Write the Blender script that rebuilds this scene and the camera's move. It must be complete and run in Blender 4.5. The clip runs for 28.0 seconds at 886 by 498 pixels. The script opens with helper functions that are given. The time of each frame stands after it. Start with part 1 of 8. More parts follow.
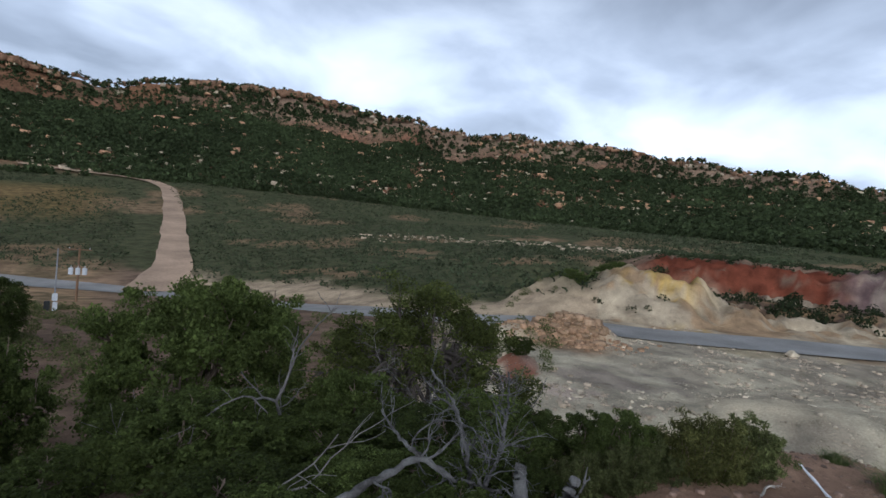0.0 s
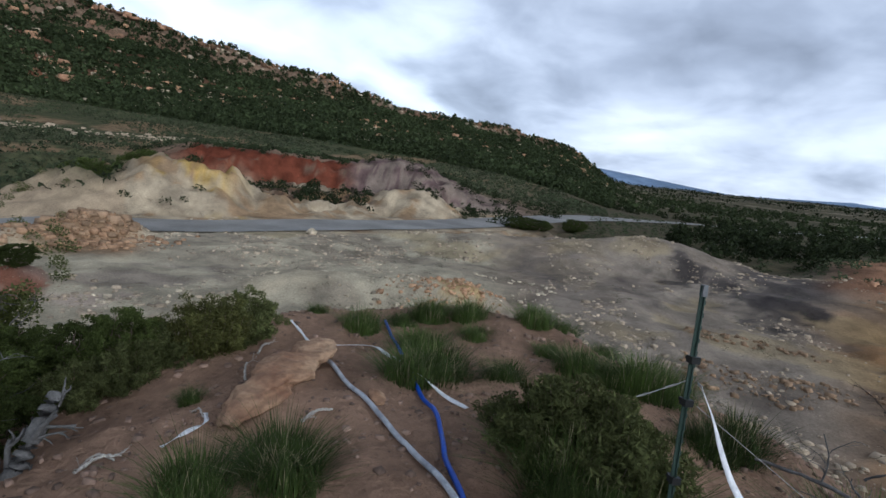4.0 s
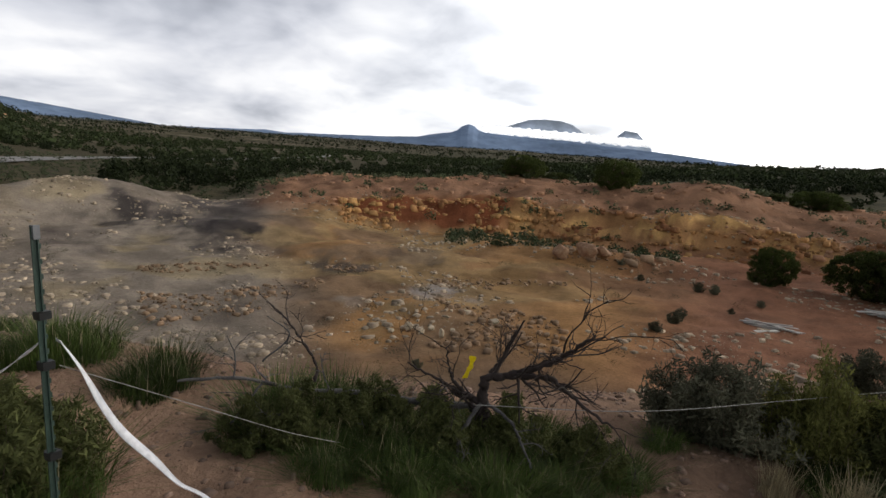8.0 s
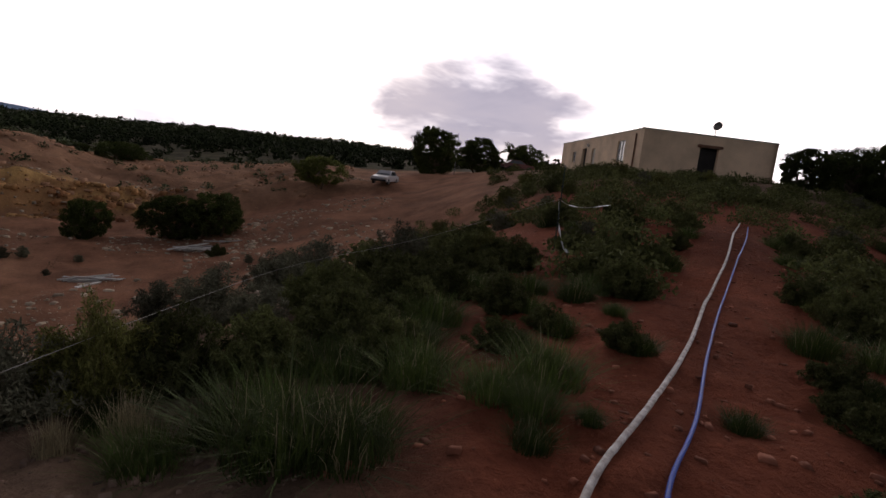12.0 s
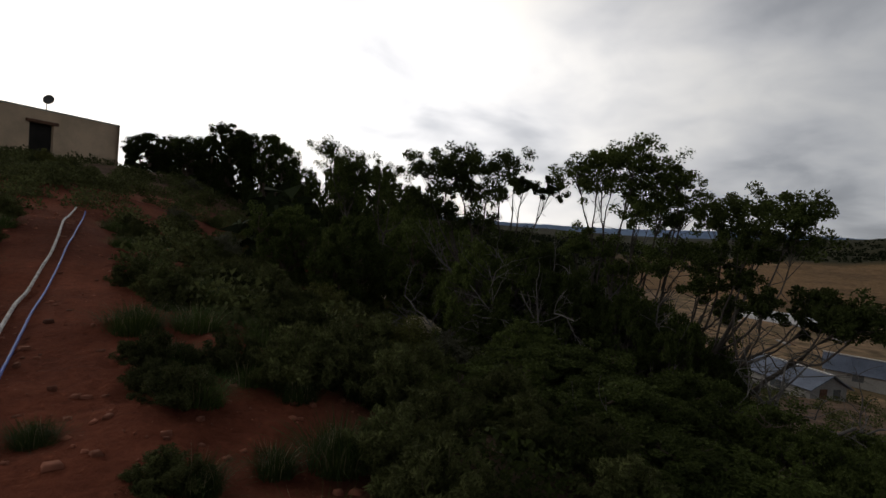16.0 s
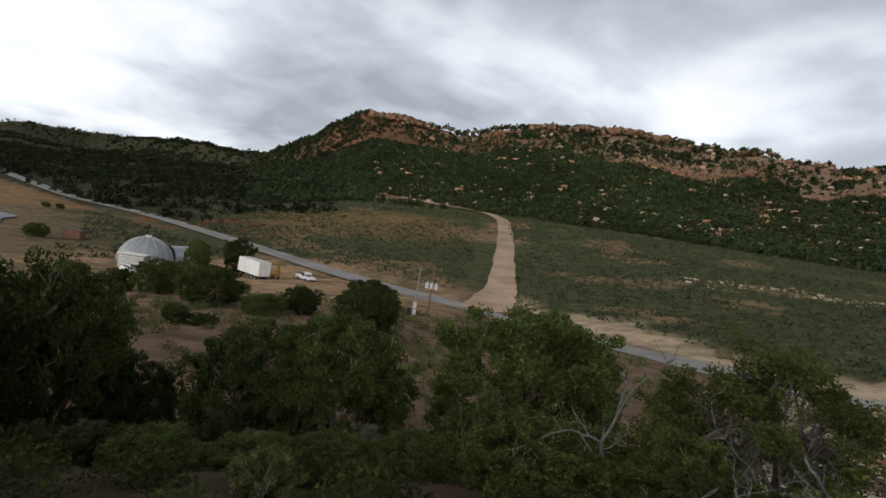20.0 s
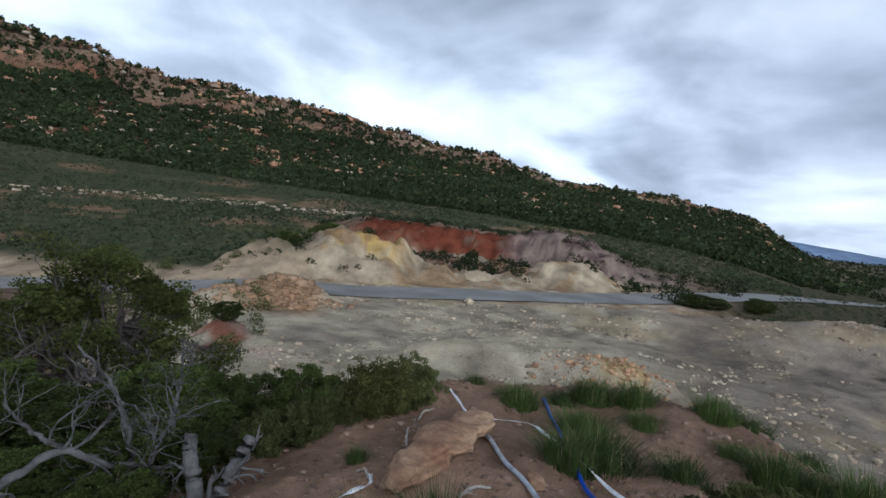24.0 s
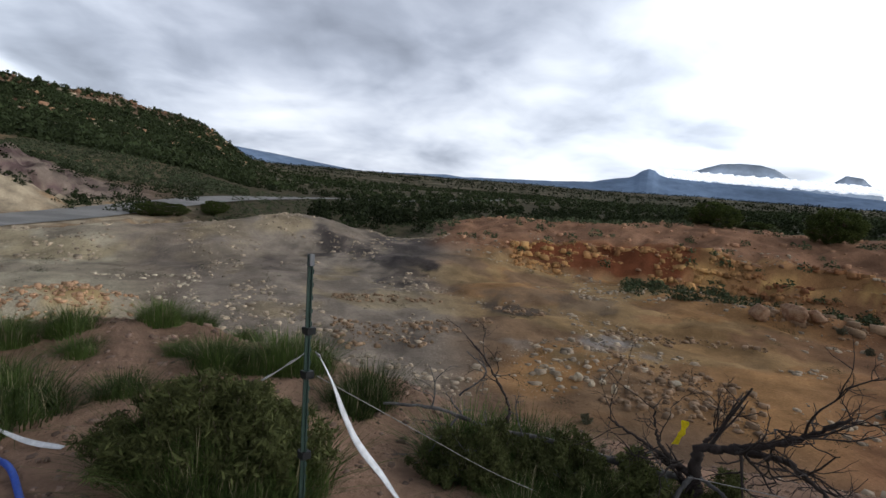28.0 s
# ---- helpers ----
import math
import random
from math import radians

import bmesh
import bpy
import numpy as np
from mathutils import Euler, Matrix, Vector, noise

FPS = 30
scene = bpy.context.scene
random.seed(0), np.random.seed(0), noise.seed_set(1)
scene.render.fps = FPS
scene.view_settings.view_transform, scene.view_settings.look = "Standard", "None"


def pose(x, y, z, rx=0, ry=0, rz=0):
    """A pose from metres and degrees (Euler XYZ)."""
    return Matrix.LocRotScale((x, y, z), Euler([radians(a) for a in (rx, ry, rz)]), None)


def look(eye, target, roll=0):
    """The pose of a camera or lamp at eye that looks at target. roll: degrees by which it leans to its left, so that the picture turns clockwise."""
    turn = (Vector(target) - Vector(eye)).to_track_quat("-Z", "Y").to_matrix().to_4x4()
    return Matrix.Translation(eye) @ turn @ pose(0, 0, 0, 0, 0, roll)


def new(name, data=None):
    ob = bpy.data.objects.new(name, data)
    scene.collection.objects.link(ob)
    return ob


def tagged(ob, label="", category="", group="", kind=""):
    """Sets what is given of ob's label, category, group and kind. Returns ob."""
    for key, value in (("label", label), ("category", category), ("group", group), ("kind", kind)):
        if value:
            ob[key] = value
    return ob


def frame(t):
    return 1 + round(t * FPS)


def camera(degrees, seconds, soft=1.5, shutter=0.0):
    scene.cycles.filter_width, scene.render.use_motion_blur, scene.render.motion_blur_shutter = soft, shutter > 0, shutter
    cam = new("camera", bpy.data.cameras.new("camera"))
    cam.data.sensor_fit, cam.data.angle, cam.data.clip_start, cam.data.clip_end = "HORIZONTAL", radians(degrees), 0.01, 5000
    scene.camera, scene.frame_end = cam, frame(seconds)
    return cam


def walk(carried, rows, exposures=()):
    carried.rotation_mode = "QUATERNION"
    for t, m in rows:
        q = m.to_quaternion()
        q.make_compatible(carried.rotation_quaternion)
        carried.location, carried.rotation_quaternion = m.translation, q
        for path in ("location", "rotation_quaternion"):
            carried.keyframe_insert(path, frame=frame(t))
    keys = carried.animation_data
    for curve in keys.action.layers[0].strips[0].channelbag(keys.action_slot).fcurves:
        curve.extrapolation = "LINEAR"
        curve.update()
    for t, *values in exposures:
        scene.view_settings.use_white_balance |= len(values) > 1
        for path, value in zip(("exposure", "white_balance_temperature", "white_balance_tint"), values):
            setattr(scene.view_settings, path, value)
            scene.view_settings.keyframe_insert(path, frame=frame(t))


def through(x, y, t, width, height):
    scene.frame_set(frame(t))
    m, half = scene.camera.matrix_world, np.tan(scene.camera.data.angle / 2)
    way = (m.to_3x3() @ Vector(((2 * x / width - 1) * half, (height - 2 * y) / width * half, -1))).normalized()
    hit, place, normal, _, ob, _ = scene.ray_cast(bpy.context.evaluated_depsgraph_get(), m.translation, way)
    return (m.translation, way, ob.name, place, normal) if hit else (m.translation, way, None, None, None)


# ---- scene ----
# the walk: a slow turn on the spot, the camera held out in front
cam = camera(81.0, 28.0, soft=1.5)
TURN = [  # seconds, eye x y z, heading clockwise from +y, tilt, lean
    (0, 0.142, 0.432, 1.577, 26.85, -1.53, 5.41),
    (0.5, 0.174, 0.366, 1.577, 35.41, -2.30, 4.79),
    (1, 0.211, 0.307, 1.574, 45.58, -3.76, 4.36),
    (1.5, 0.223, 0.302, 1.571, 49.41, -3.67, 4.51),
    (2, 0.272, 0.278, 1.576, 52.48, -4.80, 5.22),
    (2.5, 0.325, 0.232, 1.581, 58.90, -3.29, 6.51),
    (3, 0.357, 0.220, 1.593, 64.16, -7.58, 7.18),
    (3.5, 0.345, 0.189, 1.597, 70.25, -8.50, 7.57),
    (5.5, 0.430, 0.049, 1.599, 92.48, -8.96, 2.56),
    (6, 0.466, -0.005, 1.591, 100.62, -9.05, 3.47),
    (6.5, 0.494, -0.069, 1.586, 107.14, -9.40, 3.97),
    (7, 0.487, -0.150, 1.589, 113.69, -9.45, 3.93),
    (7.5, 0.467, -0.210, 1.585, 123.81, -10.07, 5.41),
    (8, 0.430, -0.247, 1.600, 132.28, -9.99, 4.37),
    (8.5, 0.400, -0.301, 1.610, 139.77, -10.32, 4.43),
    (9, 0.362, -0.370, 1.607, 147.87, -10.63, 4.30),
    (9.5, 0.289, -0.402, 1.616, 157.16, -11.30, 4.83),
    (10, 0.222, -0.424, 1.630, 166.66, -10.78, 5.49),
    (10.5, 0.161, -0.439, 1.592, 176.38, -8.59, 7.06),
    (11, 0.099, -0.454, 1.584, 182.12, -7.96, 6.66),
    (11.5, 0.074, -0.460, 1.582, 190.90, -7.75, 6.93),
    (12, 0.014, -0.439, 1.586, 199.51, -8.25, 6.54),
    (12.5, -0.073, -0.456, 1.607, 206.93, -5.96, 6.29),
    (14.5, -0.292, -0.388, 1.656, 238.71, -3.68, 4.92),
    (15, -0.309, -0.333, 1.649, 246.33, -3.10, 5.54),
    (15.5, -0.367, -0.257, 1.654, 253.10, -2.80, 6.00),
    (16, -0.472, -0.118, 1.654, 262.48, -2.91, 5.38),
    (16.5, -0.533, -0.091, 1.616, 274.41, -2.44, 5.59),
    (17, -0.510, 0.116, 1.583, 288.61, -3.38, 5.95),
    (17.5, -0.472, 0.262, 1.583, 301.22, -4.29, 5.76),
    (18, -0.398, 0.403, 1.573, 312.60, -4.62, 6.14),
    (18.5, -0.330, 0.393, 1.589, 323.81, -4.12, 7.74),
    (19, -0.282, 0.402, 1.593, 332.76, -3.45, 8.53),
    (19.5, -0.209, 0.413, 1.599, 341.18, -3.18, 8.51),
    (20, -0.137, 0.405, 1.603, 352.65, -2.13, 9.50),
    (20.5, -0.022, 0.355, 1.589, 362.63, -2.41, 9.48),
    (21, 0.041, 0.357, 1.590, 370.27, -2.17, 9.26),
    (21.5, 0.059, 0.382, 1.589, 377.84, -2.15, 9.67),
    (23.5, 0.301, 0.216, 1.606, 409.30, -1.03, 7.64),
    (24, 0.323, 0.211, 1.606, 417.70, -2.51, 6.67),
    (24.5, 0.330, 0.178, 1.615, 426.33, -4.19, 5.44),
    (25, 0.385, 0.129, 1.606, 436.44, -6.08, 5.16),
    (25.5, 0.425, 0.079, 1.603, 446.20, -6.73, 4.94),
    (26, 0.438, 0.043, 1.600, 454.35, -6.95, 5.15),
    (26.5, 0.448, 0.031, 1.601, 458.52, -7.16, 4.93),
    (27, 0.509, -0.000, 1.591, 462.75, -6.90, 4.41),
    (27.5, 0.536, -0.038, 1.582, 469.54, -7.16, 4.43),
    (28, 0.543, -0.038, 1.580, 473.39, -6.73, 5.07),
]


def heading(az, el=0.0):
    """Unit vector towards a heading (clockwise from +y) and an elevation, in degrees."""
    a, e = radians(az), radians(el)
    return Vector((math.sin(a) * math.cos(e), math.cos(a) * math.cos(e), math.sin(e)))


rows = []
for t, ex, ey, ez, az, el, lean in TURN:
    eye = Vector((ex, ey, ez))
    rows.append((t, look(eye, eye + heading(az, el) * 10, lean)))
EXPOSURES = [
    (0.0, 0.0, 5600, 8), (3.5, 0.0, 5600, 7), (6.0, -0.05, 6300, 9), (8.0, -0.05, 6800, 10), (9.0, -0.35, 6800, 11), (10.0, -0.1, 6800, 16), (10.5, -0.55, 6700, 17), (11.0, -0.95, 6700, 17), (12.0, -1.0, 6800, 22),
    (12.5, -1.0, 6800, 19), (14.5, -1.55, 6800, 10), (15.5, -1.4, 6800, 10), (16.5, -0.95, 6850, 9), (17.0, -0.6, 6900, 8), (17.5, -0.35, 6900, 8), (18.5, -0.15, 6900, 8), (20.0, -0.1, 6600, 8), (21.5, -0.1, 6100, 8), (23.5, 0.0, 5600, 7), (26.0, -0.1, 5900, 8), (28.0, -0.1, 6200, 9),
]
walk(cam, rows, EXPOSURES)

# ---------- sky and sun ----------
SUN_AZ, SUN_EL = 205.0, 32.0
world = bpy.data.worlds.new("overcast_sky")
scene.world = world
world.use_nodes = True
wt = world.node_tree
wt.nodes.clear()


def wnode(kind, **values):
    n = wt.nodes.new(kind)
    for key, value in values.items():
        if key in n.inputs:
            n.inputs[key].default_value = value
    return n


def wmath(op, a, b=None, clamp=False):
    n = wt.nodes.new("ShaderNodeMath")
    n.operation, n.use_clamp = op, clamp
    for i, v in enumerate((a, b)):
        if v is None:
            continue
        if isinstance(v, (int, float)):
            n.inputs[i].default_value = v
        else:
            wt.links.new(v, n.inputs[i])
    return n.outputs[0]


def wramp(fac, stops):
    n = wt.nodes.new("ShaderNodeValToRGB")
    while len(n.color_ramp.elements) < len(stops):
        n.color_ramp.elements.new(0.5)
    for e, (pos, col) in zip(n.color_ramp.elements, stops):
        e.position, e.color = pos, (*col, 1)
    wt.links.new(fac, n.inputs[0])
    return n.outputs[0]


def wmix(fac, a, b, blend="MIX"):
    n = wt.nodes.new("ShaderNodeMix")
    n.data_type, n.blend_type = "RGBA", blend
    for sock, v in ((n.inputs[0], fac), (n.inputs[6], a), (n.inputs[7], b)):
        if isinstance(v, (int, float)):
            sock.default_value = v
        elif isinstance(v, tuple):
            sock.default_value = (*v, 1)
        else:
            wt.links.new(v, sock)
    return n.outputs[2]


sky = wt.nodes.new("ShaderNodeTexSky")
sky.sky_type, sky.sun_disc = "NISHITA", False
sky.sun_elevation, sky.sun_rotation = radians(SUN_EL), radians(SUN_AZ)
coord = wt.nodes.new("ShaderNodeTexCoord")
split = wt.nodes.new("ShaderNodeSeparateXYZ")
wt.links.new(coord.outputs["Generated"], split.inputs[0])
lift = wmath("ADD", wmath("MAXIMUM", split.outputs[2], 0.0), 0.28)
flat = wt.nodes.new("ShaderNodeCombineXYZ")
wt.links.new(wmath("DIVIDE", split.outputs[0], lift), flat.inputs[0])
wt.links.new(wmath("DIVIDE", split.outputs[1], lift), flat.inputs[1])


def cloud(scale, detail, rough, shift, distortion=0.3):
    mp = wt.nodes.new("ShaderNodeMapping")
    mp.inputs["Location"].default_value = shift
    mp.inputs["Scale"].default_value = (scale, scale, 1)
    wt.links.new(flat.outputs[0], mp.inputs[0])
    n = wnode("ShaderNodeTexNoise", Scale=1.0, Detail=detail, Roughness=rough, Distortion=distortion)
    wt.links.new(mp.outputs[0], n.inputs["Vector"])
    return n.outputs[0]


# layered cloud deck: broad banks, then ragged undersides
deck = wmath("ADD", wmath("MULTIPLY", cloud(0.95, 4, 0.48, (3.1, 1.7, 0), 0.5), 0.7),
             wmath("MULTIPLY", cloud(3.0, 5, 0.5, (7.3, 4.9, 0), 0.3), 0.3))
# thin bright cloud on the side of the veiled sun
dot = wt.nodes.new("ShaderNodeVectorMath")
dot.operation = "DOT_PRODUCT"
wt.links.new(coord.outputs["Generated"], dot.inputs[0])
dot.inputs[1].default_value = heading(SUN_AZ + 9, 8)
veil = wt.nodes.new("ShaderNodeMapRange")
veil.interpolation_type = "SMOOTHSTEP"
veil.inputs["From Min"].default_value, veil.inputs["From Max"].default_value = 0.05, 0.85
wt.links.new(dot.outputs["Value"], veil.inputs[0])
glow = veil.outputs[0]
cover = wmath("ADD", deck, wmath("MULTIPLY", glow, 0.12))
grey = wramp(cover, [(0.34, (0.36, 0.39, 0.45)), (0.44, (0.56, 0.60, 0.68)), (0.51, (0.78, 0.82, 0.90)),
                     (0.60, (1.0, 1.03, 1.08)), (0.8, (1.3, 1.28, 1.22))])
bg = wt.nodes.new("ShaderNodeBackground")
nishita = wmix(1.0, sky.outputs[0], (0.1, 0.1, 0.1), "MULTIPLY")
both = wmix(0.93, nishita, grey)
lit = wmix(1.0, both, wmix(glow, (1.0, 1.0, 1.0), (2.6, 2.5, 2.4)), "MULTIPLY")
# added dimming of the deck overhead, mostly out of view, to darken the ground
thick = wt.nodes.new("ShaderNodeMapRange")
thick.interpolation_type = "SMOOTHSTEP"
thick.inputs["From Min"].default_value, thick.inputs["From Max"].default_value = 0.26, 0.78
wt.links.new(split.outputs[2], thick.inputs[0])
lit = wmix(1.0, lit, wmix(thick.outputs[0], (0.92, 0.92, 0.92), (0.12, 0.125, 0.14)), "MULTIPLY")
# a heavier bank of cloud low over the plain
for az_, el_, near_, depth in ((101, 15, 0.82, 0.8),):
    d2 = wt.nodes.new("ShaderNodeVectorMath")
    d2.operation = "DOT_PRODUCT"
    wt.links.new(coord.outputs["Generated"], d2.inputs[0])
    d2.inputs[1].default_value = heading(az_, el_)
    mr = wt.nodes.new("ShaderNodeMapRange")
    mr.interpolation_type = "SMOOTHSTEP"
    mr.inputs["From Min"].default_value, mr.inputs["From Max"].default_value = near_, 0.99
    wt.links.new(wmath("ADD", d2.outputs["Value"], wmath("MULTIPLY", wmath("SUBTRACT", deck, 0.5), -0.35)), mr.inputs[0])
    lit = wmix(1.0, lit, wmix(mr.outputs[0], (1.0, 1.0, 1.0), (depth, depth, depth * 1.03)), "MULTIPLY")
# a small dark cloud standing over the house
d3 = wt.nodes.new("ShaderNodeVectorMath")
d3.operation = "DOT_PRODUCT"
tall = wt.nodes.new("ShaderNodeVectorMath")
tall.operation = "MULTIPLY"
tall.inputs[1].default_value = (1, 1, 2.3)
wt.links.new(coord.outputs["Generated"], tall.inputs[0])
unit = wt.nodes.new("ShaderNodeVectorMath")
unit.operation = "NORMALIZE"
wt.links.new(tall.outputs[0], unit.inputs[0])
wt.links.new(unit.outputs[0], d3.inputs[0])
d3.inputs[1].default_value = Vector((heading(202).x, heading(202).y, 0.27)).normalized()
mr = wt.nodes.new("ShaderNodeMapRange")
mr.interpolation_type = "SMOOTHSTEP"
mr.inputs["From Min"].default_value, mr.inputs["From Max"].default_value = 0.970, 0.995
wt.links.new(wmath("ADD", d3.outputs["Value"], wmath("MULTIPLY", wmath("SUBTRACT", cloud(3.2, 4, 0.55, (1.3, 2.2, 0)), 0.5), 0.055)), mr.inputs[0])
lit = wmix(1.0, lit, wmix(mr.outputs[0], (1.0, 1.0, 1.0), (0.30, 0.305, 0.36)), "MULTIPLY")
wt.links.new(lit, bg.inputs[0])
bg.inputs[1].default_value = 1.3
out = wt.nodes.new("ShaderNodeOutputWorld")
wt.links.new(bg.outputs[0], out.inputs[0])

sun = new("sun", bpy.data.lights.new("sun", "SUN"))
sun.data.energy, sun.data.angle, sun.data.color = 0.5, radians(30), (1.0, 0.95, 0.88)
sun.matrix_world = look(heading(SUN_AZ, SUN_EL) * 100, (0, 0, 0))

# ---------- materials ----------
MATS = {}


def material(name, base, rough=0.9, dark=None, light=None, scale=3.0, fine=40.0, bump=0.3, metal=0.0, attr=None,
             spec=0.3, patch=0.5, island=0.0, through=0.0, bump_size=0.02, cracks=0.0, stripes=0.0):
    """A procedural surface: base colour, darker and lighter patches at a broad scale, fine grain and relief."""
    if name in MATS:
        return MATS[name]
    m = bpy.data.materials.new(name)
    m.use_nodes = True
    nt = m.node_tree
    b = nt.nodes["Principled BSDF"]
    b.inputs["Roughness"].default_value = rough
    b.inputs["Metallic"].default_value = metal
    b.inputs["Specular IOR Level"].default_value = spec

    def mix(fac, a, c, blend="MIX"):
        n = nt.nodes.new("ShaderNodeMix")
        n.data_type, n.blend_type = "RGBA", blend
        for sock, v in ((n.inputs[0], fac), (n.inputs[6], a), (n.inputs[7], c)):
            if isinstance(v, (int, float)):
                sock.default_value = v
            elif isinstance(v, tuple):
                sock.default_value = (*v, 1)
            else:
                nt.links.new(v, sock)
        return n.outputs[2]

    def ramp(fac, lo, hi):
        n = nt.nodes.new("ShaderNodeMapRange")
        n.inputs["From Min"].default_value, n.inputs["From Max"].default_value = lo, hi
        nt.links.new(fac, n.inputs[0])
        return n.outputs[0]

    geo = nt.nodes.new("ShaderNodeNewGeometry")
    tc = nt.nodes.new("ShaderNodeTexCoord")

    def noise_at(s, detail=4.0, rough_=0.6):
        n = nt.nodes.new("ShaderNodeTexNoise")
        n.inputs["Scale"].default_value, n.inputs["Detail"].default_value = s, detail
        n.inputs["Roughness"].default_value = rough_
        nt.links.new(tc.outputs["Object"], n.inputs["Vector"])
        return n.outputs[0]

    if attr:
        a = nt.nodes.new("ShaderNodeAttribute")
        a.attribute_name = attr
        col = a.outputs["Color"]
    else:
        col = mix(0.0, base, base)
    dark = dark or tuple(c * 0.55 for c in base)
    light = light or tuple(min(1, c * 1.45) for c in base)
    big, small = noise_at(scale), noise_at(fine, 6.0, 0.7)
    if attr:
        lo = mix(1.0, col, (0.5, 0.48, 0.47), "MULTIPLY")
        hi = mix(1.0, col, (1.38, 1.34, 1.28), "MULTIPLY")
    else:
        lo, hi = dark, light
    c1 = mix(ramp(big, 0.35, 0.65), lo, hi)
    col = mix(patch, col, c1)
    c2 = mix(ramp(small, 0.3, 0.7), mix(1.0, col, (0.68, 0.68, 0.68), "MULTIPLY"), mix(1.0, col, (1.3, 1.3, 1.3), "MULTIPLY"))
    col = mix(0.7, col, c2)
    if attr:  # stones and clods, two sizes
        for sz, lo_, hi_ in ((0.9, 0.63, 0.72), (2.6, 0.6, 0.68), (8.0, 0.6, 0.68), (26.0, 0.62, 0.72)):
            spk = noise_at(sz, 8.0, 0.75)
            col = mix(ramp(spk, lo_, hi_), col, mix(1.0, col, (1.45, 1.45, 1.42), "MULTIPLY"))
            col = mix(ramp(spk, 0.40, 0.30), col, mix(1.0, col, (0.55, 0.54, 0.53), "MULTIPLY"))
    if stripes:
        w = nt.nodes.new("ShaderNodeTexWave")
        w.bands_direction = "Z"
        w.inputs["Scale"].default_value, w.inputs["Distortion"].default_value = stripes, 6.0
        nt.links.new(tc.outputs["Object"], w.inputs["Vector"])
        col = mix(0.45, col, mix(w.outputs[1], mix(1.0, col, (0.55, 0.5, 0.5), "MULTIPLY"), mix(1.0, col, (1.3, 1.3, 1.25), "MULTIPLY")))
    if island:
        for out_ in (geo.outputs["Random Per Island"], nt.nodes.new("ShaderNodeObjectInfo").outputs["Random"]):
            k = mix(out_, (1 - island,) * 3, (1 + island,) * 3)
            col = mix(1.0, col, k, "MULTIPLY")
    nt.links.new(col, b.inputs["Base Color"])
    height = small
    if cracks:
        v = nt.nodes.new("ShaderNodeTexVoronoi")
        v.feature = "DISTANCE_TO_EDGE"
        v.inputs["Scale"].default_value = cracks
        nt.links.new(tc.outputs["Object"], v.inputs["Vector"])
        height = mix(0.5, small, ramp(v.outputs[0], 0.0, 0.06))
    if bump:
        bp = nt.nodes.new("ShaderNodeBump")
        bp.inputs["Strength"].default_value, bp.inputs["Distance"].default_value = bump, bump_size
        nt.links.new(height, bp.inputs["Height"])
        nt.links.new(bp.outputs[0], b.inputs["Normal"])
    if through:
        tr = nt.nodes.new("ShaderNodeBsdfTranslucent")
        nt.links.new(col, tr.inputs[0])
        ms = nt.nodes.new("ShaderNodeMixShader")
        ms.inputs[0].default_value = through
        nt.links.new(b.outputs[0], ms.inputs[1])
        nt.links.new(tr.outputs[0], ms.inputs[2])
        nt.links.new(ms.outputs[0], nt.nodes["Material Output"].inputs[0])
    MATS[name] = m
    return m


M_GROUND = material("earth", (0.3, 0.22, 0.16), attr="soil", scale=0.35, fine=9.0, bump=0.9, bump_size=0.07, patch=0.7, spec=0.03)
M_ASPHALT = material("asphalt", (0.23, 0.222, 0.21), 0.85, scale=0.15, fine=6.0, patch=0.5, bump=0.2)
M_DIRT = material("dirt_track", (0.38, 0.265, 0.18), scale=0.08, fine=2.0, patch=0.5, bump=0.1, bump_size=0.03)
M_LEAF = material("juniper_leaf", (0.068, 0.088, 0.023), 0.8, scale=1.3, fine=12, island=0.42, through=0.38, bump=0, spec=0.15)
M_LEAF_Y = material("pinyon_leaf", (0.12, 0.14, 0.036), 0.8, scale=1.3, fine=12, island=0.42, through=0.42, bump=0, spec=0.15)
M_FAR_TREE = material("far_tree", (0.024, 0.032, 0.013), 0.9, scale=0.02, fine=0.6, island=0.45, bump=0, spec=0.1)
M_SAGE = material("sagebrush", (0.066, 0.082, 0.042), 0.9, scale=0.03, fine=1.0, island=0.45, bump=0, spec=0.1)
M_BARK = material("bark", (0.16, 0.12, 0.09), 0.95, scale=4, fine=50, bump=0.8, stripes=0.0)
M_DEADWOOD = material("grey_deadwood", (0.15, 0.138, 0.128), 0.9, scale=6, fine=60, bump=0.6)
M_PALE_ROCK = material("pale_rock", (0.34, 0.27, 0.19), 0.9, scale=0.8, fine=8, island=0.3, bump=0.6, bump_size=0.04)
M_RED_ROCK = material("red_rock", (0.34, 0.19, 0.11), 0.9, scale=0.8, fine=8, island=0.3, bump=0.6, bump_size=0.04)


# ---------- small builders ----------
def raw_mesh(name, verts, faces, smooth=False):
    """A mesh from an array of vertices and an array of faces with equal corner counts."""
    verts, faces = np.asarray(verts, np.float32), np.asarray(faces, np.int32)
    me = bpy.data.meshes.new(name)
    me.vertices.add(len(verts))
    me.vertices.foreach_set("co", verts.ravel())
    n, k = faces.shape
    me.loops.add(n * k)
    me.polygons.add(n)
    me.loops.foreach_set("vertex_index", faces.ravel())
    me.polygons.foreach_set("loop_start", np.arange(n, dtype=np.int32) * k)
    me.polygons.foreach_set("loop_total", np.full(n, k, np.int32))
    if smooth:
        me.polygons.foreach_set("use_smooth", np.ones(n, bool))
    me.update(calc_edges=True)
    return me


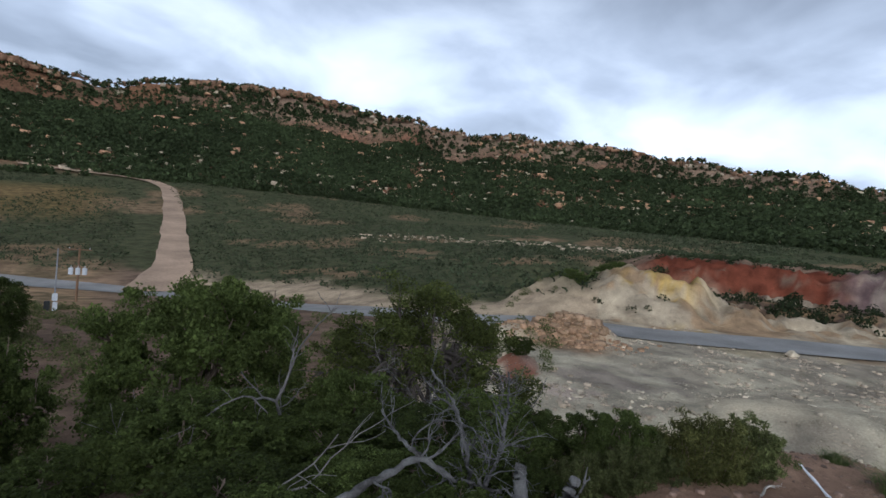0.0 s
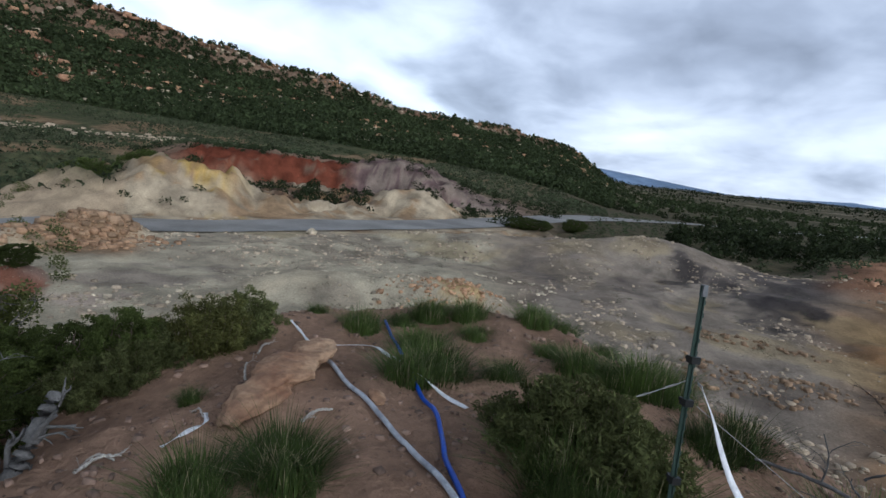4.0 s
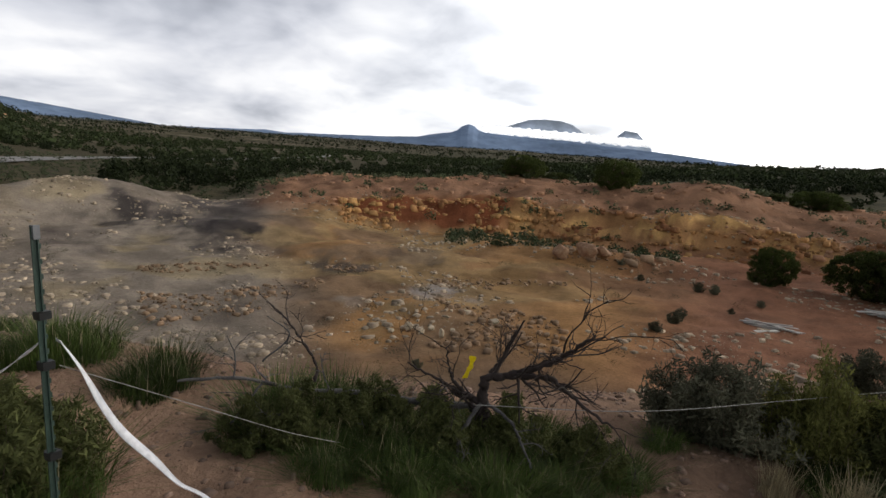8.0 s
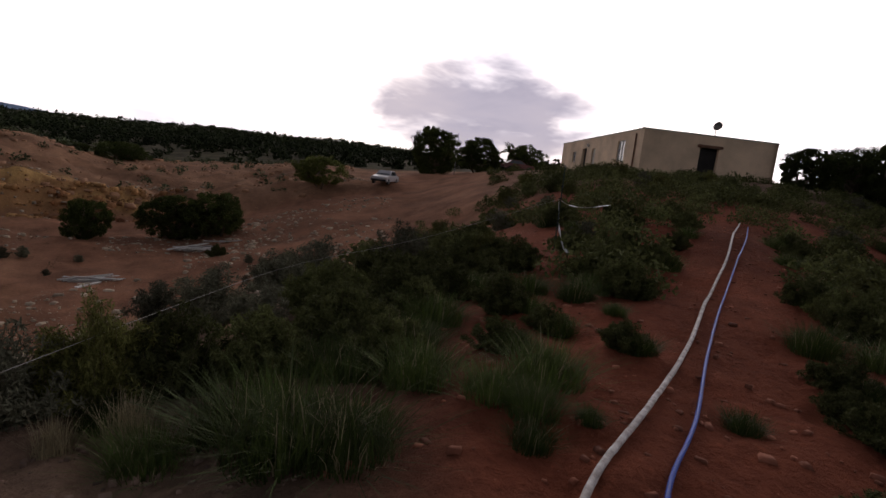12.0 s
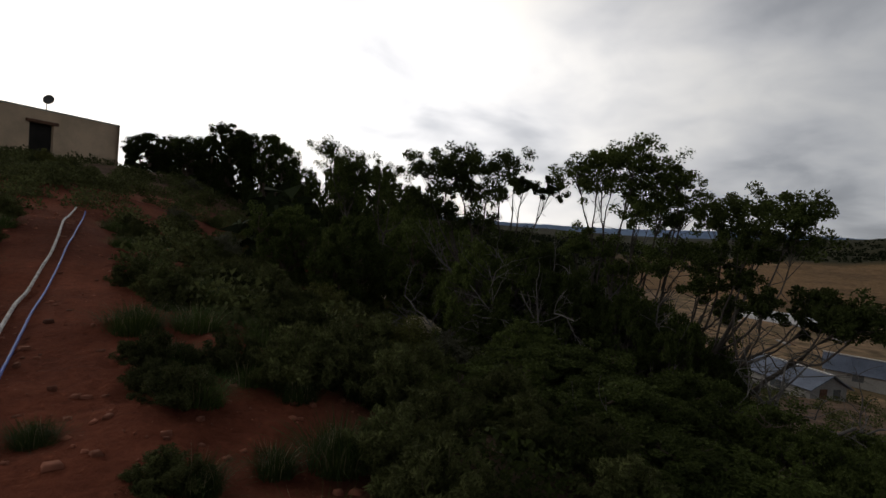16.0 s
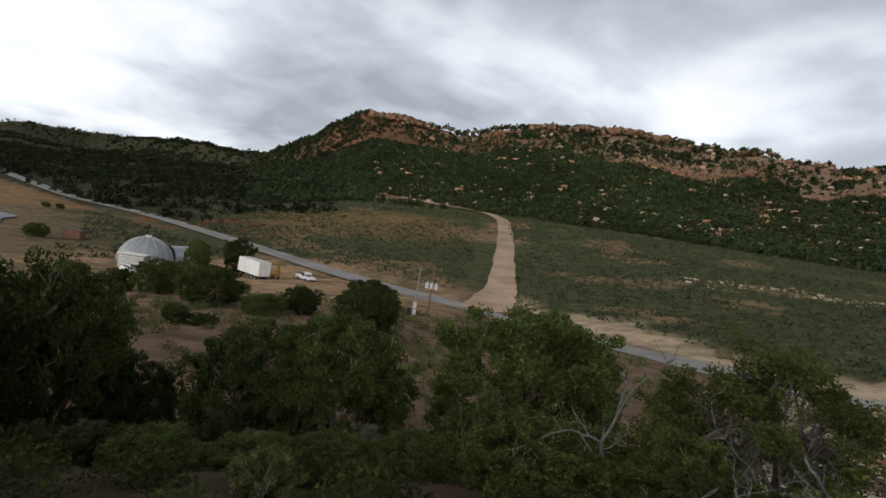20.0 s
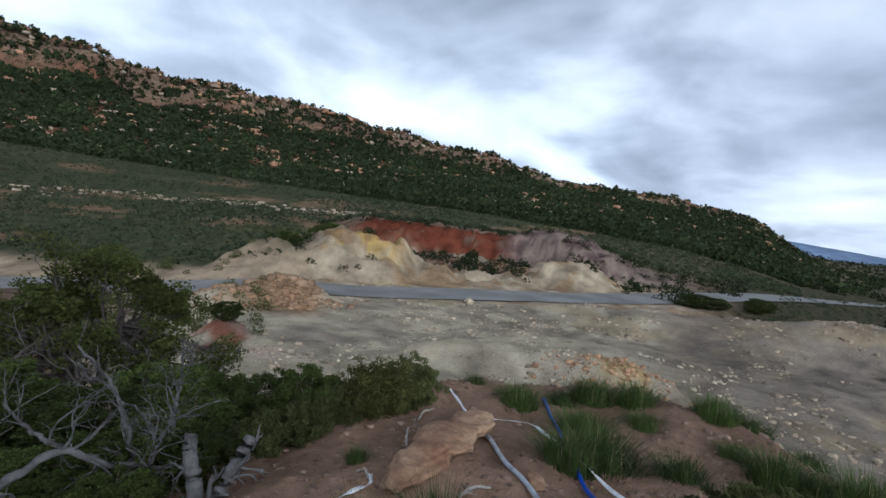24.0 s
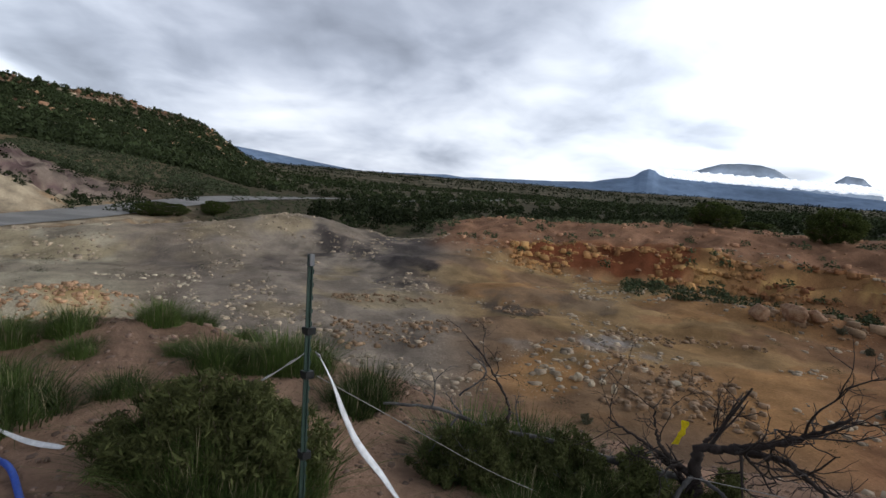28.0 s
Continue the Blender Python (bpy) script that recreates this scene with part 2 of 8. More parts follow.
def mesh_part(name, me, mat, parent=None, label=""):
    if mat and not me.materials:
        me.materials.append(mat)
    ob = new(name, me)
    if parent is not None:
        ob.parent = parent
    return tagged(ob, label)


def part(name, bm, mat, parent=None, label=""):
    me = bpy.data.meshes.new(name)
    bm.to_mesh(me)
    bm.free()
    return mesh_part(name, me, mat, parent, label)


def polar(az, d):
    v = heading(az)
    return v.x * d, v.y * d




def leaf_quads(centres, spread, size, per, rng, stretch=1.6):
    """Small leaf sprays: per quads scattered round every centre."""
    c = np.repeat(np.asarray(centres), per, axis=0)
    s = np.repeat(np.broadcast_to(np.asarray(spread, float), (len(centres),)), per)[:, None]
    n = len(c)
    off = rng.normal(size=(n, 3))
    off /= np.linalg.norm(off, axis=1)[:, None] + 1e-9
    off *= rng.random((n, 1)) ** 0.45 * s
    p = c + off * (1, 1, 0.8)
    u = rng.normal(size=(n, 3)) + off / s * 0.8 + (0, 0, 0.35)
    u /= np.linalg.norm(u, axis=1)[:, None]
    v = np.cross(u, rng.normal(size=(n, 3)))
    v /= np.linalg.norm(v, axis=1)[:, None] + 1e-9
    k = size * (0.6 + 0.8 * rng.random((n, 1)))
    u, v = u * k * stretch, v * k
    verts = np.stack([p - u - v * 0.55, p - u * 0.2 + v, p + u, p - v * 0.7 + u * 0.1], 1).reshape(-1, 3)
    return verts, np.arange(4 * n).reshape(n, 4)


def tube(points, radii, sides=6):
    """A tapered limb along points: vertices and quads."""
    pts = np.asarray(points, float)
    n = len(pts)
    tang = np.gradient(pts, axis=0)
    tang /= np.linalg.norm(tang, axis=1)[:, None] + 1e-9
    ref = np.where(np.abs(tang[:, 2:3]) > 0.9, np.array([[1.0, 0, 0]]), np.array([[0, 0, 1.0]]))
    u = np.cross(tang, ref)
    u /= np.linalg.norm(u, axis=1)[:, None] + 1e-9
    v = np.cross(tang, u)
    a = np.linspace(0, 2 * np.pi, sides, endpoint=False)
    r = np.broadcast_to(np.asarray(radii, float), (n,))
    ring = u[:, None] * np.cos(a)[None, :, None] + v[:, None] * np.sin(a)[None, :, None]
    verts = (pts[:, None] + ring * r[:, None, None]).reshape(-1, 3)
    i, j = np.meshgrid(np.arange(n - 1), np.arange(sides), indexing="ij")
    a0, a1 = i * sides + j, i * sides + (j + 1) % sides
    return verts, np.stack([a0, a1, a1 + sides, a0 + sides], -1).reshape(-1, 4)


def merge(pieces):
    vs, fs, o = [], [], 0
    for v, f in pieces:
        vs.append(v)
        fs.append(f + o)
        o += len(v)
    return np.concatenate(vs), np.concatenate(fs)


def ico(level=1):
    bm = bmesh.new()
    bmesh.ops.create_icosphere(bm, subdivisions=level, radius=1)
    v = np.array([x.co[:] for x in bm.verts])
    f = np.array([[x.index for x in q.verts] for q in bm.faces])
    bm.free()
    return v, f


def block():
    """A cube with cut corners on top, for angular stones."""
    v = np.array([(x, y, z) for z in (-0.8, 0.75) for y in (-0.8, 0.8) for x in (-0.9, 0.9)]) * np.array([(1, 1, 1)] * 4 + [(0.8, 0.7, 1)] * 4)
    q = ((0, 2, 3, 1), (4, 5, 7, 6), (0, 1, 5, 4), (2, 6, 7, 3), (0, 4, 6, 2), (1, 3, 7, 5))
    return v, np.array([(a, b, c) for a, b, c, _ in q] + [(a, c, d) for a, _, c, d in q])


ICO1, ICO2, ICO3 = ico(1), ico(2), ico(3)
BLOCK = block()


def rocks(places, sizes, rng, base=BLOCK, flat=0.65):
    """Many angular stones, each squashed and knocked about in its own way."""
    v, f = base
    n = len(places)
    sc = np.asarray(sizes)[:, None] * (0.6 + 0.8 * rng.random((n, 3))) * (1, 1, flat)
    ang = rng.random(n) * 6.283
    ca, sa = np.cos(ang), np.sin(ang)
    jig = 1 + 0.5 * (rng.random((n, len(v), 3)) - 0.5)
    w = v[None] * jig * sc[:, None]
    x = w[..., 0] * ca[:, None] - w[..., 1] * sa[:, None]
    y = w[..., 0] * sa[:, None] + w[..., 1] * ca[:, None]
    w = np.stack([x, y, w[..., 2]], -1) + np.asarray(places)[:, None]
    return w.reshape(-1, 3), (f[None] + (np.arange(n) * len(v))[:, None, None]).reshape(-1, 3)

# ---------- the land ----------
def wrap_curve(knots):
    """A smooth periodic curve over the heading, from (heading, value) pairs."""
    a = np.array([k[0] for k in knots], float)
    v = np.array([k[1] for k in knots], float)
    a = np.concatenate([a[-2:] - 360, a, a[:2] + 360])
    v = np.concatenate([v[-2:], v, v[:2]])
    fine = np.arange(-20, 380.01, 0.5)
    w = np.interp(fine, a, v)
    ker = np.hanning(15)
    w = np.convolve(np.pad(w, 7, mode="edge"), ker / ker.sum(), mode="valid")
    return lambda az: np.interp(az, fine, w)


def smooth(a, b, x):
    t = np.clip((x - a) / (b - a), 0, 1)
    return t * t * (3 - 2 * t)


# the spur that one stands on: rim, foot and valley line, as (heading, distance) and (heading, height)
RIM_R = wrap_curve([(0, 4), (20, 4), (40, 5), (60, 6.3), (80, 7.4), (100, 6), (120, 4.3), (140, 4), (160, 4), (180, 5), (200, 6), (220, 9), (240, 8), (260, 5), (280, 4), (300, 3.5), (340, 3.5)])
RIM_Z = wrap_curve([(0, -0.8), (20, -0.7), (40, -0.45), (60, -0.25), (80, -0.25), (120, -0.25), (160, -0.35), (180, -0.5), (200, -0.25), (220, 0.1), (240, 0.0), (260, -0.35), (280, -0.5), (300, -0.7), (340, -0.8)])
FOOT_R = wrap_curve([(0, 20), (20, 18), (40, 21), (60, 19), (80, 19), (100, 17), (120, 15), (140, 15), (160, 19), (180, 30), (200, 36), (220, 20), (240, 20), (260, 21), (280, 18), (300, 18), (340, 18)])
FOOT_Z = wrap_curve([(0, -6.5), (20, -5.6), (40, -6), (60, -6.3), (80, -6.1), (100, -6), (120, -6.2), (140, -6), (160, -6), (180, -5.9), (200, -3), (212, 0.2), (220, 1.1), (232, 1.1), (240, 0.2), (260, -2.2), (280, -3.2), (300, -4.8), (320, -5.6), (340, -6.2)])
MID_R = wrap_curve([(0, 104), (20, 68), (40, 54), (60, 61), (80, 82), (100, 90), (120, 75), (140, 60), (160, 55), (180, 50), (200, 60), (220, 47), (240, 45), (260, 45), (280, 60), (300, 75), (320, 105), (340, 125)])
MID_Z = wrap_curve([(0, -13.5), (20, -9.3), (40, -6.4), (60, -6), (80, -5.8), (100, -5.6), (120, -6), (140, -6), (160, -6), (180, -5.6), (190, -2.5), (200, 0.1), (210, 2.6), (220, 3.6), (240, 3.4), (260, -3), (280, -11), (300, -14.5), (320, -16), (340, -14.6)])
BASE_R = wrap_curve([(0, 315), (20, 310), (40, 280), (60, 250), (80, 235), (100, 260), (120, 260), (140, 200), (160, 200), (180, 150), (200, 150), (220, 80), (240, 80), (260, 120), (280, 200), (300, 220), (320, 300), (340, 320)])
BASE_Z = wrap_curve([(0, 17.3), (17, 17.5), (28, 15.5), (40, 13.2), (60, 10.5), (80, 5), (92, -4), (100, -6.5), (120, -8), (140, -6), (160, -3), (180, 0), (200, 3.5), (220, 4.2), (240, 3), (260, -8), (280, -18), (300, -19), (320, -12), (335, 0), (345, 12)])
CREST_R = wrap_curve([(0, 470), (20, 460), (40, 440), (60, 430), (80, 460), (92, 560), (100, 800), (120, 900), (160, 900), (180, 700), (200, 600), (220, 400), (260, 400), (280, 700), (300, 1100), (320, 1100), (332, 620), (340, 480), (350, 470)])
CREST_Z = wrap_curve([(0, 105.9), (7, 114.5), (16, 104.9), (27, 97.4), (39, 88.8), (50, 70.6), (61, 66.5), (66, 59), (70, 52), (79, 45), (84, 40), (88, 38.5), (90, 34), (92, 23), (95, 16), (98, 8), (100, 4), (103, 2), (107, 0), (112, -1), (120, -2), (140, 0), (160, 12), (180, 23), (200, 22), (215, 10), (240, 2), (270, -14), (290, -18), (300, 20), (308, 42), (315, 58), (324, 68), (332, 49.2), (335, 49.2), (340.5, 72), (342.2, 93), (344.5, 95), (354, 94.2)])
FAR_Z = wrap_curve([(0, 60), (60, 40), (92, 75), (104, 72), (118, 84), (140, 88), (160, 84), (180, 60), (200, 40), (270, 24), (290, 60), (300, 110), (320, 120), (340, 60)])


def value_noise(x, y, seed):
    """Smooth value noise on arrays."""
    xi, yi = np.floor(x).astype(np.int64), np.floor(y).astype(np.int64)
    fx, fy = x - xi, y - yi
    fx, fy = fx * fx * (3 - 2 * fx), fy * fy * (3 - 2 * fy)

    def h(a, b):
        n = (a * 374761393 + b * 668265263 + seed * 982451653) & 0x7FFFFFFF
        n = ((n ^ (n >> 13)) * 1274126177) & 0x7FFFFFFF
        return ((n ^ (n >> 16)) & 0xFFFF) / 65535.0

    a, b, c, d = h(xi, yi), h(xi + 1, yi), h(xi, yi + 1), h(xi + 1, yi + 1)
    return (a + (b - a) * fx) * (1 - fy) + (c + (d - c) * fx) * fy - 0.5


def fbm(x, y, size, octaves=4, seed=1, gain=0.5):
    t, amp = np.zeros_like(x), 1.0
    for o in range(octaves):
        t += amp * value_noise(x / size + 17.3 * o, y / size - 9.1 * o, seed + o)
        size, amp = size / 2.03, amp * gain
    return t


# the county road, and the dirt track up to the mesa: plan points
ROAD = [(-760, 560), (-560, 430), (-305, 272), (-148, 190), (-100, 160), (-60, 136), (-31, 119), (-2, 104), (19, 68), (36, 38.5), (53, 29), (74, 18), (108, 5), (150, -9), (200, -33), (240, -66), (265, -92), (300, -125), (330, -170), (420, -240)]
TRACK = [(-2, 104), (-1.5, 120), (-1, 150), (-2, 200), (-4, 250), (-7, 292), (-22, 312), (-45, 318), (-75, 322)]


def dense(points, step):
    p = np.array(points, float)
    for _ in range(3):  # corner cutting
        q = np.empty((2 * len(p), 2))
        q[0], q[-1] = p[0], p[-1]
        q[1:-1:2], q[2:-1:2] = 0.75 * p[:-1] + 0.25 * p[1:], 0.25 * p[:-1] + 0.75 * p[1:]
        p = q
    s = np.concatenate([[0], np.cumsum(np.linalg.norm(np.diff(p, axis=0), axis=1))])
    t = np.arange(0, s[-1], step)
    return np.stack([np.interp(t, s, p[:, 0]), np.interp(t, s, p[:, 1])], 1)


ROAD_LINE, TRACK_LINE = dense(ROAD, 2.0), dense(TRACK, 2.0)


def line_distance(x, y, line):
    """Distance of every point to a dense line of plan points (only where it is near)."""
    d = np.full(x.shape, 1e9)
    for lx, ly in line[::3]:
        np.minimum(d, (x - lx) ** 2 + (y - ly) ** 2, out=d)
    return np.sqrt(d)


def mound(x, y, az, dist, height, across, along, turn=0.0, sharp=2.0):
    """A heap: height above its surroundings, half-width across and along the line of sight."""
    cx, cy = polar(az, dist)
    a = radians(az + turn)
    u = (x - cx) * math.cos(a) - (y - cy) * math.sin(a)
    v = (x - cx) * math.sin(a) + (y - cy) * math.cos(a)
    r = np.sqrt((u / across) ** 2 + (v / along) ** 2)
    return height * np.clip(1 - r ** sharp, 0, 1) ** 1.2


BANK_Z = wrap_curve([(0, 0), (100, 0), (116, 0), (121, 3.2), (128, 4.3), (137, 4.6), (145, 5.6), (156, 5.4), (165, 6.6), (168, 5.2), (171, 3.6), (180, 3.6), (190, 2.4), (200, 0.4), (206, 0), (340, 0)])


def land(x, y, rough=True):
    """Height of the ground at plan points (arrays)."""
    d = np.hypot(x, y)
    az = np.degrees(np.arctan2(x, y)) % 360
    rr, rz, fr, fz = RIM_R(az), RIM_Z(az), FOOT_R(az), FOOT_Z(az)
    mr, mz, br, bz = MID_R(az), MID_Z(az), BASE_R(az), BASE_Z(az)
    cr, cz, zz = CREST_R(az), CREST_Z(az), FAR_Z(az)
    z = rz * smooth(0, 1, d / rr)
    s = np.clip((d - rr) / (fr - rr), 0, 1)
    z = np.where(d > rr, rz + (fz - rz) * (0.55 * s + 0.45 * smooth(0, 1, s)), z)
    s = np.clip((d - fr) / (mr - fr), 0, 1)
    z = np.where(d > fr, fz + (mz - fz) * s, z)
    s = np.clip((d - mr) / (br - mr), 0, 1)
    z = np.where(d > mr, mz + (bz - mz) * (0.6 * s + 0.4 * s * s), z)
    s = np.clip((d - br) / (cr - br), 0, 1)
    steep = np.clip((cz - bz) / 60, 0, 1)
    prof = 0.78 * s ** 1.15 + 0.22 * smooth(0.86, 0.97, s)
    z = np.where(d > br, bz + (cz - bz) * (prof * steep + s * (1 - steep)), z)
    s = np.clip((d - cr) / (4600 - cr), 0, 1)
    z = np.where(d > cr, cz + (zz - cz) * s ** 0.8, z)
    # far bank of the pit with its cut face
    bh = BANK_Z(az)
    cut = d + 2.0 * fbm(x, y, 9, 3, 5) + 0.7 * fbm(x, y, 2.6, 3, 6)
    ledges = (smooth(54, 54.7, cut) + smooth(55.2, 55.7, cut) + smooth(56.6, 57.3, cut)) / 3
    z += bh * (0.62 * ledges + 0.38 * smooth(58, 70, d)) * (1 - 0.75 * smooth(74, 115, d))
    # heaps left from digging
    z += mound(x, y, 90, 55, 2.0, 24, 9)
    z += mound(x, y, 108, 58, 2.0, 15, 8)
    z += mound(x, y, 117, 50, 0.9, 14, 7)
    z += mound(x, y, 129, 40, 0.7, 6, 4)
    z += mound(x, y, 76, 30, 1.5, 4.5, 3)
    z += mound(x, y, 64, 31, 1.0, 6, 3)
    z += mound(x, y, 156, 44, 1.2, 9, 3)
    z += mound(x, y, 49, 70, 5.0, 8, 9, 0, 2.2) + mound(x, y, 41, 68, 3.0, 9, 8) + mound(x, y, 55.5, 72, 2.2, 6, 6)
    z += mound(x, y, 41.5, 49, 1.9, 4.5, 3.5) + mound(x, y, 36, 45, 1.4, 4, 3)
    z += mound(x, y, 71.5, 88, 3.0, 9, 8, 0, 2.4)
    face = 104 + 4 * fbm(x, y, 14, 3, 9)
    z += 4.2 * smooth(face - 1.5, face + 1.5, d) * smooth(44, 50, az) * (1 - smooth(74, 80, az)) * (1 - smooth(106, 190, d))
    z += mound(x, y, 70, 112, 2.8, 11, 10)
    z += mound(x, y, 36.3, 33, 0.9, 1.6, 1.4)
    # roads lie smooth
    if rough:
        flatland = np.ones_like(z)
        nearroad = (d > 30) & (d < 900)
        if nearroad.any():
            rd = np.full(z.shape, 1e9)
            rd[nearroad] = np.minimum(line_distance(x[nearroad], y[nearroad], ROAD_LINE), line_distance(x[nearroad], y[nearroad], TRACK_LINE))
            flatland = smooth(4, 14, rd)
        gull = np.abs(fbm(x, y, 5, 3, 25)) * 2 - 0.35
        cuts = smooth(56, 60, d) * (1 - smooth(120, 132, d)) * smooth(30, 40, az) * (1 - smooth(84, 94, az))
        cuts += smooth(53, 55, d) * (1 - smooth(66, 74, d)) * smooth(118, 122, az) * (1 - smooth(186, 194, az)) * 0.35
        z -= flatland * cuts * (1.8 * gull + 1.7 * np.abs(fbm(x, y, 2.4, 3, 26)) + 0.8 * fbm(x, y, 1.3, 3, 27))
        digs = smooth(18, 30, d) * (1 - smooth(80, 130, d)) * smooth(30, 45, az) * (1 - smooth(190, 205, az))
        z += flatland * digs * ((0.22 + 0.3 * smooth(95, 115, az)) * fbm(x, y, 7, 3, 21) + 0.16 * fbm(x, y, 1.6, 3, 22) + 0.22 * np.abs(fbm(x, y, 0.9, 3, 28)))
        hill = smooth(0, 1, (d - br) / (cr - br)) * steep
        z += hill * (13 * fbm(x, y, 70, 3, 31) + 5.0 * fbm(x, y, 20, 4, 33)) * flatland
        z += flatland * smooth(120, 500, d) * 2.0 * fbm(x, y, 60, 3, 41)
        z += smooth(700, 1600, d) * 14 * fbm(x, y, 420, 3, 43)
        z += (1 - smooth(8, 26, d)) * (0.14 * fbm(x, y, 1.7, 4, 51) + 0.085 * fbm(x, y, 0.35, 3, 52)) * smooth(0.2, 1.2, d)
        z += smooth(8, 14, d) * (1 - smooth(60, 120, d)) * 0.34 * fbm(x, y, 5, 4, 53) * flatland
    return z


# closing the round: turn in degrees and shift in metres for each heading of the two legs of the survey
LEG_A = np.array([(-30, -1.9, -0.05, 0.05), (0, -1.2, 0.0, 0.07), (28, -0.6, 0.02, 0.094), (46, -0.2, 0.036, 0.09), (70, 0.23, 0.08, 0.1), (110, 0.8, 0.09, 0.1)])
LEG_B = np.array([(80, -7.5, 0.07, -0.21), (99, -7.1, 0.07, -0.21), (120, -6.7, 0.1, -0.228), (138, -6.28, 0.117, -0.234), (172, -5.42, 0.053, -0.145), (211, -4.46, -0.006, -0.07),
                  (242, -3.81, -0.034, -0.026), (266, -3.28, -0.079, 0.0), (304, -2.41, -0.112, 0.018), (343, -1.57, -0.034, 0.067), (360, -1.2, 0.0, 0.07), (370, -1.0, 0.0, 0.07)])


def turned(x, y, leg, back=False):
    """Plan points carried over from a leg's own headings, or back to them."""
    az = np.degrees(np.arctan2(x, y)) % 360
    if leg is LEG_A:
        az = np.where(az > 300, az - 360, az)
    fade = np.clip(np.hypot(x, y) / 1.5, 0, 1)  # underfoot nothing shifts
    key = leg[:, 0] + leg[:, 1] if back else leg[:, 0]
    t, dx, dy = (np.interp(az, key, leg[:, i]) * fade for i in (1, 2, 3))
    t = np.radians(t)
    if back:
        x, y, t = x - dx, y - dy, -t
        return x * np.cos(t) + y * np.sin(t), -x * np.sin(t) + y * np.cos(t), t
    return x * np.cos(t) + y * np.sin(t) + dx, -x * np.sin(t) + y * np.cos(t) + dy, t


def leg_weight(x, y):
    """0 where the first leg holds, 1 where the second does."""
    az = np.degrees(np.arctan2(x, y)) % 360
    return np.where(az < 180, smooth(87, 97, az), 1.0)


def both_legs(fn, x, y):
    w = leg_weight(x, y)
    xa, ya, _ = turned(x, y, LEG_A, True)
    xb, yb, _ = turned(x, y, LEG_B, True)
    a = fn(np.where(w < 1, xa, xb), np.where(w < 1, ya, yb))
    mid = (w > 0) & (w < 1)
    if mid.any():
        b = fn(xb[mid], yb[mid])
        k = w[mid] if a.ndim == 1 else w[mid][:, None]
        a[mid] = a[mid] * (1 - k) + b * k
    return a


def final_land(x, y):
    return both_legs(land, x, y)


def ground_z(x, y):
    return float(land(np.array([float(x)]), np.array([float(y)]))[0])


def mixc(a, b, f):
    return a * (1 - f[:, None]) + np.array(b) * f[:, None]


def ROAD_AZ(d):
    return np.interp(d, [150, 241, 409, 700], [334, 321, 311, 305.3])


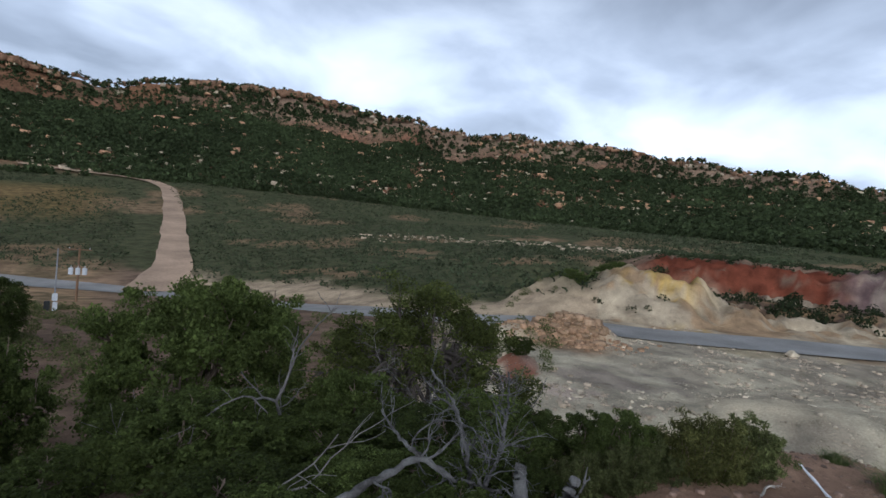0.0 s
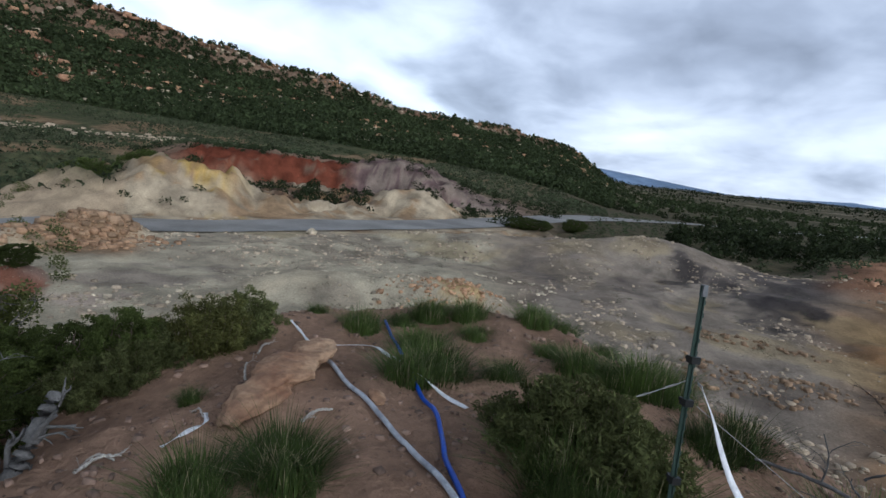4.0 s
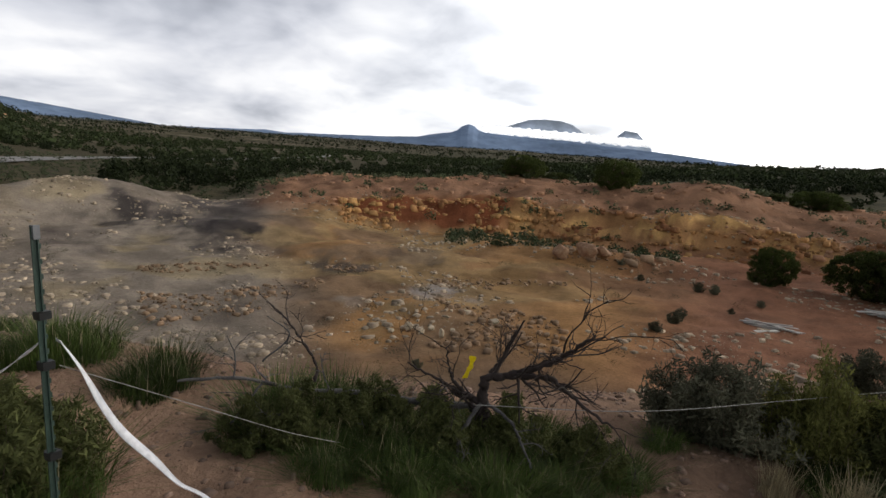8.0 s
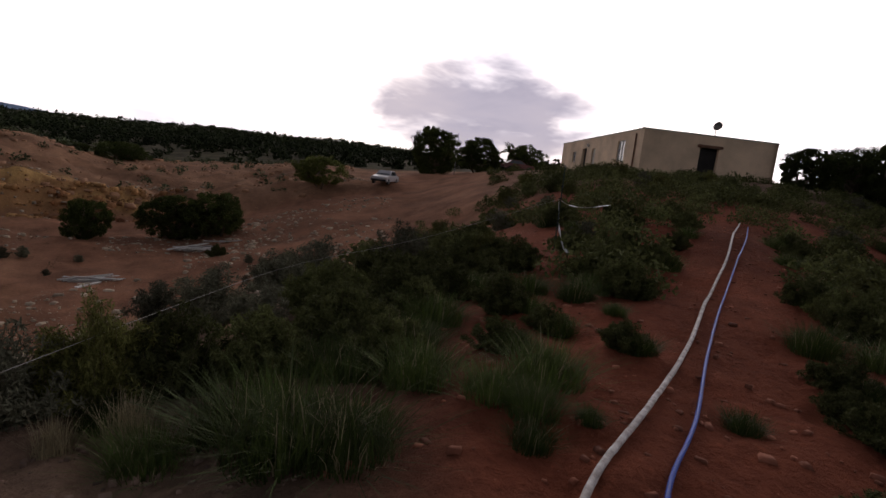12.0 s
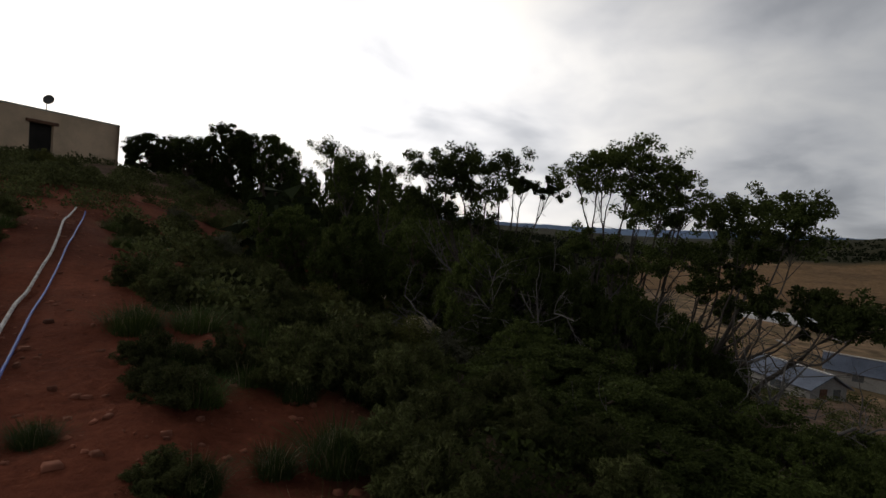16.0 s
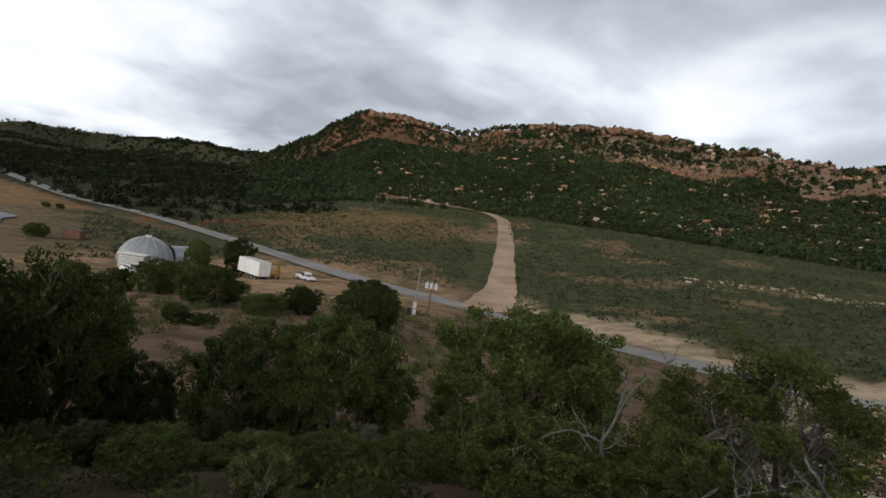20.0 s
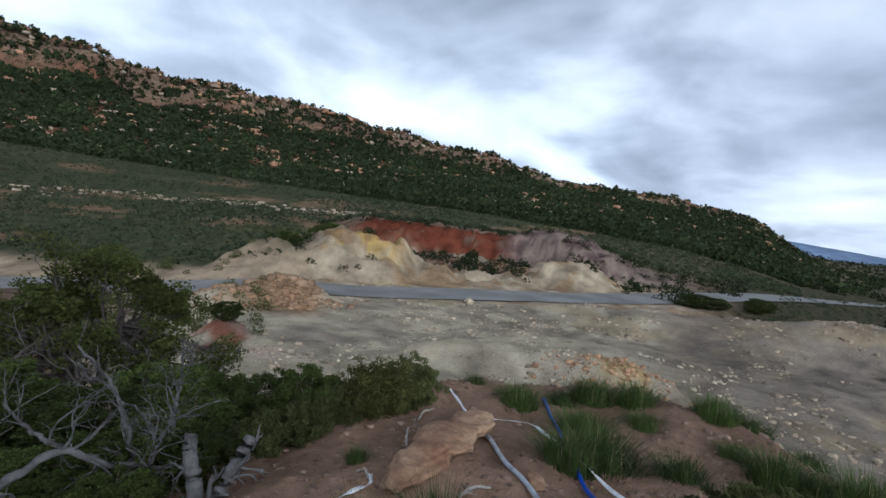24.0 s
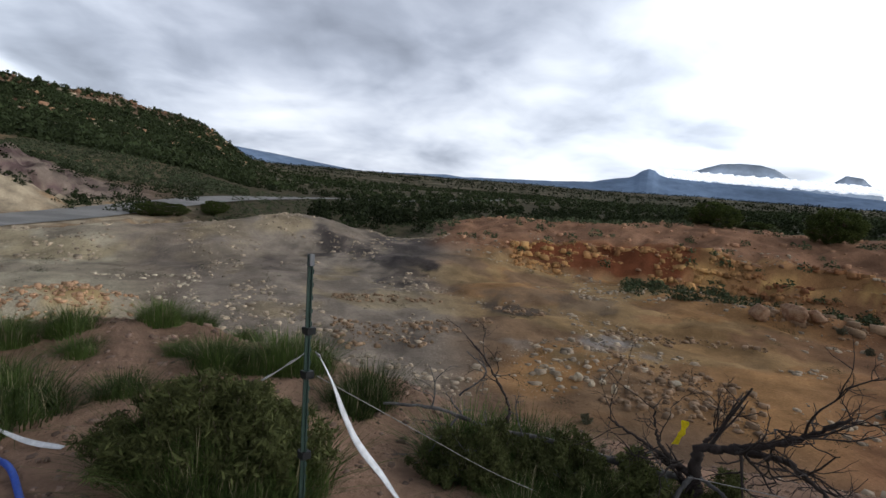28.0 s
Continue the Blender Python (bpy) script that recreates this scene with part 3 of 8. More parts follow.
def soil_colour(x, y, z):
    """Earth colour by landform: red clay, pale marl, grey shale, orange cut, sage flats, dark woods; distance haze
    mixed in far out.
    """
    d, az = np.hypot(x, y), np.degrees(np.arctan2(x, y)) % 360
    w = az + 5 * fbm(x, y, 14, 3, 61)
    e = d * (1 + 0.16 * fbm(x, y, 12, 3, 62))
    n1, n2, n3 = fbm(x, y, 6, 4, 63), fbm(x, y, 25, 4, 64), fbm(x, y, 2.0, 4, 65)
    c = np.tile(np.array([0.215, 0.15, 0.105]), (len(x), 1))
    # spur top, pinkish gravel towards the pit, red clay towards the house
    c = mixc(c, (0.37, 0.245, 0.17), (1 - smooth(9, 16, e)) * smooth(25, 45, w) * (1 - smooth(150, 190, w)))
    c = mixc(c, (0.25, 0.08, 0.045), (1 - smooth(24, 40, e)) * smooth(185, 210, w) * (1 - smooth(250, 275, w)))
    # pale marl flat, grey shale, brown pit floor
    pit = smooth(15, 21, e) * (1 - smooth(78, 100, e))
    c = mixc(c, (0.52, 0.465, 0.34), pit * smooth(24, 34, w) * (1 - smooth(79, 87, w)))
    c = mixc(c, (0.40, 0.27, 0.16), pit * smooth(33, 36, w) * (1 - smooth(44, 48, w)) * smooth(38, 44, e))
    c = mixc(c, (0.35, 0.30, 0.24), pit * smooth(80, 88, w) * (1 - smooth(116, 128, w)))
    c = mixc(c, (0.50, 0.285, 0.125), pit * smooth(116, 128, w) * (1 - smooth(196, 210, w)))
    c = mixc(c, (0.36, 0.18, 0.11), pit * smooth(150, 166, w) * (1 - smooth(205, 215, w)))
    shale = pit * smooth(0.04, 0.16, n1 + 0.3 * n2) * smooth(45, 55, w) * (1 - smooth(135, 150, w))
    c = mixc(c, (0.23, 0.19, 0.15), shale * 0.5)
    coal = smooth(-0.12, 0.12, n2 + 0.5 * n1 + 0.5 * n3) * smooth(102, 107, w) * (1 - smooth(117, 121, w)) * smooth(41, 44, e) * (1 - smooth(52, 55, e))
    coal += smooth(0.0, 0.15, n1 + n3 + 0.1) * smooth(123, 125.5, w) * (1 - smooth(128, 131, w)) * smooth(33, 35, e) * (1 - smooth(37, 39, e))
    c = mixc(c, (0.10, 0.09, 0.085), coal * 0.9)
    c = mixc(c, (0.44, 0.35, 0.19), pit * smooth(0.05, 0.2, n2 - n1) * smooth(34, 60, w) * (1 - smooth(140, 170, w)) * 0.5)
    # stains in the diggings: coal, yellow marl, grey and white scree, rust
    for a_, d_, wa, wd, col, amt in ((115.2, 47, 4.6, 4.0, (0.07, 0.062, 0.06), 0.95), (108, 51.5, 3.6, 3.0, (0.075, 0.067, 0.064), 0.9), (119, 56, 2.6, 3.0, (0.085, 0.075, 0.07), 0.9),
                                     (127.8, 34, 2.8, 1.9, (0.085, 0.075, 0.07), 0.9), (110, 38, 5.0, 2.6, (0.24, 0.21, 0.185), 0.7), (102, 44, 4.0, 3.5, (0.15, 0.125, 0.11), 0.7),
                                     (136.5, 28.5, 5.0, 2.4, (0.42, 0.41, 0.40), 0.75), (129, 26.5, 4.0, 1.6, (0.40, 0.36, 0.31), 0.6), (133, 38, 7.0, 3.4, (0.22, 0.17, 0.125), 0.7),
                                     (77.5, 30, 4.2, 3.4, (0.52, 0.38, 0.17), 0.85), (61, 31, 6.0, 2.2, (0.56, 0.48, 0.34), 0.6), (36.2, 31.5, 2.2, 3.0, (0.27, 0.10, 0.06), 0.9),
                                     (41.5, 28.5, 3.4, 1.8, (0.50, 0.40, 0.34), 0.7), (45, 33, 6.0, 2.0, (0.30, 0.25, 0.21), 0.7), (50, 37, 7.0, 2.4, (0.33, 0.28, 0.235), 0.6),
                                     (146, 34, 8.0, 4.0, (0.33, 0.20, 0.09), 0.7), (158, 38, 7.0, 4.0, (0.30, 0.17, 0.10), 0.7), (86, 46, 6.0, 5.0, (0.22, 0.19, 0.16), 0.7)):
        r_ = np.hypot((az - a_) / wa, (d - d_) / wd) + 1.1 * n1 + 0.9 * n3 + 0.5 * fbm(x, y, 0.9, 3, 66)
        c = mixc(c, col, amt * (1 - smooth(0.45, 1.0, r_)))
    # bank: orange face, dull red top
    bank = smooth(53, 56, d) * (1 - smooth(84, 96, d)) * smooth(117, 121, az) * (1 - smooth(192, 200, az))
    c = mixc(c, (0.36, 0.205, 0.125), bank)
    face = smooth(54, 55.5, d) * (1 - smooth(58, 61, d)) * smooth(124, 129, az) * (1 - smooth(172, 176, az))
    band_ = smooth(0.1, 0.5, np.sin(2.6 * z + 4 * n1 + 3 * n3) + 0.5 * n3)
    c = mixc(c, (0.46, 0.255, 0.115), face)
    c = mixc(c, (0.76, 0.48, 0.19), face * band_ * smooth(-0.25, 0.15, n3 + n2))
    c = mixc(c, (0.29, 0.105, 0.05), face * smooth(124, 127, az) * (1 - smooth(138, 144, az + 20 * n1)) * smooth(-0.35, 0.0, n3 + 0.4))
    # knolls beyond the road and the red cut
    kn = smooth(56, 60, d) * (1 - smooth(98, 104, d)) * smooth(28, 38, az) * (1 - smooth(82, 92, az))
    c = mixc(c, (0.43, 0.35, 0.24), kn)
    c = mixc(c, (0.125, 0.085, 0.062), smooth(77, 83, d + 8 * n1 + 4 * n3) * (1 - smooth(100, 103, d)) * smooth(53, 56, az) * (1 - smooth(66, 69, az)))
    c = mixc(c, (0.52, 0.36, 0.12), kn * smooth(46, 48, w) * (1 - smooth(54, 56, w)) * smooth(0.0, 0.2, n3 + n1) * (1 - smooth(76, 80, d)))
    red = smooth(99, 102, d) * (1 - smooth(110, 116, d)) * smooth(46, 50, az)
    c = mixc(c, (0.165, 0.052, 0.03), red * (1 - smooth(64, 68, az + 5 * n3)) * smooth(-0.35, 0.05, n3 + 0.35 + 0.3 * np.sin(2.2 * z)))
    c = mixc(c, (0.25, 0.20, 0.165), smooth(97, 101, d) * (1 - smooth(126, 134, d)) * smooth(63, 67, az) * (1 - smooth(80, 86, az)))
    strat = smooth(0.0, 0.3, np.sin(z * 3.1 + 5 * n1) + n3)
    c = mixc(c, (0.13, 0.085, 0.085), smooth(97, 101, d) * (1 - smooth(122, 130, d)) * smooth(63, 66, az) * (1 - smooth(76, 82, az)) * strat * 0.85)
    c = mixc(c, (0.56, 0.47, 0.33), kn * smooth(0.05, 0.25, -n1 + n3) * 0.7)
    c = mixc(c, (0.37, 0.24, 0.13), kn * smooth(0.1, 0.3, n1 - n3) * 0.7)
    # sage flats between road and mesa
    dug = smooth(42, 47, az) * (1 - smooth(82, 90, az)) * (1 - smooth(126, 140, d))
    band = smooth(1.02, 1.06, d / MID_R(az)) * (az < 44)
    c = mixc(c, (0.47, 0.37, 0.25), band)
    sage = smooth(1.12, 1.26, e / MID_R(az)) * (smooth(290, 330, az) + (1 - smooth(70, 100, az)) * (az < 180)) * (1 - dug)
    c = mixc(c, (0.088, 0.094, 0.048), np.clip(sage, 0, 1))
    c = mixc(c, (0.30, 0.20, 0.12), np.clip(sage, 0, 1) * smooth(0.12, 0.3, n2 + 0.4 * n1) * 0.7 * np.where((az > 180) & (az < 332), 0.15, 1.0))
    c = mixc(c, (0.21, 0.15, 0.062), np.clip(sage, 0, 1) * smooth(330, 338, az) * (1 - smooth(352, 357, az)) * smooth(185, 225, d) * (1 - smooth(265, 290, d)) * 0.8)
    c = mixc(c, (0.27, 0.10, 0.05), np.clip(sage, 0, 1) * smooth(322, 326, az) * (1 - smooth(333, 337, az)) * smooth(190, 200, d) * (1 - smooth(225, 240, d)) * smooth(-0.1, 0.1, n1))
    # mesa slope and rim rock
    up = smooth(0, 1, (d - BASE_R(az)) / (CREST_R(az) - BASE_R(az)))
    mesa = smooth(0.0, 0.06, up) * np.clip((CREST_Z(az) - BASE_Z(az)) / 40, 0, 1) * np.clip((1 - smooth(90, 98, az)) + smooth(334, 340, az), 0, 1)
    c = mixc(c, (0.15, 0.083, 0.05), mesa)
    c = mixc(c, (0.24, 0.105, 0.06), mesa * smooth(0.2, 0.36, fbm(x, y, 11, 4, 71)))
    c = mixc(c, (0.25, 0.175, 0.12), mesa * smooth(0.95, 0.97, up + 0.02 * n2) * np.clip((az < 90) * 1.0 + (az > 350), 0, 1))
    c = mixc(c, (0.22, 0.1, 0.055), mesa * smooth(0.88, 0.90, up + 0.03 * n2) * (1 - smooth(0.91, 0.93, up + 0.03 * n2)) * smooth(-0.2, 0.1, n2 + n1))
    c = mixc(c, (0.22, 0.12, 0.066), (az > 330) * mesa * smooth(0.965 - 0.05 * smooth(14, 30, az) * (az < 180), 0.998 - 0.03 * smooth(14, 30, az) * (az < 180), up + 0.04 * n2) * np.clip((az < 97) + (az > 340), 0, 1))
    # dark woods and the far plain
    plain = (smooth(100, 150, e) + smooth(64, 72, e) * (1 - smooth(116, 122, az))) * smooth(82, 90, az) * (1 - smooth(215, 235, az)) + smooth(230, 320, d + 200 * n2) * smooth(252, 262, az) * (1 - smooth(332, 340, az))
    c = mixc(c, (0.095, 0.085, 0.05), np.clip(plain, 0, 1) * (1 - mesa) * (az < 240))
    c = mixc(c, (0.056, 0.056, 0.03), np.clip(plain, 0, 1) * (1 - mesa) * (az >= 240))
    c = mixc(c, (0.33, 0.28, 0.2), np.clip(plain, 0, 1) * smooth(0.2, 0.35, n2) * smooth(300, 500, d) * 0.6 * (az < 235))
    c = mixc(c, (0.085, 0.08, 0.046), smooth(84, 98, e) * (1 - smooth(1500, 2200, d)) * smooth(128, 140, w) * (1 - smooth(206, 214, w)))
    # valley yard and the ploughed field
    yard = smooth(60, 80, d) * smooth(284, 292, az) * (1 - smooth(352, 358, az)) * (1 - np.clip(sage + plain, 0, 1))
    c = mixc(c, (0.42, 0.285, 0.165), yard)
    c = mixc(c, (0.17, 0.135, 0.075), yard * smooth(0.02, 0.2, n1 + 0.6 * n3) * 0.8)
    c = mixc(c, mixc(np.tile(np.array([0.285, 0.178, 0.09]), (len(x), 1)), (0.215, 0.138, 0.072), smooth(-0.05, 0.2, n2 + 0.5 * n1)), smooth(225, 245, d) * (1 - smooth(640, 700, d)) * smooth(282, 287, az) * (az < ROAD_AZ(d)))
    brushy = (1 - smooth(16, 26, e)) * smooth(258, 272, w) * np.where(w > 180, 1.0, 0.0) + (1 - smooth(14, 20, e)) * (1 - smooth(20, 34, w)) * (w < 180)
    c = mixc(c, (0.13, 0.095, 0.066), np.clip(brushy, 0, 1) * smooth(-0.4, 0.2, n3 + 0.3))
    dark_pit = smooth(14, 20, d) * (1 - smooth(50, 54, d)) * smooth(112, 124, w) * (1 - smooth(200, 215, w))
    c *= (1 - 0.12 * dark_pit)[:, None]
    c = mixc(c, (0.056, 0.055, 0.03), smooth(150, 170, d) * (1 - smooth(1500, 2400, d)) * smooth(1.5, 3.5, az - ROAD_AZ(d) + 3 * n1) * smooth(0, 1, (az > 284) * (az < 345) * 1.0) * (1 - np.clip(sage, 0, 1) * smooth(322, 334, az)) * (1 - mesa))
    # trodden ground where the three soils meet
    c = mixc(c, (0.25, 0.15, 0.1), 0.95 * (1 - smooth(1.0, 3.4, d + 1.6 * n3 + 1.2 * n1)))
    # distance haze painted into the earth colour, bluer the farther out
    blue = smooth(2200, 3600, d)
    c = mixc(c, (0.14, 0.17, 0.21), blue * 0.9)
    return c * np.array([0.8, 0.8, 0.82])


def build_ground():
    n_az = 1000
    az = np.linspace(0, 2 * np.pi, n_az, endpoint=False)
    r = np.concatenate([[0.05], np.geomspace(0.4, 20, 120), np.arange(20.4, 45, 0.55), np.arange(45, 128, 0.62), np.geomspace(129, 4600, 130)])
    n_r = len(r)
    rr, aa = np.meshgrid(r, az, indexing="ij")
    x, y = (rr * np.sin(aa)).ravel(), (rr * np.cos(aa)).ravel()
    z = final_land(x, y)
    i, j = np.meshgrid(np.arange(n_r - 1), np.arange(n_az), indexing="ij")
    a0, a1 = i * n_az + j, i * n_az + (j + 1) % n_az
    me = raw_mesh("ground", np.stack([x, y, z], 1), np.stack([a0, a0 + n_az, a1 + n_az, a1], -1).reshape(-1, 4), True)
    at = me.color_attributes.new("soil", "FLOAT_COLOR", "POINT")
    c = np.ones((len(x), 4), np.float32)
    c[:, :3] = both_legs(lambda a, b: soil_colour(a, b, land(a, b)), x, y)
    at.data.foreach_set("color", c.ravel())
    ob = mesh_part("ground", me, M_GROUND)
    return tagged(ob, "desert hills of red clay, pale marl and grey shale", "ground", kind="structure")


build_ground()


def ribbon(name, line, width, mat, label, lift=0.1, cat="road", wobble=0.0):
    """A road laid on the land."""
    t = np.gradient(line, axis=0)
    t /= np.linalg.norm(t, axis=1)[:, None]
    nrm = np.stack([-t[:, 1], t[:, 0]], 1)
    cols = np.linspace(-1, 1, 5)
    s = np.arange(len(line))
    w = np.broadcast_to(np.asarray(width, float), (len(line),)) / 2
    edge = w[:, None] * cols[None] + (wobble * fbm(s * 1.0, s * 0.3, 6, 3, 5))[:, None]
    x = line[:, :1] + nrm[:, :1] * edge
    y = line[:, 1:] + nrm[:, 1:] * edge
    zc = both_legs(lambda a, b: land(a, b, False), line[:, 0].copy(), line[:, 1].copy())
    z = np.maximum(final_land(x.ravel(), y.ravel()).reshape(x.shape), zc[:, None]) + lift - 0.05 * np.abs(cols)
    k = 5
    i, j = np.meshgrid(np.arange(len(line) - 1), np.arange(k - 1), indexing="ij")
    a = i * k + j
    me = raw_mesh(name, np.stack([x, y, z], -1).reshape(-1, 3), np.stack([a, a + 1, a + k + 1, a + k], -1).reshape(-1, 4), True)
    return tagged(mesh_part(name, me, mat), label, cat, kind="structure")


ribbon("road", ROAD_LINE, 7.5, M_ASPHALT, "grey asphalt county road winding along the foot of the mesa", 0.16)
ribbon("dirt_track", TRACK_LINE, 7 + 7 * np.exp(-np.arange(len(TRACK_LINE)) / 6.0), M_DIRT, "pale dirt track climbing straight up the sage flat", 0.32, wobble=1.2)

# ---------- far vegetation and stones ----------
def scatter(n, az0, az1, r0, r1, rng, power=0.5):
    """Plan points between two headings and two distances."""
    az = np.radians(az0 + (az1 - az0) * rng.random(n))
    r = (r0 ** (1 / power) + (r1 ** (1 / power) - r0 ** (1 / power)) * rng.random(n)) ** power
    k = (np.degrees(az) < 92) | (np.degrees(az) > 97.5)
    return (r * np.sin(az))[k], (r * np.cos(az))[k]


def clump_trees(name, x, y, height, mat, label, rng, per=26, cat="trees", width=0.62, spray=0.2):
    """Distant trees as ragged tufts of leaf sprays, all in one mesh."""
    z = land(x, y)
    n = len(x)
    h = height * (0.55 + 0.75 * rng.random(n))
    k = rng.normal(size=(n, per, 3))
    k /= np.linalg.norm(k, axis=2)[..., None]
    k *= rng.random((n, per, 1)) ** 0.35
    k[..., 2] = np.abs(k[..., 2]) * 1.0 + 0.0
    c = np.stack([x, y, z], 1)[:, None] + k * np.stack([h * width, h * width, h], 1)[:, None]
    c = c.reshape(-1, 3)
    u = rng.normal(size=c.shape)
    u /= np.linalg.norm(u, axis=1)[:, None]
    v = np.cross(u, rng.normal(size=c.shape))
    v /= np.linalg.norm(v, axis=1)[:, None]
    s = np.repeat(h, per)[:, None] * spray * (1 + 1.1 * rng.random((len(c), 1)))
    verts = np.stack([c - u * s - v * s * 0.5, c + v * s * 0.9, c + u * s], 1).reshape(-1, 3)
    me = raw_mesh(name, verts, np.arange(len(verts)).reshape(-1, 3))
    return tagged(mesh_part(name, me, mat), label, cat, kind="stuff")


R1 = np.random.default_rng(11)


def mesa_points(n, az0, az1, lo, hi, rng):
    az = az0 + (az1 - az0) * rng.random(n)
    s = lo + (hi - lo) * rng.random(n)
    d = BASE_R(az % 360) + (CREST_R(az % 360) - BASE_R(az % 360)) * s
    return d * np.sin(np.radians(az)), d * np.cos(np.radians(az))


x, y = mesa_points(33000, -27, 92.5, -0.04, 1.03, R1)
keep = fbm(x, y, 11, 3, 81) + 0.6 * R1.random(len(x)) > 0.02
x2, y2 = np.concatenate([mesa_points(7000, -18, 92, 0.72, 1.02, R1), mesa_points(7000, -27, 22, 0.3, 0.96, R1)], axis=1)
x, y, keep = np.concatenate([x, x2]), np.concatenate([y, y2]), np.concatenate([keep, R1.random(14000) < 0.95])
keep &= line_distance(x, y, TRACK_LINE) > 6
az = np.degrees(np.arctan2(x, y)) % 360
s = (np.hypot(x, y) - BASE_R(az)) / (CREST_R(az) - BASE_R(az))
keep &= ~((s > 0.925) & ((az > 8) & (az < 180) | (az > 343)) & (R1.random(len(x)) < 0.72))
clump_trees("mesa_woods", x[keep], y[keep], 3.0, M_FAR_TREE, "dark green juniper scrub covering the mesa slope", R1, 20)
x, y = mesa_points(9000, -15, 92, 0.03, 0.98, R1)
k = fbm(x, y, 40, 4, 84) + 0.9 * (R1.random(len(x)) - 0.5) > np.where((x < 30) | (y < 0), 0.3, 0.05)
x, y = x[k], y[k]
v, f = rocks(np.stack([x, y, land(x, y) + 0.3], 1), 0.5 + 1.9 * R1.random(len(x)) ** 3, R1)
tagged(mesh_part("mesa_boulders", raw_mesh("mesa_boulders", v, f), M_PALE_ROCK), "pale sandstone boulders strewn down the mesa slope", "boulders", kind="stuff")
x, y = mesa_points(5200, -15, 92, 0.25, 0.97, R1)
k = fbm(x, y, 34, 4, 86) + 0.7 * (R1.random(len(x)) - 0.5) > np.where(x < 30, 0.25, 0.1)
x, y = x[k], y[k]
v, f = rocks(np.stack([x, y, land(x, y) + 0.3], 1), 0.5 + 2.6 * R1.random(len(x)) ** 2.5, R1)
tagged(mesh_part("mesa_red_boulders", raw_mesh("mesa_red_boulders", v, f), M_RED_ROCK), "red-orange sandstone blocks on the mesa slope", "boulders", kind="stuff")
# rim rock along the mesa's edge, blocky and broken
az = -16.2 + 108 * R1.random(900)
az = np.concatenate([az, -16 + 5.5 * R1.random(170), 1 + 14 * R1.random(260)])
s = 0.955 + 0.04 * R1.random(len(az))
d = BASE_R(az % 360) + (CREST_R(az % 360) - BASE_R(az % 360)) * s
x, y = d * np.sin(np.radians(az)), d * np.cos(np.radians(az))
big = np.where((np.arange(len(az)) >= 900), 1.7, 1.0) * (0.5 + 1.5 * R1.random(len(az)) ** 2)
v, f = rocks(np.stack([x, y, land(x, y) + 0.2], 1), big, R1, flat=0.9)
tagged(mesh_part("rim_rock", raw_mesh("rim_rock", v, f), material("rim_sandstone", (0.25, 0.14, 0.08), 0.9, scale=0.2, fine=2.0, island=0.3, bump=0.6, bump_size=0.1)), "broken orange sandstone ledge along the mesa rim", "rim rock", kind="stuff")
x, y = scatter(1500, 132, 221, 96, 420, R1, 0.6)
clump_trees("ridge_woods", x, y, 2.6, M_FAR_TREE, "dark pinyon woods on the rise behind the bank", R1, 40, spray=0.13)
# scrub woods behind the open-crowned trees
x, y = scatter(420, 238, 288, 20, 125, R1, 0.55)
k = ~((np.degrees(np.arctan2(x, y)) % 360 < 246) & (np.hypot(x, y) < 46))
clump_trees("slope_woods", x[k], y[k], 2.7, M_FAR_TREE, "dark juniper scrub on the slope behind the open trees", R1, 150, spray=0.075)
x, y = np.concatenate([scatter(260, 44, 88, 108, 140, R1, 0.6), scatter(170, 54, 67, 80, 101, R1, 0.6), scatter(16, 43, 52, 62, 80, R1, 0.6), scatter(90, 70, 84, 84, 106, R1, 0.6)], axis=1)
clump_trees("cut_scrub", x, y, 1.1, M_FAR_TREE, "dark scrub round the red cut", R1, 40, "scrub", 0.9, 0.12)
# sage on the flat
az = -40 + 132 * R1.random(26000)
s = R1.random(26000)
d = MID_R(az % 360) * 1.1 + 4 + (BASE_R(az % 360) - MID_R(az % 360) * 1.1) * s ** 0.85
x, y = d * np.sin(np.radians(az)), d * np.cos(np.radians(az))
k = (line_distance(x, y, TRACK_LINE) > 7) & (line_distance(x, y, ROAD_LINE) > 8) & (fbm(x, y, 30, 3, 91) > -0.32) & ((d > 132) | (az % 360 > 300) | (az < 43)) & (d > 1.16 * MID_R(az % 360))
clump_trees("sagebrush_flat", x[k], y[k], 0.85, M_SAGE, "grey-green sagebrush on the flat below the mesa", R1, 7, "sagebrush", 0.9)
# woods on the plain behind the pit and round the valley
x, y = scatter(9000, 92, 225, 105, 900, R1, 0.62)
k = (fbm(x, y, 60, 3, 95) > -0.22) & ~((np.degrees(np.arctan2(x, y)) % 360 < 109) & (np.hypot(x, y) < 225))
near_ = np.hypot(x, y) < 260
clump_trees("plain_woods", x[k & ~near_], y[k & ~near_], 3.2, M_FAR_TREE, "dark pinyon and juniper woods on the plain", R1, 18)
xn, yn = scatter(150, 88, 120, 74, 150, R1, 0.6)
kn_ = np.degrees(np.arctan2(xn, yn)) % 360 > 106
clump_trees("roadside_woods", np.concatenate([x[k & near_], xn[kn_]]), np.concatenate([y[k & near_], yn[kn_]]), 2.6, M_FAR_TREE, "dark junipers on the plain beside the road", R1, 110, spray=0.085)
xn, yn = scatter(1500, 86, 122, 66, 200, R1, 0.6)
kn_ = line_distance(xn, yn, ROAD_LINE) > 5
clump_trees("roadside_sage", xn[kn_], yn[kn_], 0.5, M_SAGE, "grey-green sage beside the road", R1, 22, "sagebrush", 0.9, 0.16)
x, y = scatter(6000, 92, 225, 900, 3200, R1, 0.6)
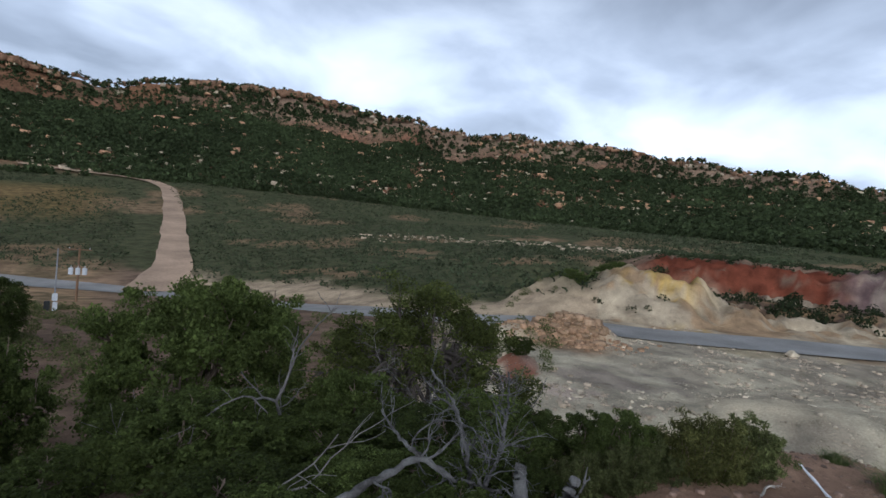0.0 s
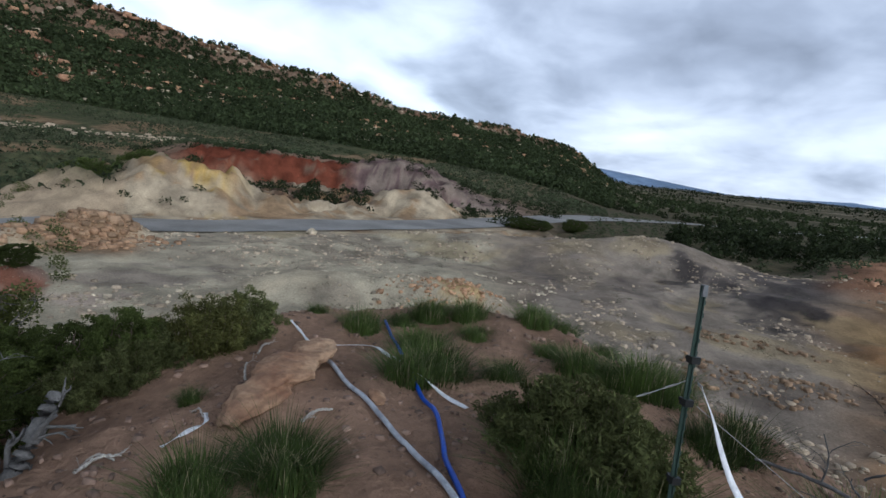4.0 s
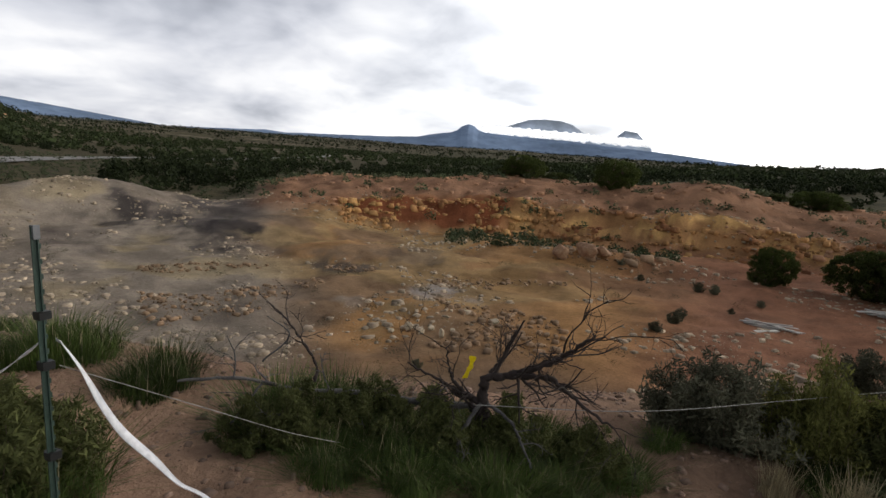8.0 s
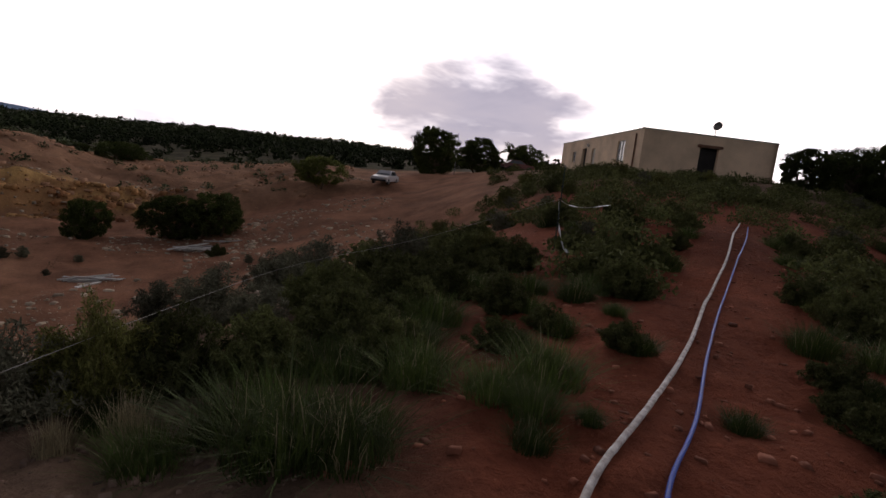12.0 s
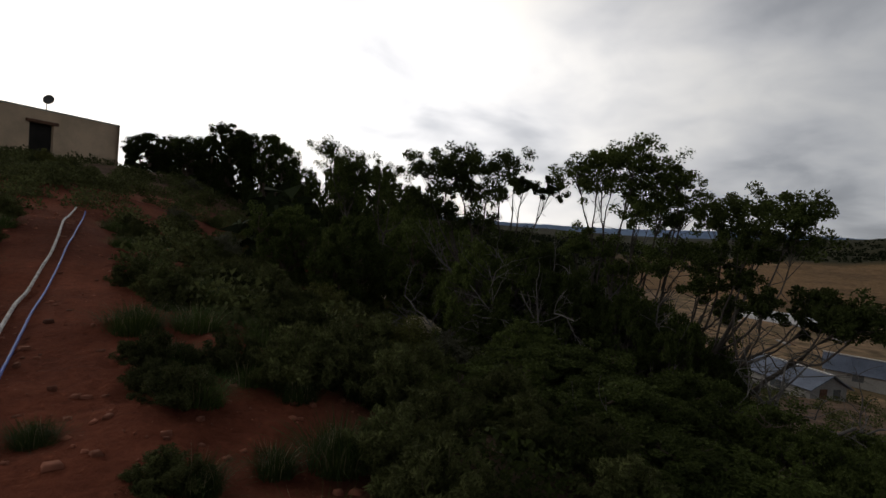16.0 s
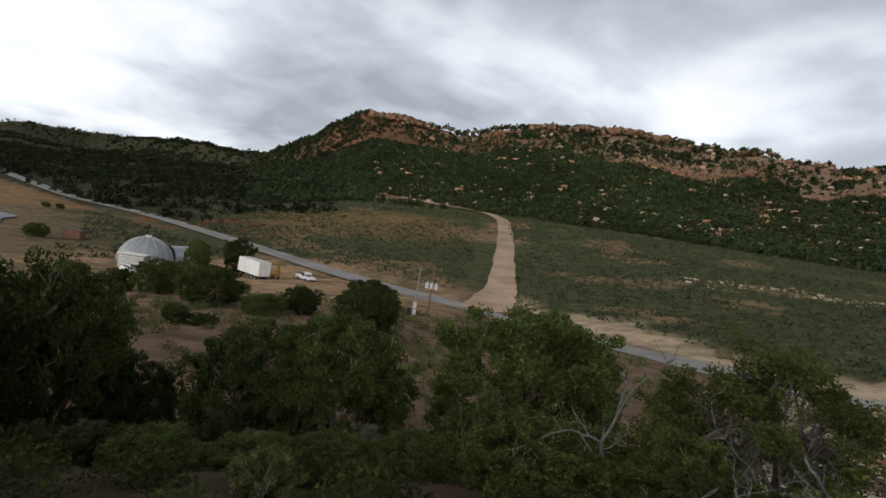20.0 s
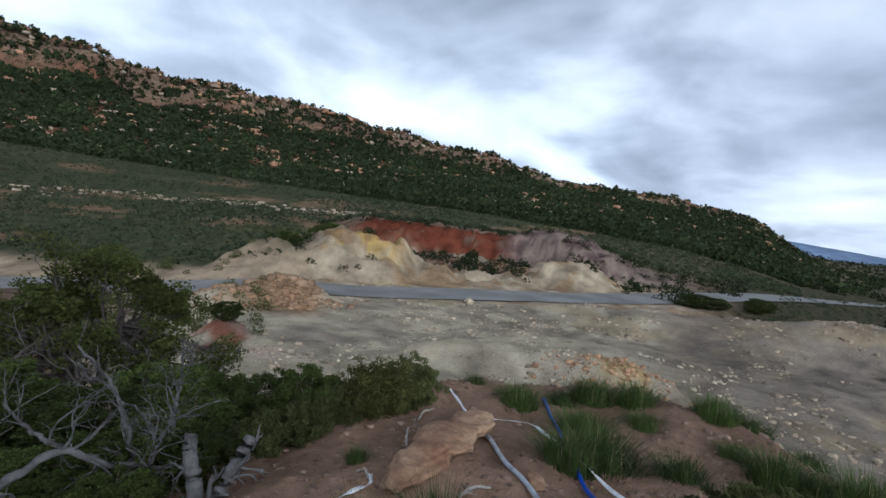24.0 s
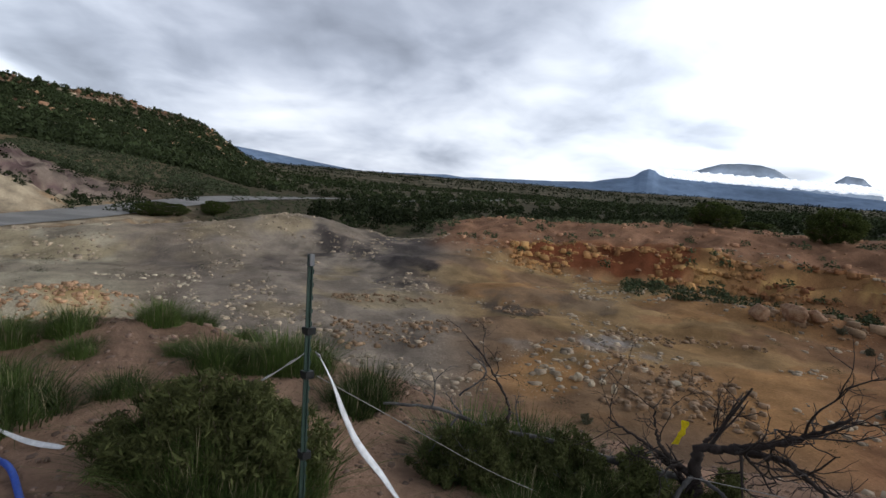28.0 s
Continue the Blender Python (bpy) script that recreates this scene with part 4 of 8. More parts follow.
clump_trees("distant_woods", x, y, 7.0, M_FAR_TREE, "distant dark woods towards the horizon", R1, 8, width=1.6)
x, y = scatter(11000, 258, 342, 130, 1150, R1, 0.6)
a_, d_ = np.degrees(np.arctan2(x, y)) % 360, np.hypot(x, y)
k = (line_distance(x, y, ROAD_LINE) > 9) & ~((a_ > 283) & (a_ < ROAD_AZ(d_)) & (d_ < 690)) & ~((a_ > 295) & (a_ < 320) & (d_ < 290)) & (d_ + 120 * fbm(x, y, 60, 3, 97) > 200)
x2, y2 = scatter(17000, 284, 341, 200, 1000, R1, 0.6)
a2, d2 = np.degrees(np.arctan2(x2, y2)) % 360, np.hypot(x2, y2)
k2 = (a2 > ROAD_AZ(d2) + 2.2) & (line_distance(x2, y2, ROAD_LINE) > 9) & (a2 - ROAD_AZ(d2) + 60 * fbm(x2, y2, 80, 2, 98) > 3) & ~((a2 > 322) & (d2 < 320))
x, y, k = np.concatenate([x, x2]), np.concatenate([y, y2]), np.concatenate([k, k2])
clump_trees("hill_woods", x[k], y[k], 3.4, M_FAR_TREE, "juniper woods on the low hills beyond the road", R1, 16)


# ---------- trees close by ----------
def tree_meshes(seed, height, spread, mat, clumps=150, per=85, bare=0.0, lean=0.0, low=0.15, leaf=0.045, shell=0.5):
    """Trunk with limbs, crown of leaf sprays, and bare grey branches for one kind of tree."""
    rng = np.random.default_rng(seed)
    limbs, tips, dead = [], [], []

    def grow(p, direction, length, radius, depth):
        n = 6
        pts, q, dirn = [p], p.copy(), direction.copy()
        for _ in range(n):
            dirn = dirn + rng.normal(size=3) * 0.22 + np.array([0, 0, 0.06])
            dirn /= np.linalg.norm(dirn)
            q = q + dirn * length / n
            pts.append(q)
        limbs.append(tube(pts, np.linspace(radius, radius * 0.5, n + 1), 6 if radius > 0.03 else 4))
        if depth == 0:
            tips.append(pts[-1])
            tips.append(pts[3])
            return
        for c in range(rng.integers(2, 5)):
            at = pts[rng.integers(2, n + 1)]
            d2 = dirn + rng.normal(size=3) * 0.75
            d2[2] = abs(d2[2]) * 0.6 + 0.1
            d2 /= np.linalg.norm(d2)
            grow(at, d2, length * (0.5 + 0.25 * rng.random()), radius * 0.52, depth - 1)

    stems = rng.integers(2, 5)
    for s in range(stems):
        a = 6.283 * (s + rng.random() * 0.6) / stems
        out_ = 0.35 + 0.5 * rng.random()
        grow(np.array([0.1 * math.cos(a), 0.1 * math.sin(a), -0.4]), np.array([math.cos(a) * out_ * spread / height + lean, math.sin(a) * out_ * spread / height, 1.0]),
             height * 0.55, (0.032 if bare else 0.05) * height ** 0.8, 3)
    t = np.array(tips)
    top = t[:, 2].max()
    rad = np.percentile(np.hypot(t[:, 0], t[:, 1]), 92)
    sc = np.array([spread / rad * 0.92, spread / rad * 0.92, height * 0.93 / top])
    v, f = merge(limbs)
    v, t = v * sc, t * sc
    n_tip = int(clumps * (1 - shell))
    pick = t[rng.integers(0, len(t), n_tip)] + rng.normal(size=(n_tip, 3)) * (0.1 + 0.1 * bare) * spread * (1, 1, 0.6)
    # outer masses: lobes of foliage down to the ground
    n_sh = clumps - n_tip
    lob = rng.normal(size=(14, 3))
    lob /= np.linalg.norm(lob, axis=1)[:, None]
    dirs = rng.normal(size=(n_sh, 3))
    dirs /= np.linalg.norm(dirs, axis=1)[:, None]
    near = (dirs @ lob.T).max(1)
    rr = (0.62 + 0.42 * np.clip((near - 0.45) / 0.5, 0, 1)) * (0.8 + 0.2 * rng.random(n_sh))
    outer = dirs * rr[:, None] * np.array([spread, spread, height * 0.5]) + np.array([0, 0, height * 0.47])
    pick = np.concatenate([pick, outer])
    pick = pick[pick[:, 2] > height * low]
    lv, lf = leaf_quads(pick, 0.13 * spread * (0.55 + 0.8 * rng.random(len(pick))), leaf, per, rng)
    trunk = raw_mesh("trunk", v, f, True)
    trunk.materials.append(M_DEADWOOD if bare else M_BARK)
    crown = raw_mesh("crown", lv, lf)
    crown.materials.append(mat)
    return trunk, crown, lv[:, 2].max(), np.percentile(np.hypot(lv[:, 0], lv[:, 1]), 95)


def tree(meshes, az, d, el_top, half, turn, label, cat="juniper tree", name="juniper_tree", group="junipers on the hillside"):
    """A tree at a heading and distance, its top at an elevation and its half-width an angle, as seen from the spur."""
    x, y = polar(az, d)
    base = new(name)
    z = ground_z(x, y) - 0.1
    base.location = (x, y, z)
    base.rotation_euler = (0, 0, radians(turn))
    h = max(0.6, 1.6 + d * math.tan(radians(el_top)) - z)
    w = d * math.tan(radians(half)) / meshes[3]
    base.scale = (w, w, h / meshes[2])
    for n, me in zip(("trunk", "crown"), meshes[:2]):
        o = new(n, me)
        o.parent = base
    return tagged(base, label, cat, group=group)


JUNIPER_A = tree_meshes(1, 4.6, 2.5, M_LEAF, 440, 170, shell=0.6, low=0.03, leaf=0.032)
JUNIPER_B = tree_meshes(2, 4.2, 2.3, M_LEAF, 400, 170, shell=0.65, low=0.02, leaf=0.031)
JUNIPER_C = tree_meshes(8, 4.4, 2.4, M_LEAF, 380, 170, shell=0.5, low=0.06, leaf=0.032)
JUNIPER_N = tree_meshes(12, 3.4, 2.0, M_LEAF, 460, 140, shell=0.62, low=0.0, leaf=0.026)


def clumped_tree(seed, height, spread, mat, clumps, base, clump_r, stems=3, fork=0.5, leaf=0.03, per=75, bark=None, twigs=4, limb=0.1):
    """A tree of curved bare limbs, each carrying a rounded tuft of foliage; the crown starts at the fraction base of its height."""
    rng = np.random.default_rng(seed)
    limbs, centres, lines = [], [], []
    t8 = np.linspace(0, 1, 9)[:, None]
    for k in range(stems):
        a = 6.283 * (k + 0.7 * rng.random()) / stems
        r = spread * (0.12 + 0.3 * rng.random())
        top = np.array([r * math.cos(a), r * math.sin(a), height * fork * (0.85 + 0.3 * rng.random())])
        line = np.array([0.12 * math.cos(a), 0.12 * math.sin(a), -0.5]) * (1 - t8) + top * t8 + np.array([math.cos(a), math.sin(a), 0]) * spread * 0.12 * np.sin(t8 * 3.1)
        line = line + np.cumsum(rng.normal(size=(9, 3)) * 0.035, axis=0) * (t8 > 0.05)
        limbs.append(tube(line, np.linspace(limb, limb * 0.55, 9), 8))
        lines.append(line)
    for k in range(clumps):
        a, r = 2.4 * k + 0.7 * rng.random(), spread * math.sqrt((k + 0.4) / clumps) * (0.92 + 0.16 * rng.random())
        top = 1 - 0.42 * (1 - base) * (r / spread) ** 2
        z = height * (top - (1 - base) * (0.62 * rng.random() if k % 2 else 0.12 * rng.random())) - 0.6 * clump_r
        c = np.array([r * math.cos(a), r * math.sin(a), z])
        line = lines[int(np.argmin([np.hypot(*(q[-1, :2] - c[:2])) for q in lines]))]
        root = line[rng.integers(4, 9)]
        mid = root + (c - root) * np.array([0.75, 0.75, 0.4]) + rng.normal(size=3) * 0.06 * spread
        q = (1 - t8) ** 2 * root + 2 * t8 * (1 - t8) * mid + t8 * t8 * c + rng.normal(size=(9, 3)) * 0.025 * (t8 > 0.05)
        limbs.append(tube(q, np.linspace(limb * 0.5, 0.012, 9), 6))
        size = clump_r * (0.6 + 0.6 * rng.random())
        sub = rng.normal(size=(9, 3))
        sub /= np.linalg.norm(sub, axis=1)[:, None]
        sub = c + sub * size * (0.35 + 0.6 * rng.random((9, 1))) * np.array([1.0, 1.0, 0.72])
        for p in sub[:6]:
            limbs.append(tube([q[6], 0.5 * (q[6] + p) + rng.normal(size=3) * 0.05, p], (0.012, 0.008, 0.003), 4))
        centres.append((sub, size * 0.42))
        for _ in range(twigs):
            i0 = rng.integers(1, 7)
            d_ = rng.normal(size=3)
            d_[2] = 0.4 * abs(d_[2]) - 0.05
            limbs.append(tube([q[i0], q[i0] + d_ * 0.22, q[i0] + d_ * 0.45 + rng.normal(size=3) * 0.1], (0.013, 0.008, 0.003), 4))
    v, f = merge(limbs)
    c = np.concatenate([p for p, _ in centres])
    w = np.concatenate([np.full(len(p), k) for p, k in centres]) * (0.7 + 0.6 * rng.random(len(c)))
    lv, lf = leaf_quads(c, w, leaf, per, rng)
    trunk = raw_mesh("trunk", v, f, True)
    trunk.materials.append(bark)
    crown = raw_mesh("crown", lv, lf)
    crown.materials.append(mat)
    return trunk, crown, lv[:, 2].max(), np.percentile(np.abs(lv[:, 0]), 96)


M_PINE_BARK = material("dark_pine_bark", (0.085, 0.07, 0.06), 0.95, scale=5, fine=50, bump=0.6)
M_LIMB = material("brown_limb", (0.092, 0.078, 0.066), 0.95, scale=5, fine=50, bump=0.5)
AIRY = clumped_tree(37, 3.6, 1.9, M_LEAF, 120, -0.2, 0.42, 5, 0.6, leaf=0.024, per=80, bark=M_LIMB, twigs=3, limb=0.05)
BUSHY = tree_meshes(5, 2.6, 1.6, M_LEAF, 320, 130, low=0.0, shell=0.7, leaf=0.025)
BUSHY_Y = tree_meshes(6, 2.6, 1.6, M_LEAF_Y, 260, 130, low=0.0, shell=0.65, leaf=0.024)

PINYON = clumped_tree(31, 4.6, 2.2, M_LEAF_Y, 80, -0.25, 0.5, 5, 0.6, leaf=0.022, per=80, bark=M_PINE_BARK, twigs=3, limb=0.09)
GREEN = "dark green bushy juniper tree on the slope"
tree(JUNIPER_A, 4.5, 15, -6.0, 9.3, 0, "large dark green juniper with dense rounded crown below the spur")
tree(PINYON, 26.3, 10.0, -3.8, 10.6, 40, "yellow-green pinyon with bare grey branches below the spur", "pinyon tree", "pinyon_tree")
for kind, az, d, el, half, turn in ((JUNIPER_B, 346, 12, -10.4, 6.8, 100), (JUNIPER_C, 337.3, 12.5, -11.3, 6.8, 200), (JUNIPER_B, 320.5, 13.5, -8.0, 5.6, 60),
                                    (JUNIPER_C, 312.8, 13, -5.9, 7.2, 150), (JUNIPER_N, 304.5, 10, -13.5, 6.5, 250),
                                    (JUNIPER_N, 278, 7.8, -11, 10, 20), (JUNIPER_N, 291, 8.2, -11.5, 8, 300), (JUNIPER_N, 272.5, 10.5, -7.5, 5.5, 80),
                                    (JUNIPER_C, 326, 13.5, -15.8, 4.2, 10), (JUNIPER_N, 284.5, 6.4, -16, 9, 140), (BUSHY, 296, 6.4, -18, 9, 30), (BUSHY, 304, 8.2, -15, 6, 110), (BUSHY, 312, 7.2, -22, 7, 60), (BUSHY, 271, 7.0, -17, 8, 200), (BUSHY, 355.5, 8.0, -24, 6, 77), (BUSHY_Y, 8, 8.5, -23, 5, 177)):
    tree(kind, az, d, el, half, turn, GREEN)
for kind, az, d, el, half, turn in ((JUNIPER_B, 347, 45, -6.6, 3.4, 10), (JUNIPER_C, 326.5, 65, -7.1, 2.2, 190), (JUNIPER_B, 331.2, 55, -7.3, 3.2, 290),
                                    (JUNIPER_A, 336.5, 50, -9.6, 2.3, 30), (JUNIPER_C, 328.5, 42, -11.3, 1.3, 70), (BUSHY, 330.8, 42, -12.2, 1.7, 0),
                                    (JUNIPER_C, 340, 52, -8.2, 2.0, 120), (JUNIPER_A, 333.4, 117, -4.2, 1.5, 200), (JUNIPER_B, 329.6, 112, -5.0, 1.2, 40),
                                    (JUNIPER_B, 316.8, 150, -5.2, 0.95, 0), (JUNIPER_C, 343, 40, -11.5, 2.3, 140), (BUSHY, 323.5, 70, -8.5, 1.6, 60)):
    tree(kind, az, d, el, half, turn, "dark juniper standing in the yard at the foot of the hill")
for kind, az, d, el, half, turn in ((JUNIPER_B, 262, 24, 0.5, 3.5, 0), (JUNIPER_C, 267, 16.5, 0.3, 5, 60), (JUNIPER_A, 275, 16.5, -0.6, 5, 110), (JUNIPER_B, 282, 16.0, -2.6, 4.5, 190), (JUNIPER_C, 287, 14.5, -5.0, 5, 10), (JUNIPER_C, 291.5, 14.0, -7.5, 4.2, 250), (JUNIPER_B, 256, 16, 0.2, 4, 33), (JUNIPER_C, 250, 18, 0.8, 3.5, 77)):
    tree(kind, az, d, el, half, turn, "dark juniper bush filling the slope under the open trees", "juniper bush", "juniper_bush")
for kind, az, d, el, half, turn in ((JUNIPER_B, 236.4, 42, 5.2, 1.9, 0), (JUNIPER_C, 240, 43, 5.6, 2.4, 30), (JUNIPER_A, 243.3, 42, 7.2, 2.9, 70), (JUNIPER_B, 247.5, 41, 6.8, 2.9, 140), (JUNIPER_C, 250.8, 40, 4.0, 2.0, 10),
                                    (JUNIPER_C, 254.6, 38, 6.0, 2.2, 200), (JUNIPER_B, 258.4, 37, 4.9, 2.6, 260), (JUNIPER_A, 262.5, 30, 3.2, 3.0, 10), (JUNIPER_C, 262, 33, 2.6, 2.6, 90),
                                    (JUNIPER_A, 201.9, 72, 4.2, 2.6, 30), (JUNIPER_B, 206.7, 80, 3.6, 2.2, 80), (JUNIPER_C, 211.6, 84, 3.4, 2.0, 120)):
    tree(kind, az, d, el + 0.7, half, turn, "dark juniper silhouetted on the hilltop by the house", group="junipers round the house")
for az, d, el, half in ((33, 7.6, -16, 6), (38.5, 7.4, -20, 4), (26, 6.0, -18, 8), (17, 6.5, -19, 8), (44, 5.6, -18.5, 4.5), (46.5, 5.3, -20, 3.5), (36, 5.2, -23, 6), (12, 8, -17, 7), (7, 6.5, -17, 8), (19, 7.5, -14.5, 6), (3, 7.5, -17, 7), (350, 9.5, -23, 4), (357, 10, -21, 4), (21, 4.6, -27, 8), (11, 4.6, -27, 9), (338, 7.4, -24.5, 6), (345.5, 7.0, -26, 6), (330, 7.6, -24, 5)):
    tree(BUSHY, az, d, el, half, az * 9, "low dark green juniper bush beneath the trees", "juniper bush", "juniper_bush")
tree(BUSHY_Y, 190.5, 56, 0.5, 2.6, 310, "olive-green bush on the edge of the pit", "bush", "bush")
tree(BUSHY, 170.1, 44, -5.8, 2.1, 0, "dark green rounded juniper on the pit floor")
tree(BUSHY, 177, 43.5, -4.9, 3.0, 90, "dark green spreading juniper on the pit floor")
tree(BUSHY, 181, 43.5, -4.3, 2.9, 190, "dark green spreading juniper on the pit floor")
for az, d, el, half in ((146.3, 75, 1.0, 2.2), (155.5, 70, 1.2, 2.3), (168.8, 74, -0.9, 1.6), (172.6, 76, -0.4, 2.1), (150, 78, -0.6, 1.5)):
    tree(BUSHY, az, d, el, half, az * 7, "dark juniper on the crest of the bank", group="junipers on the bank")
for az, d, el, half in ((84.3, 84, -3.7, 2.3), (88.9, 90, -3.3, 1.4), (45.5, 78, -0.9, 2.4), (41, 74, -2.2, 2.0), (36.3, 33, -10.0, 1.7)):
    tree(BUSHY, az, d, el, half, az * 5, "dark green juniper bush on the quarry ground", "juniper bush", "juniper_bush")

# ---------- brush, grass and dead wood on the spur ----------
M_GRASS = material("green_grass", (0.062, 0.092, 0.022), 0.7, scale=2, fine=20, island=0.4, through=0.3, bump=0, spec=0.2)
M_STRAW = material("dry_grass", (0.30, 0.25, 0.15), 0.8, scale=2, fine=20, island=0.35, through=0.2, bump=0)
M_BRUSH = material("brush_leaf", (0.09, 0.1, 0.036), 0.85, scale=2, fine=15, island=0.4, through=0.2, bump=0, spec=0.1)
M_BRUSH_Y = material("rabbitbrush_leaf", (0.115, 0.118, 0.036), 0.85, scale=2, fine=15, island=0.4, through=0.2, bump=0, spec=0.1)
M_BRUSH_G = material("sage_leaf", (0.12, 0.12, 0.08), 0.85, scale=2, fine=15, island=0.35, through=0.2, bump=0, spec=0.1)
M_TWIG = material("dark_twig", (0.042, 0.033, 0.03), 0.95, scale=5, fine=60, bump=0.5)


def blades(rng, n, height, spread, width=0.006):
    """Upright curved grass blades from a crown."""
    a = rng.random(n) * 6.283
    r = rng.random(n) ** 0.6 * spread * 0.5
    out_ = rng.normal(size=n) * 0.36 * spread
    h = height * (0.45 + 0.55 * rng.random(n))
    dx, dy = np.cos(a), np.sin(a)
    side = np.stack([-dy, dx, 0 * a], 1) * width
    rows_ = []
    for t in (0.0, 0.45, 0.8, 1.0):
        p = np.stack([dx * (r + out_ * t ** 1.7), dy * (r + out_ * t ** 1.7), h * (t - 0.12 * t * t) - 0.03], 1)
        w = side * (1 - 0.92 * t)
        rows_ += [p - w, p + w]
    v = np.stack(rows_, 1).reshape(-1, 3)
    q = np.array([[0, 1, 3, 2], [2, 3, 5, 4], [4, 5, 7, 6]])
    return v, (q[None] + (np.arange(n) * 8)[:, None, None]).reshape(-1, 4)


def shrub_meshes(seed, height, spread, mat, stems=26, leaves=46, leaf=0.0075, stem_mat=None):
    """Many thin stems from one root, small leaves from low down to the tips."""
    rng = np.random.default_rng(seed)
    pieces, centres = [], []
    for _ in range(stems):
        a, o = rng.random() * 6.283, rng.random() ** 0.6
        tip = np.array([math.cos(a) * o * spread, math.sin(a) * o * spread, height * (1 - 0.6 * o * o) * (0.7 + 0.35 * rng.random())])
        root = np.array([tip[0] * 0.12, tip[1] * 0.12, -0.06])
        mid = root + (tip - root) * (0.62, 0.62, 0.45) + rng.normal(size=3) * 0.04 * height
        q = curve3(root, mid, tip, 5)
        pieces.append(tube(q, np.linspace(0.006, 0.002, 5) * height / 0.7, 4))
        for t in np.linspace(0.22, 1.0, 7):
            p = (1 - t) ** 2 * root + 2 * t * (1 - t) * mid + t * t * tip
            centres.append(p + rng.normal(size=3) * 0.05 * height)
    v, f = merge(pieces)
    st = raw_mesh("twigwork", v, f, True)
    st.materials.append(stem_mat or M_BARK)
    lv, lf = leaf_quads(np.array(centres), 0.12 * height, leaf, leaves, rng, 4.0)
    lf_me = raw_mesh("leafage", lv, lf)
    lf_me.materials.append(mat)
    return st, lf_me


def curve3(a, b, c, n):
    t = np.linspace(0, 1, n)[:, None]
    return (1 - t) ** 2 * a + 2 * t * (1 - t) * b + t * t * c


R2 = np.random.default_rng(23)
TUFTS = []
for s in range(3):
    me = raw_mesh("blade_clump", *blades(np.random.default_rng(40 + s), 1300, 0.31, 0.5, 0.0038))
    me.materials.append(M_GRASS)
    dry = raw_mesh("dry_clump", *blades(np.random.default_rng(50 + s), 90, 0.34, 0.42, 0.0035))
    dry.materials.append(M_STRAW)
    TUFTS.append((me, dry))
STRAWS = raw_mesh("blade_clump", *blades(np.random.default_rng(60), 360, 0.45, 0.36, 0.005))
STRAWS.materials.append(M_STRAW)
BRUSH = [shrub_meshes(70, 0.6, 0.48, M_BRUSH, 44, 60), shrub_meshes(71, 0.55, 0.5, M_BRUSH, 44, 60)]
SAGE = [shrub_meshes(72, 0.75, 0.5, M_BRUSH_G, 30, 50), shrub_meshes(73, 0.65, 0.42, M_BRUSH_G, 24, 46)]
YELLOW = [shrub_meshes(74, 0.9, 0.5, M_BRUSH_Y, 36, 60), shrub_meshes(75, 0.8, 0.5, M_BRUSH_Y, 30, 60)]


def plant(name, parts_, x, y, scale, label, cat, group, tall=1.0):
    base = new(name)
    base.location = (x, y, ground_z(x, y) - 0.01)
    base.rotation_euler = (0, 0, R2.random() * 6.283)
    base.scale = (scale, scale, scale * tall)
    for n, me in parts_:
        o = new(n, me)
        o.parent = base
    return tagged(base, label, cat, group=group)


def tuft(x, y, scale, tall=1.0):
    a, b = TUFTS[R2.integers(0, 3)]
    return plant("grass_tuft", (("blade_clump", a), ("dry_clump", b)), x, y, scale, "green bunchgrass tuft with a few dry blades", "grass tuft", "grass tufts on the spur", tall)


def shrub(kinds, x, y, scale, label, name="shrub", tall=1.0):
    st, lf = kinds[R2.integers(0, len(kinds))]
    return plant(name, (("twigwork", st), ("leafage", lf)), x, y, scale, label, "shrub", "brush on the hillside", tall)


DARK_L, SAGE_L, YEL_L = "dark green low brush on the red slope", "grey-green sagebrush on the slope", "yellow-green rabbitbrush with thin stems"
# the spur's tip, above the quarry
for x, y, s in ((5.7, 2.35, 0.95), (6.5, 1.75, 1.0), (6.75, 1.3, 1.05), (6.1, 1.08, 0.75), (6.9, 0.5, 1.0), (7.1, 0.15, 0.9), (5.35, 1.5, 1.05), (4.7, 1.15, 1.3), (4.35, 1.3, 1.0), (4.9, 0.55, 0.85),
                (6.0, 0.25, 0.6), (5.6, -0.55, 1.1), (5.4, -0.8, 0.9), (2.75, 1.5, 0.95), (2.4, 1.75, 0.9), (2.55, 1.35, 0.8), (2.15, 1.6, 0.8), (6.2, 2.0, 0.7), (7.0, -0.4, 0.7), (5.9, 3.0, 0.5)):
    tuft(x, y, s * 1.05, 0.88)
# green jointfir and grass round the fence post
for az, d, s in ((86, 3.1, 0.8), (88.5, 2.9, 1.1), (91, 2.8, 1.3), (92.5, 3.1, 1.2), (100, 2.75, 1.2), (97, 2.6, 1.0), (94, 2.4, 0.9), (109.5, 4.0, 1.1), (107.5, 3.8, 0.9), (90.5, 2.5, 0.9), (101.5, 4.7, 1.3), (103.5, 4.6, 1.2)):
    tuft(*polar(az, d * 1.17), s, 1.1)
for az, d, s in ((87.5, 3.0, 0.9), (91, 2.9, 1.1), (98, 2.8, 1.0), (94, 3.0, 0.9), (90, 3.3, 0.8)):
    shrub(BRUSH, *polar(az, d * 1.17), s * 0.85, "grey-green twiggy brush at the foot of the fence post", tall=1.0)
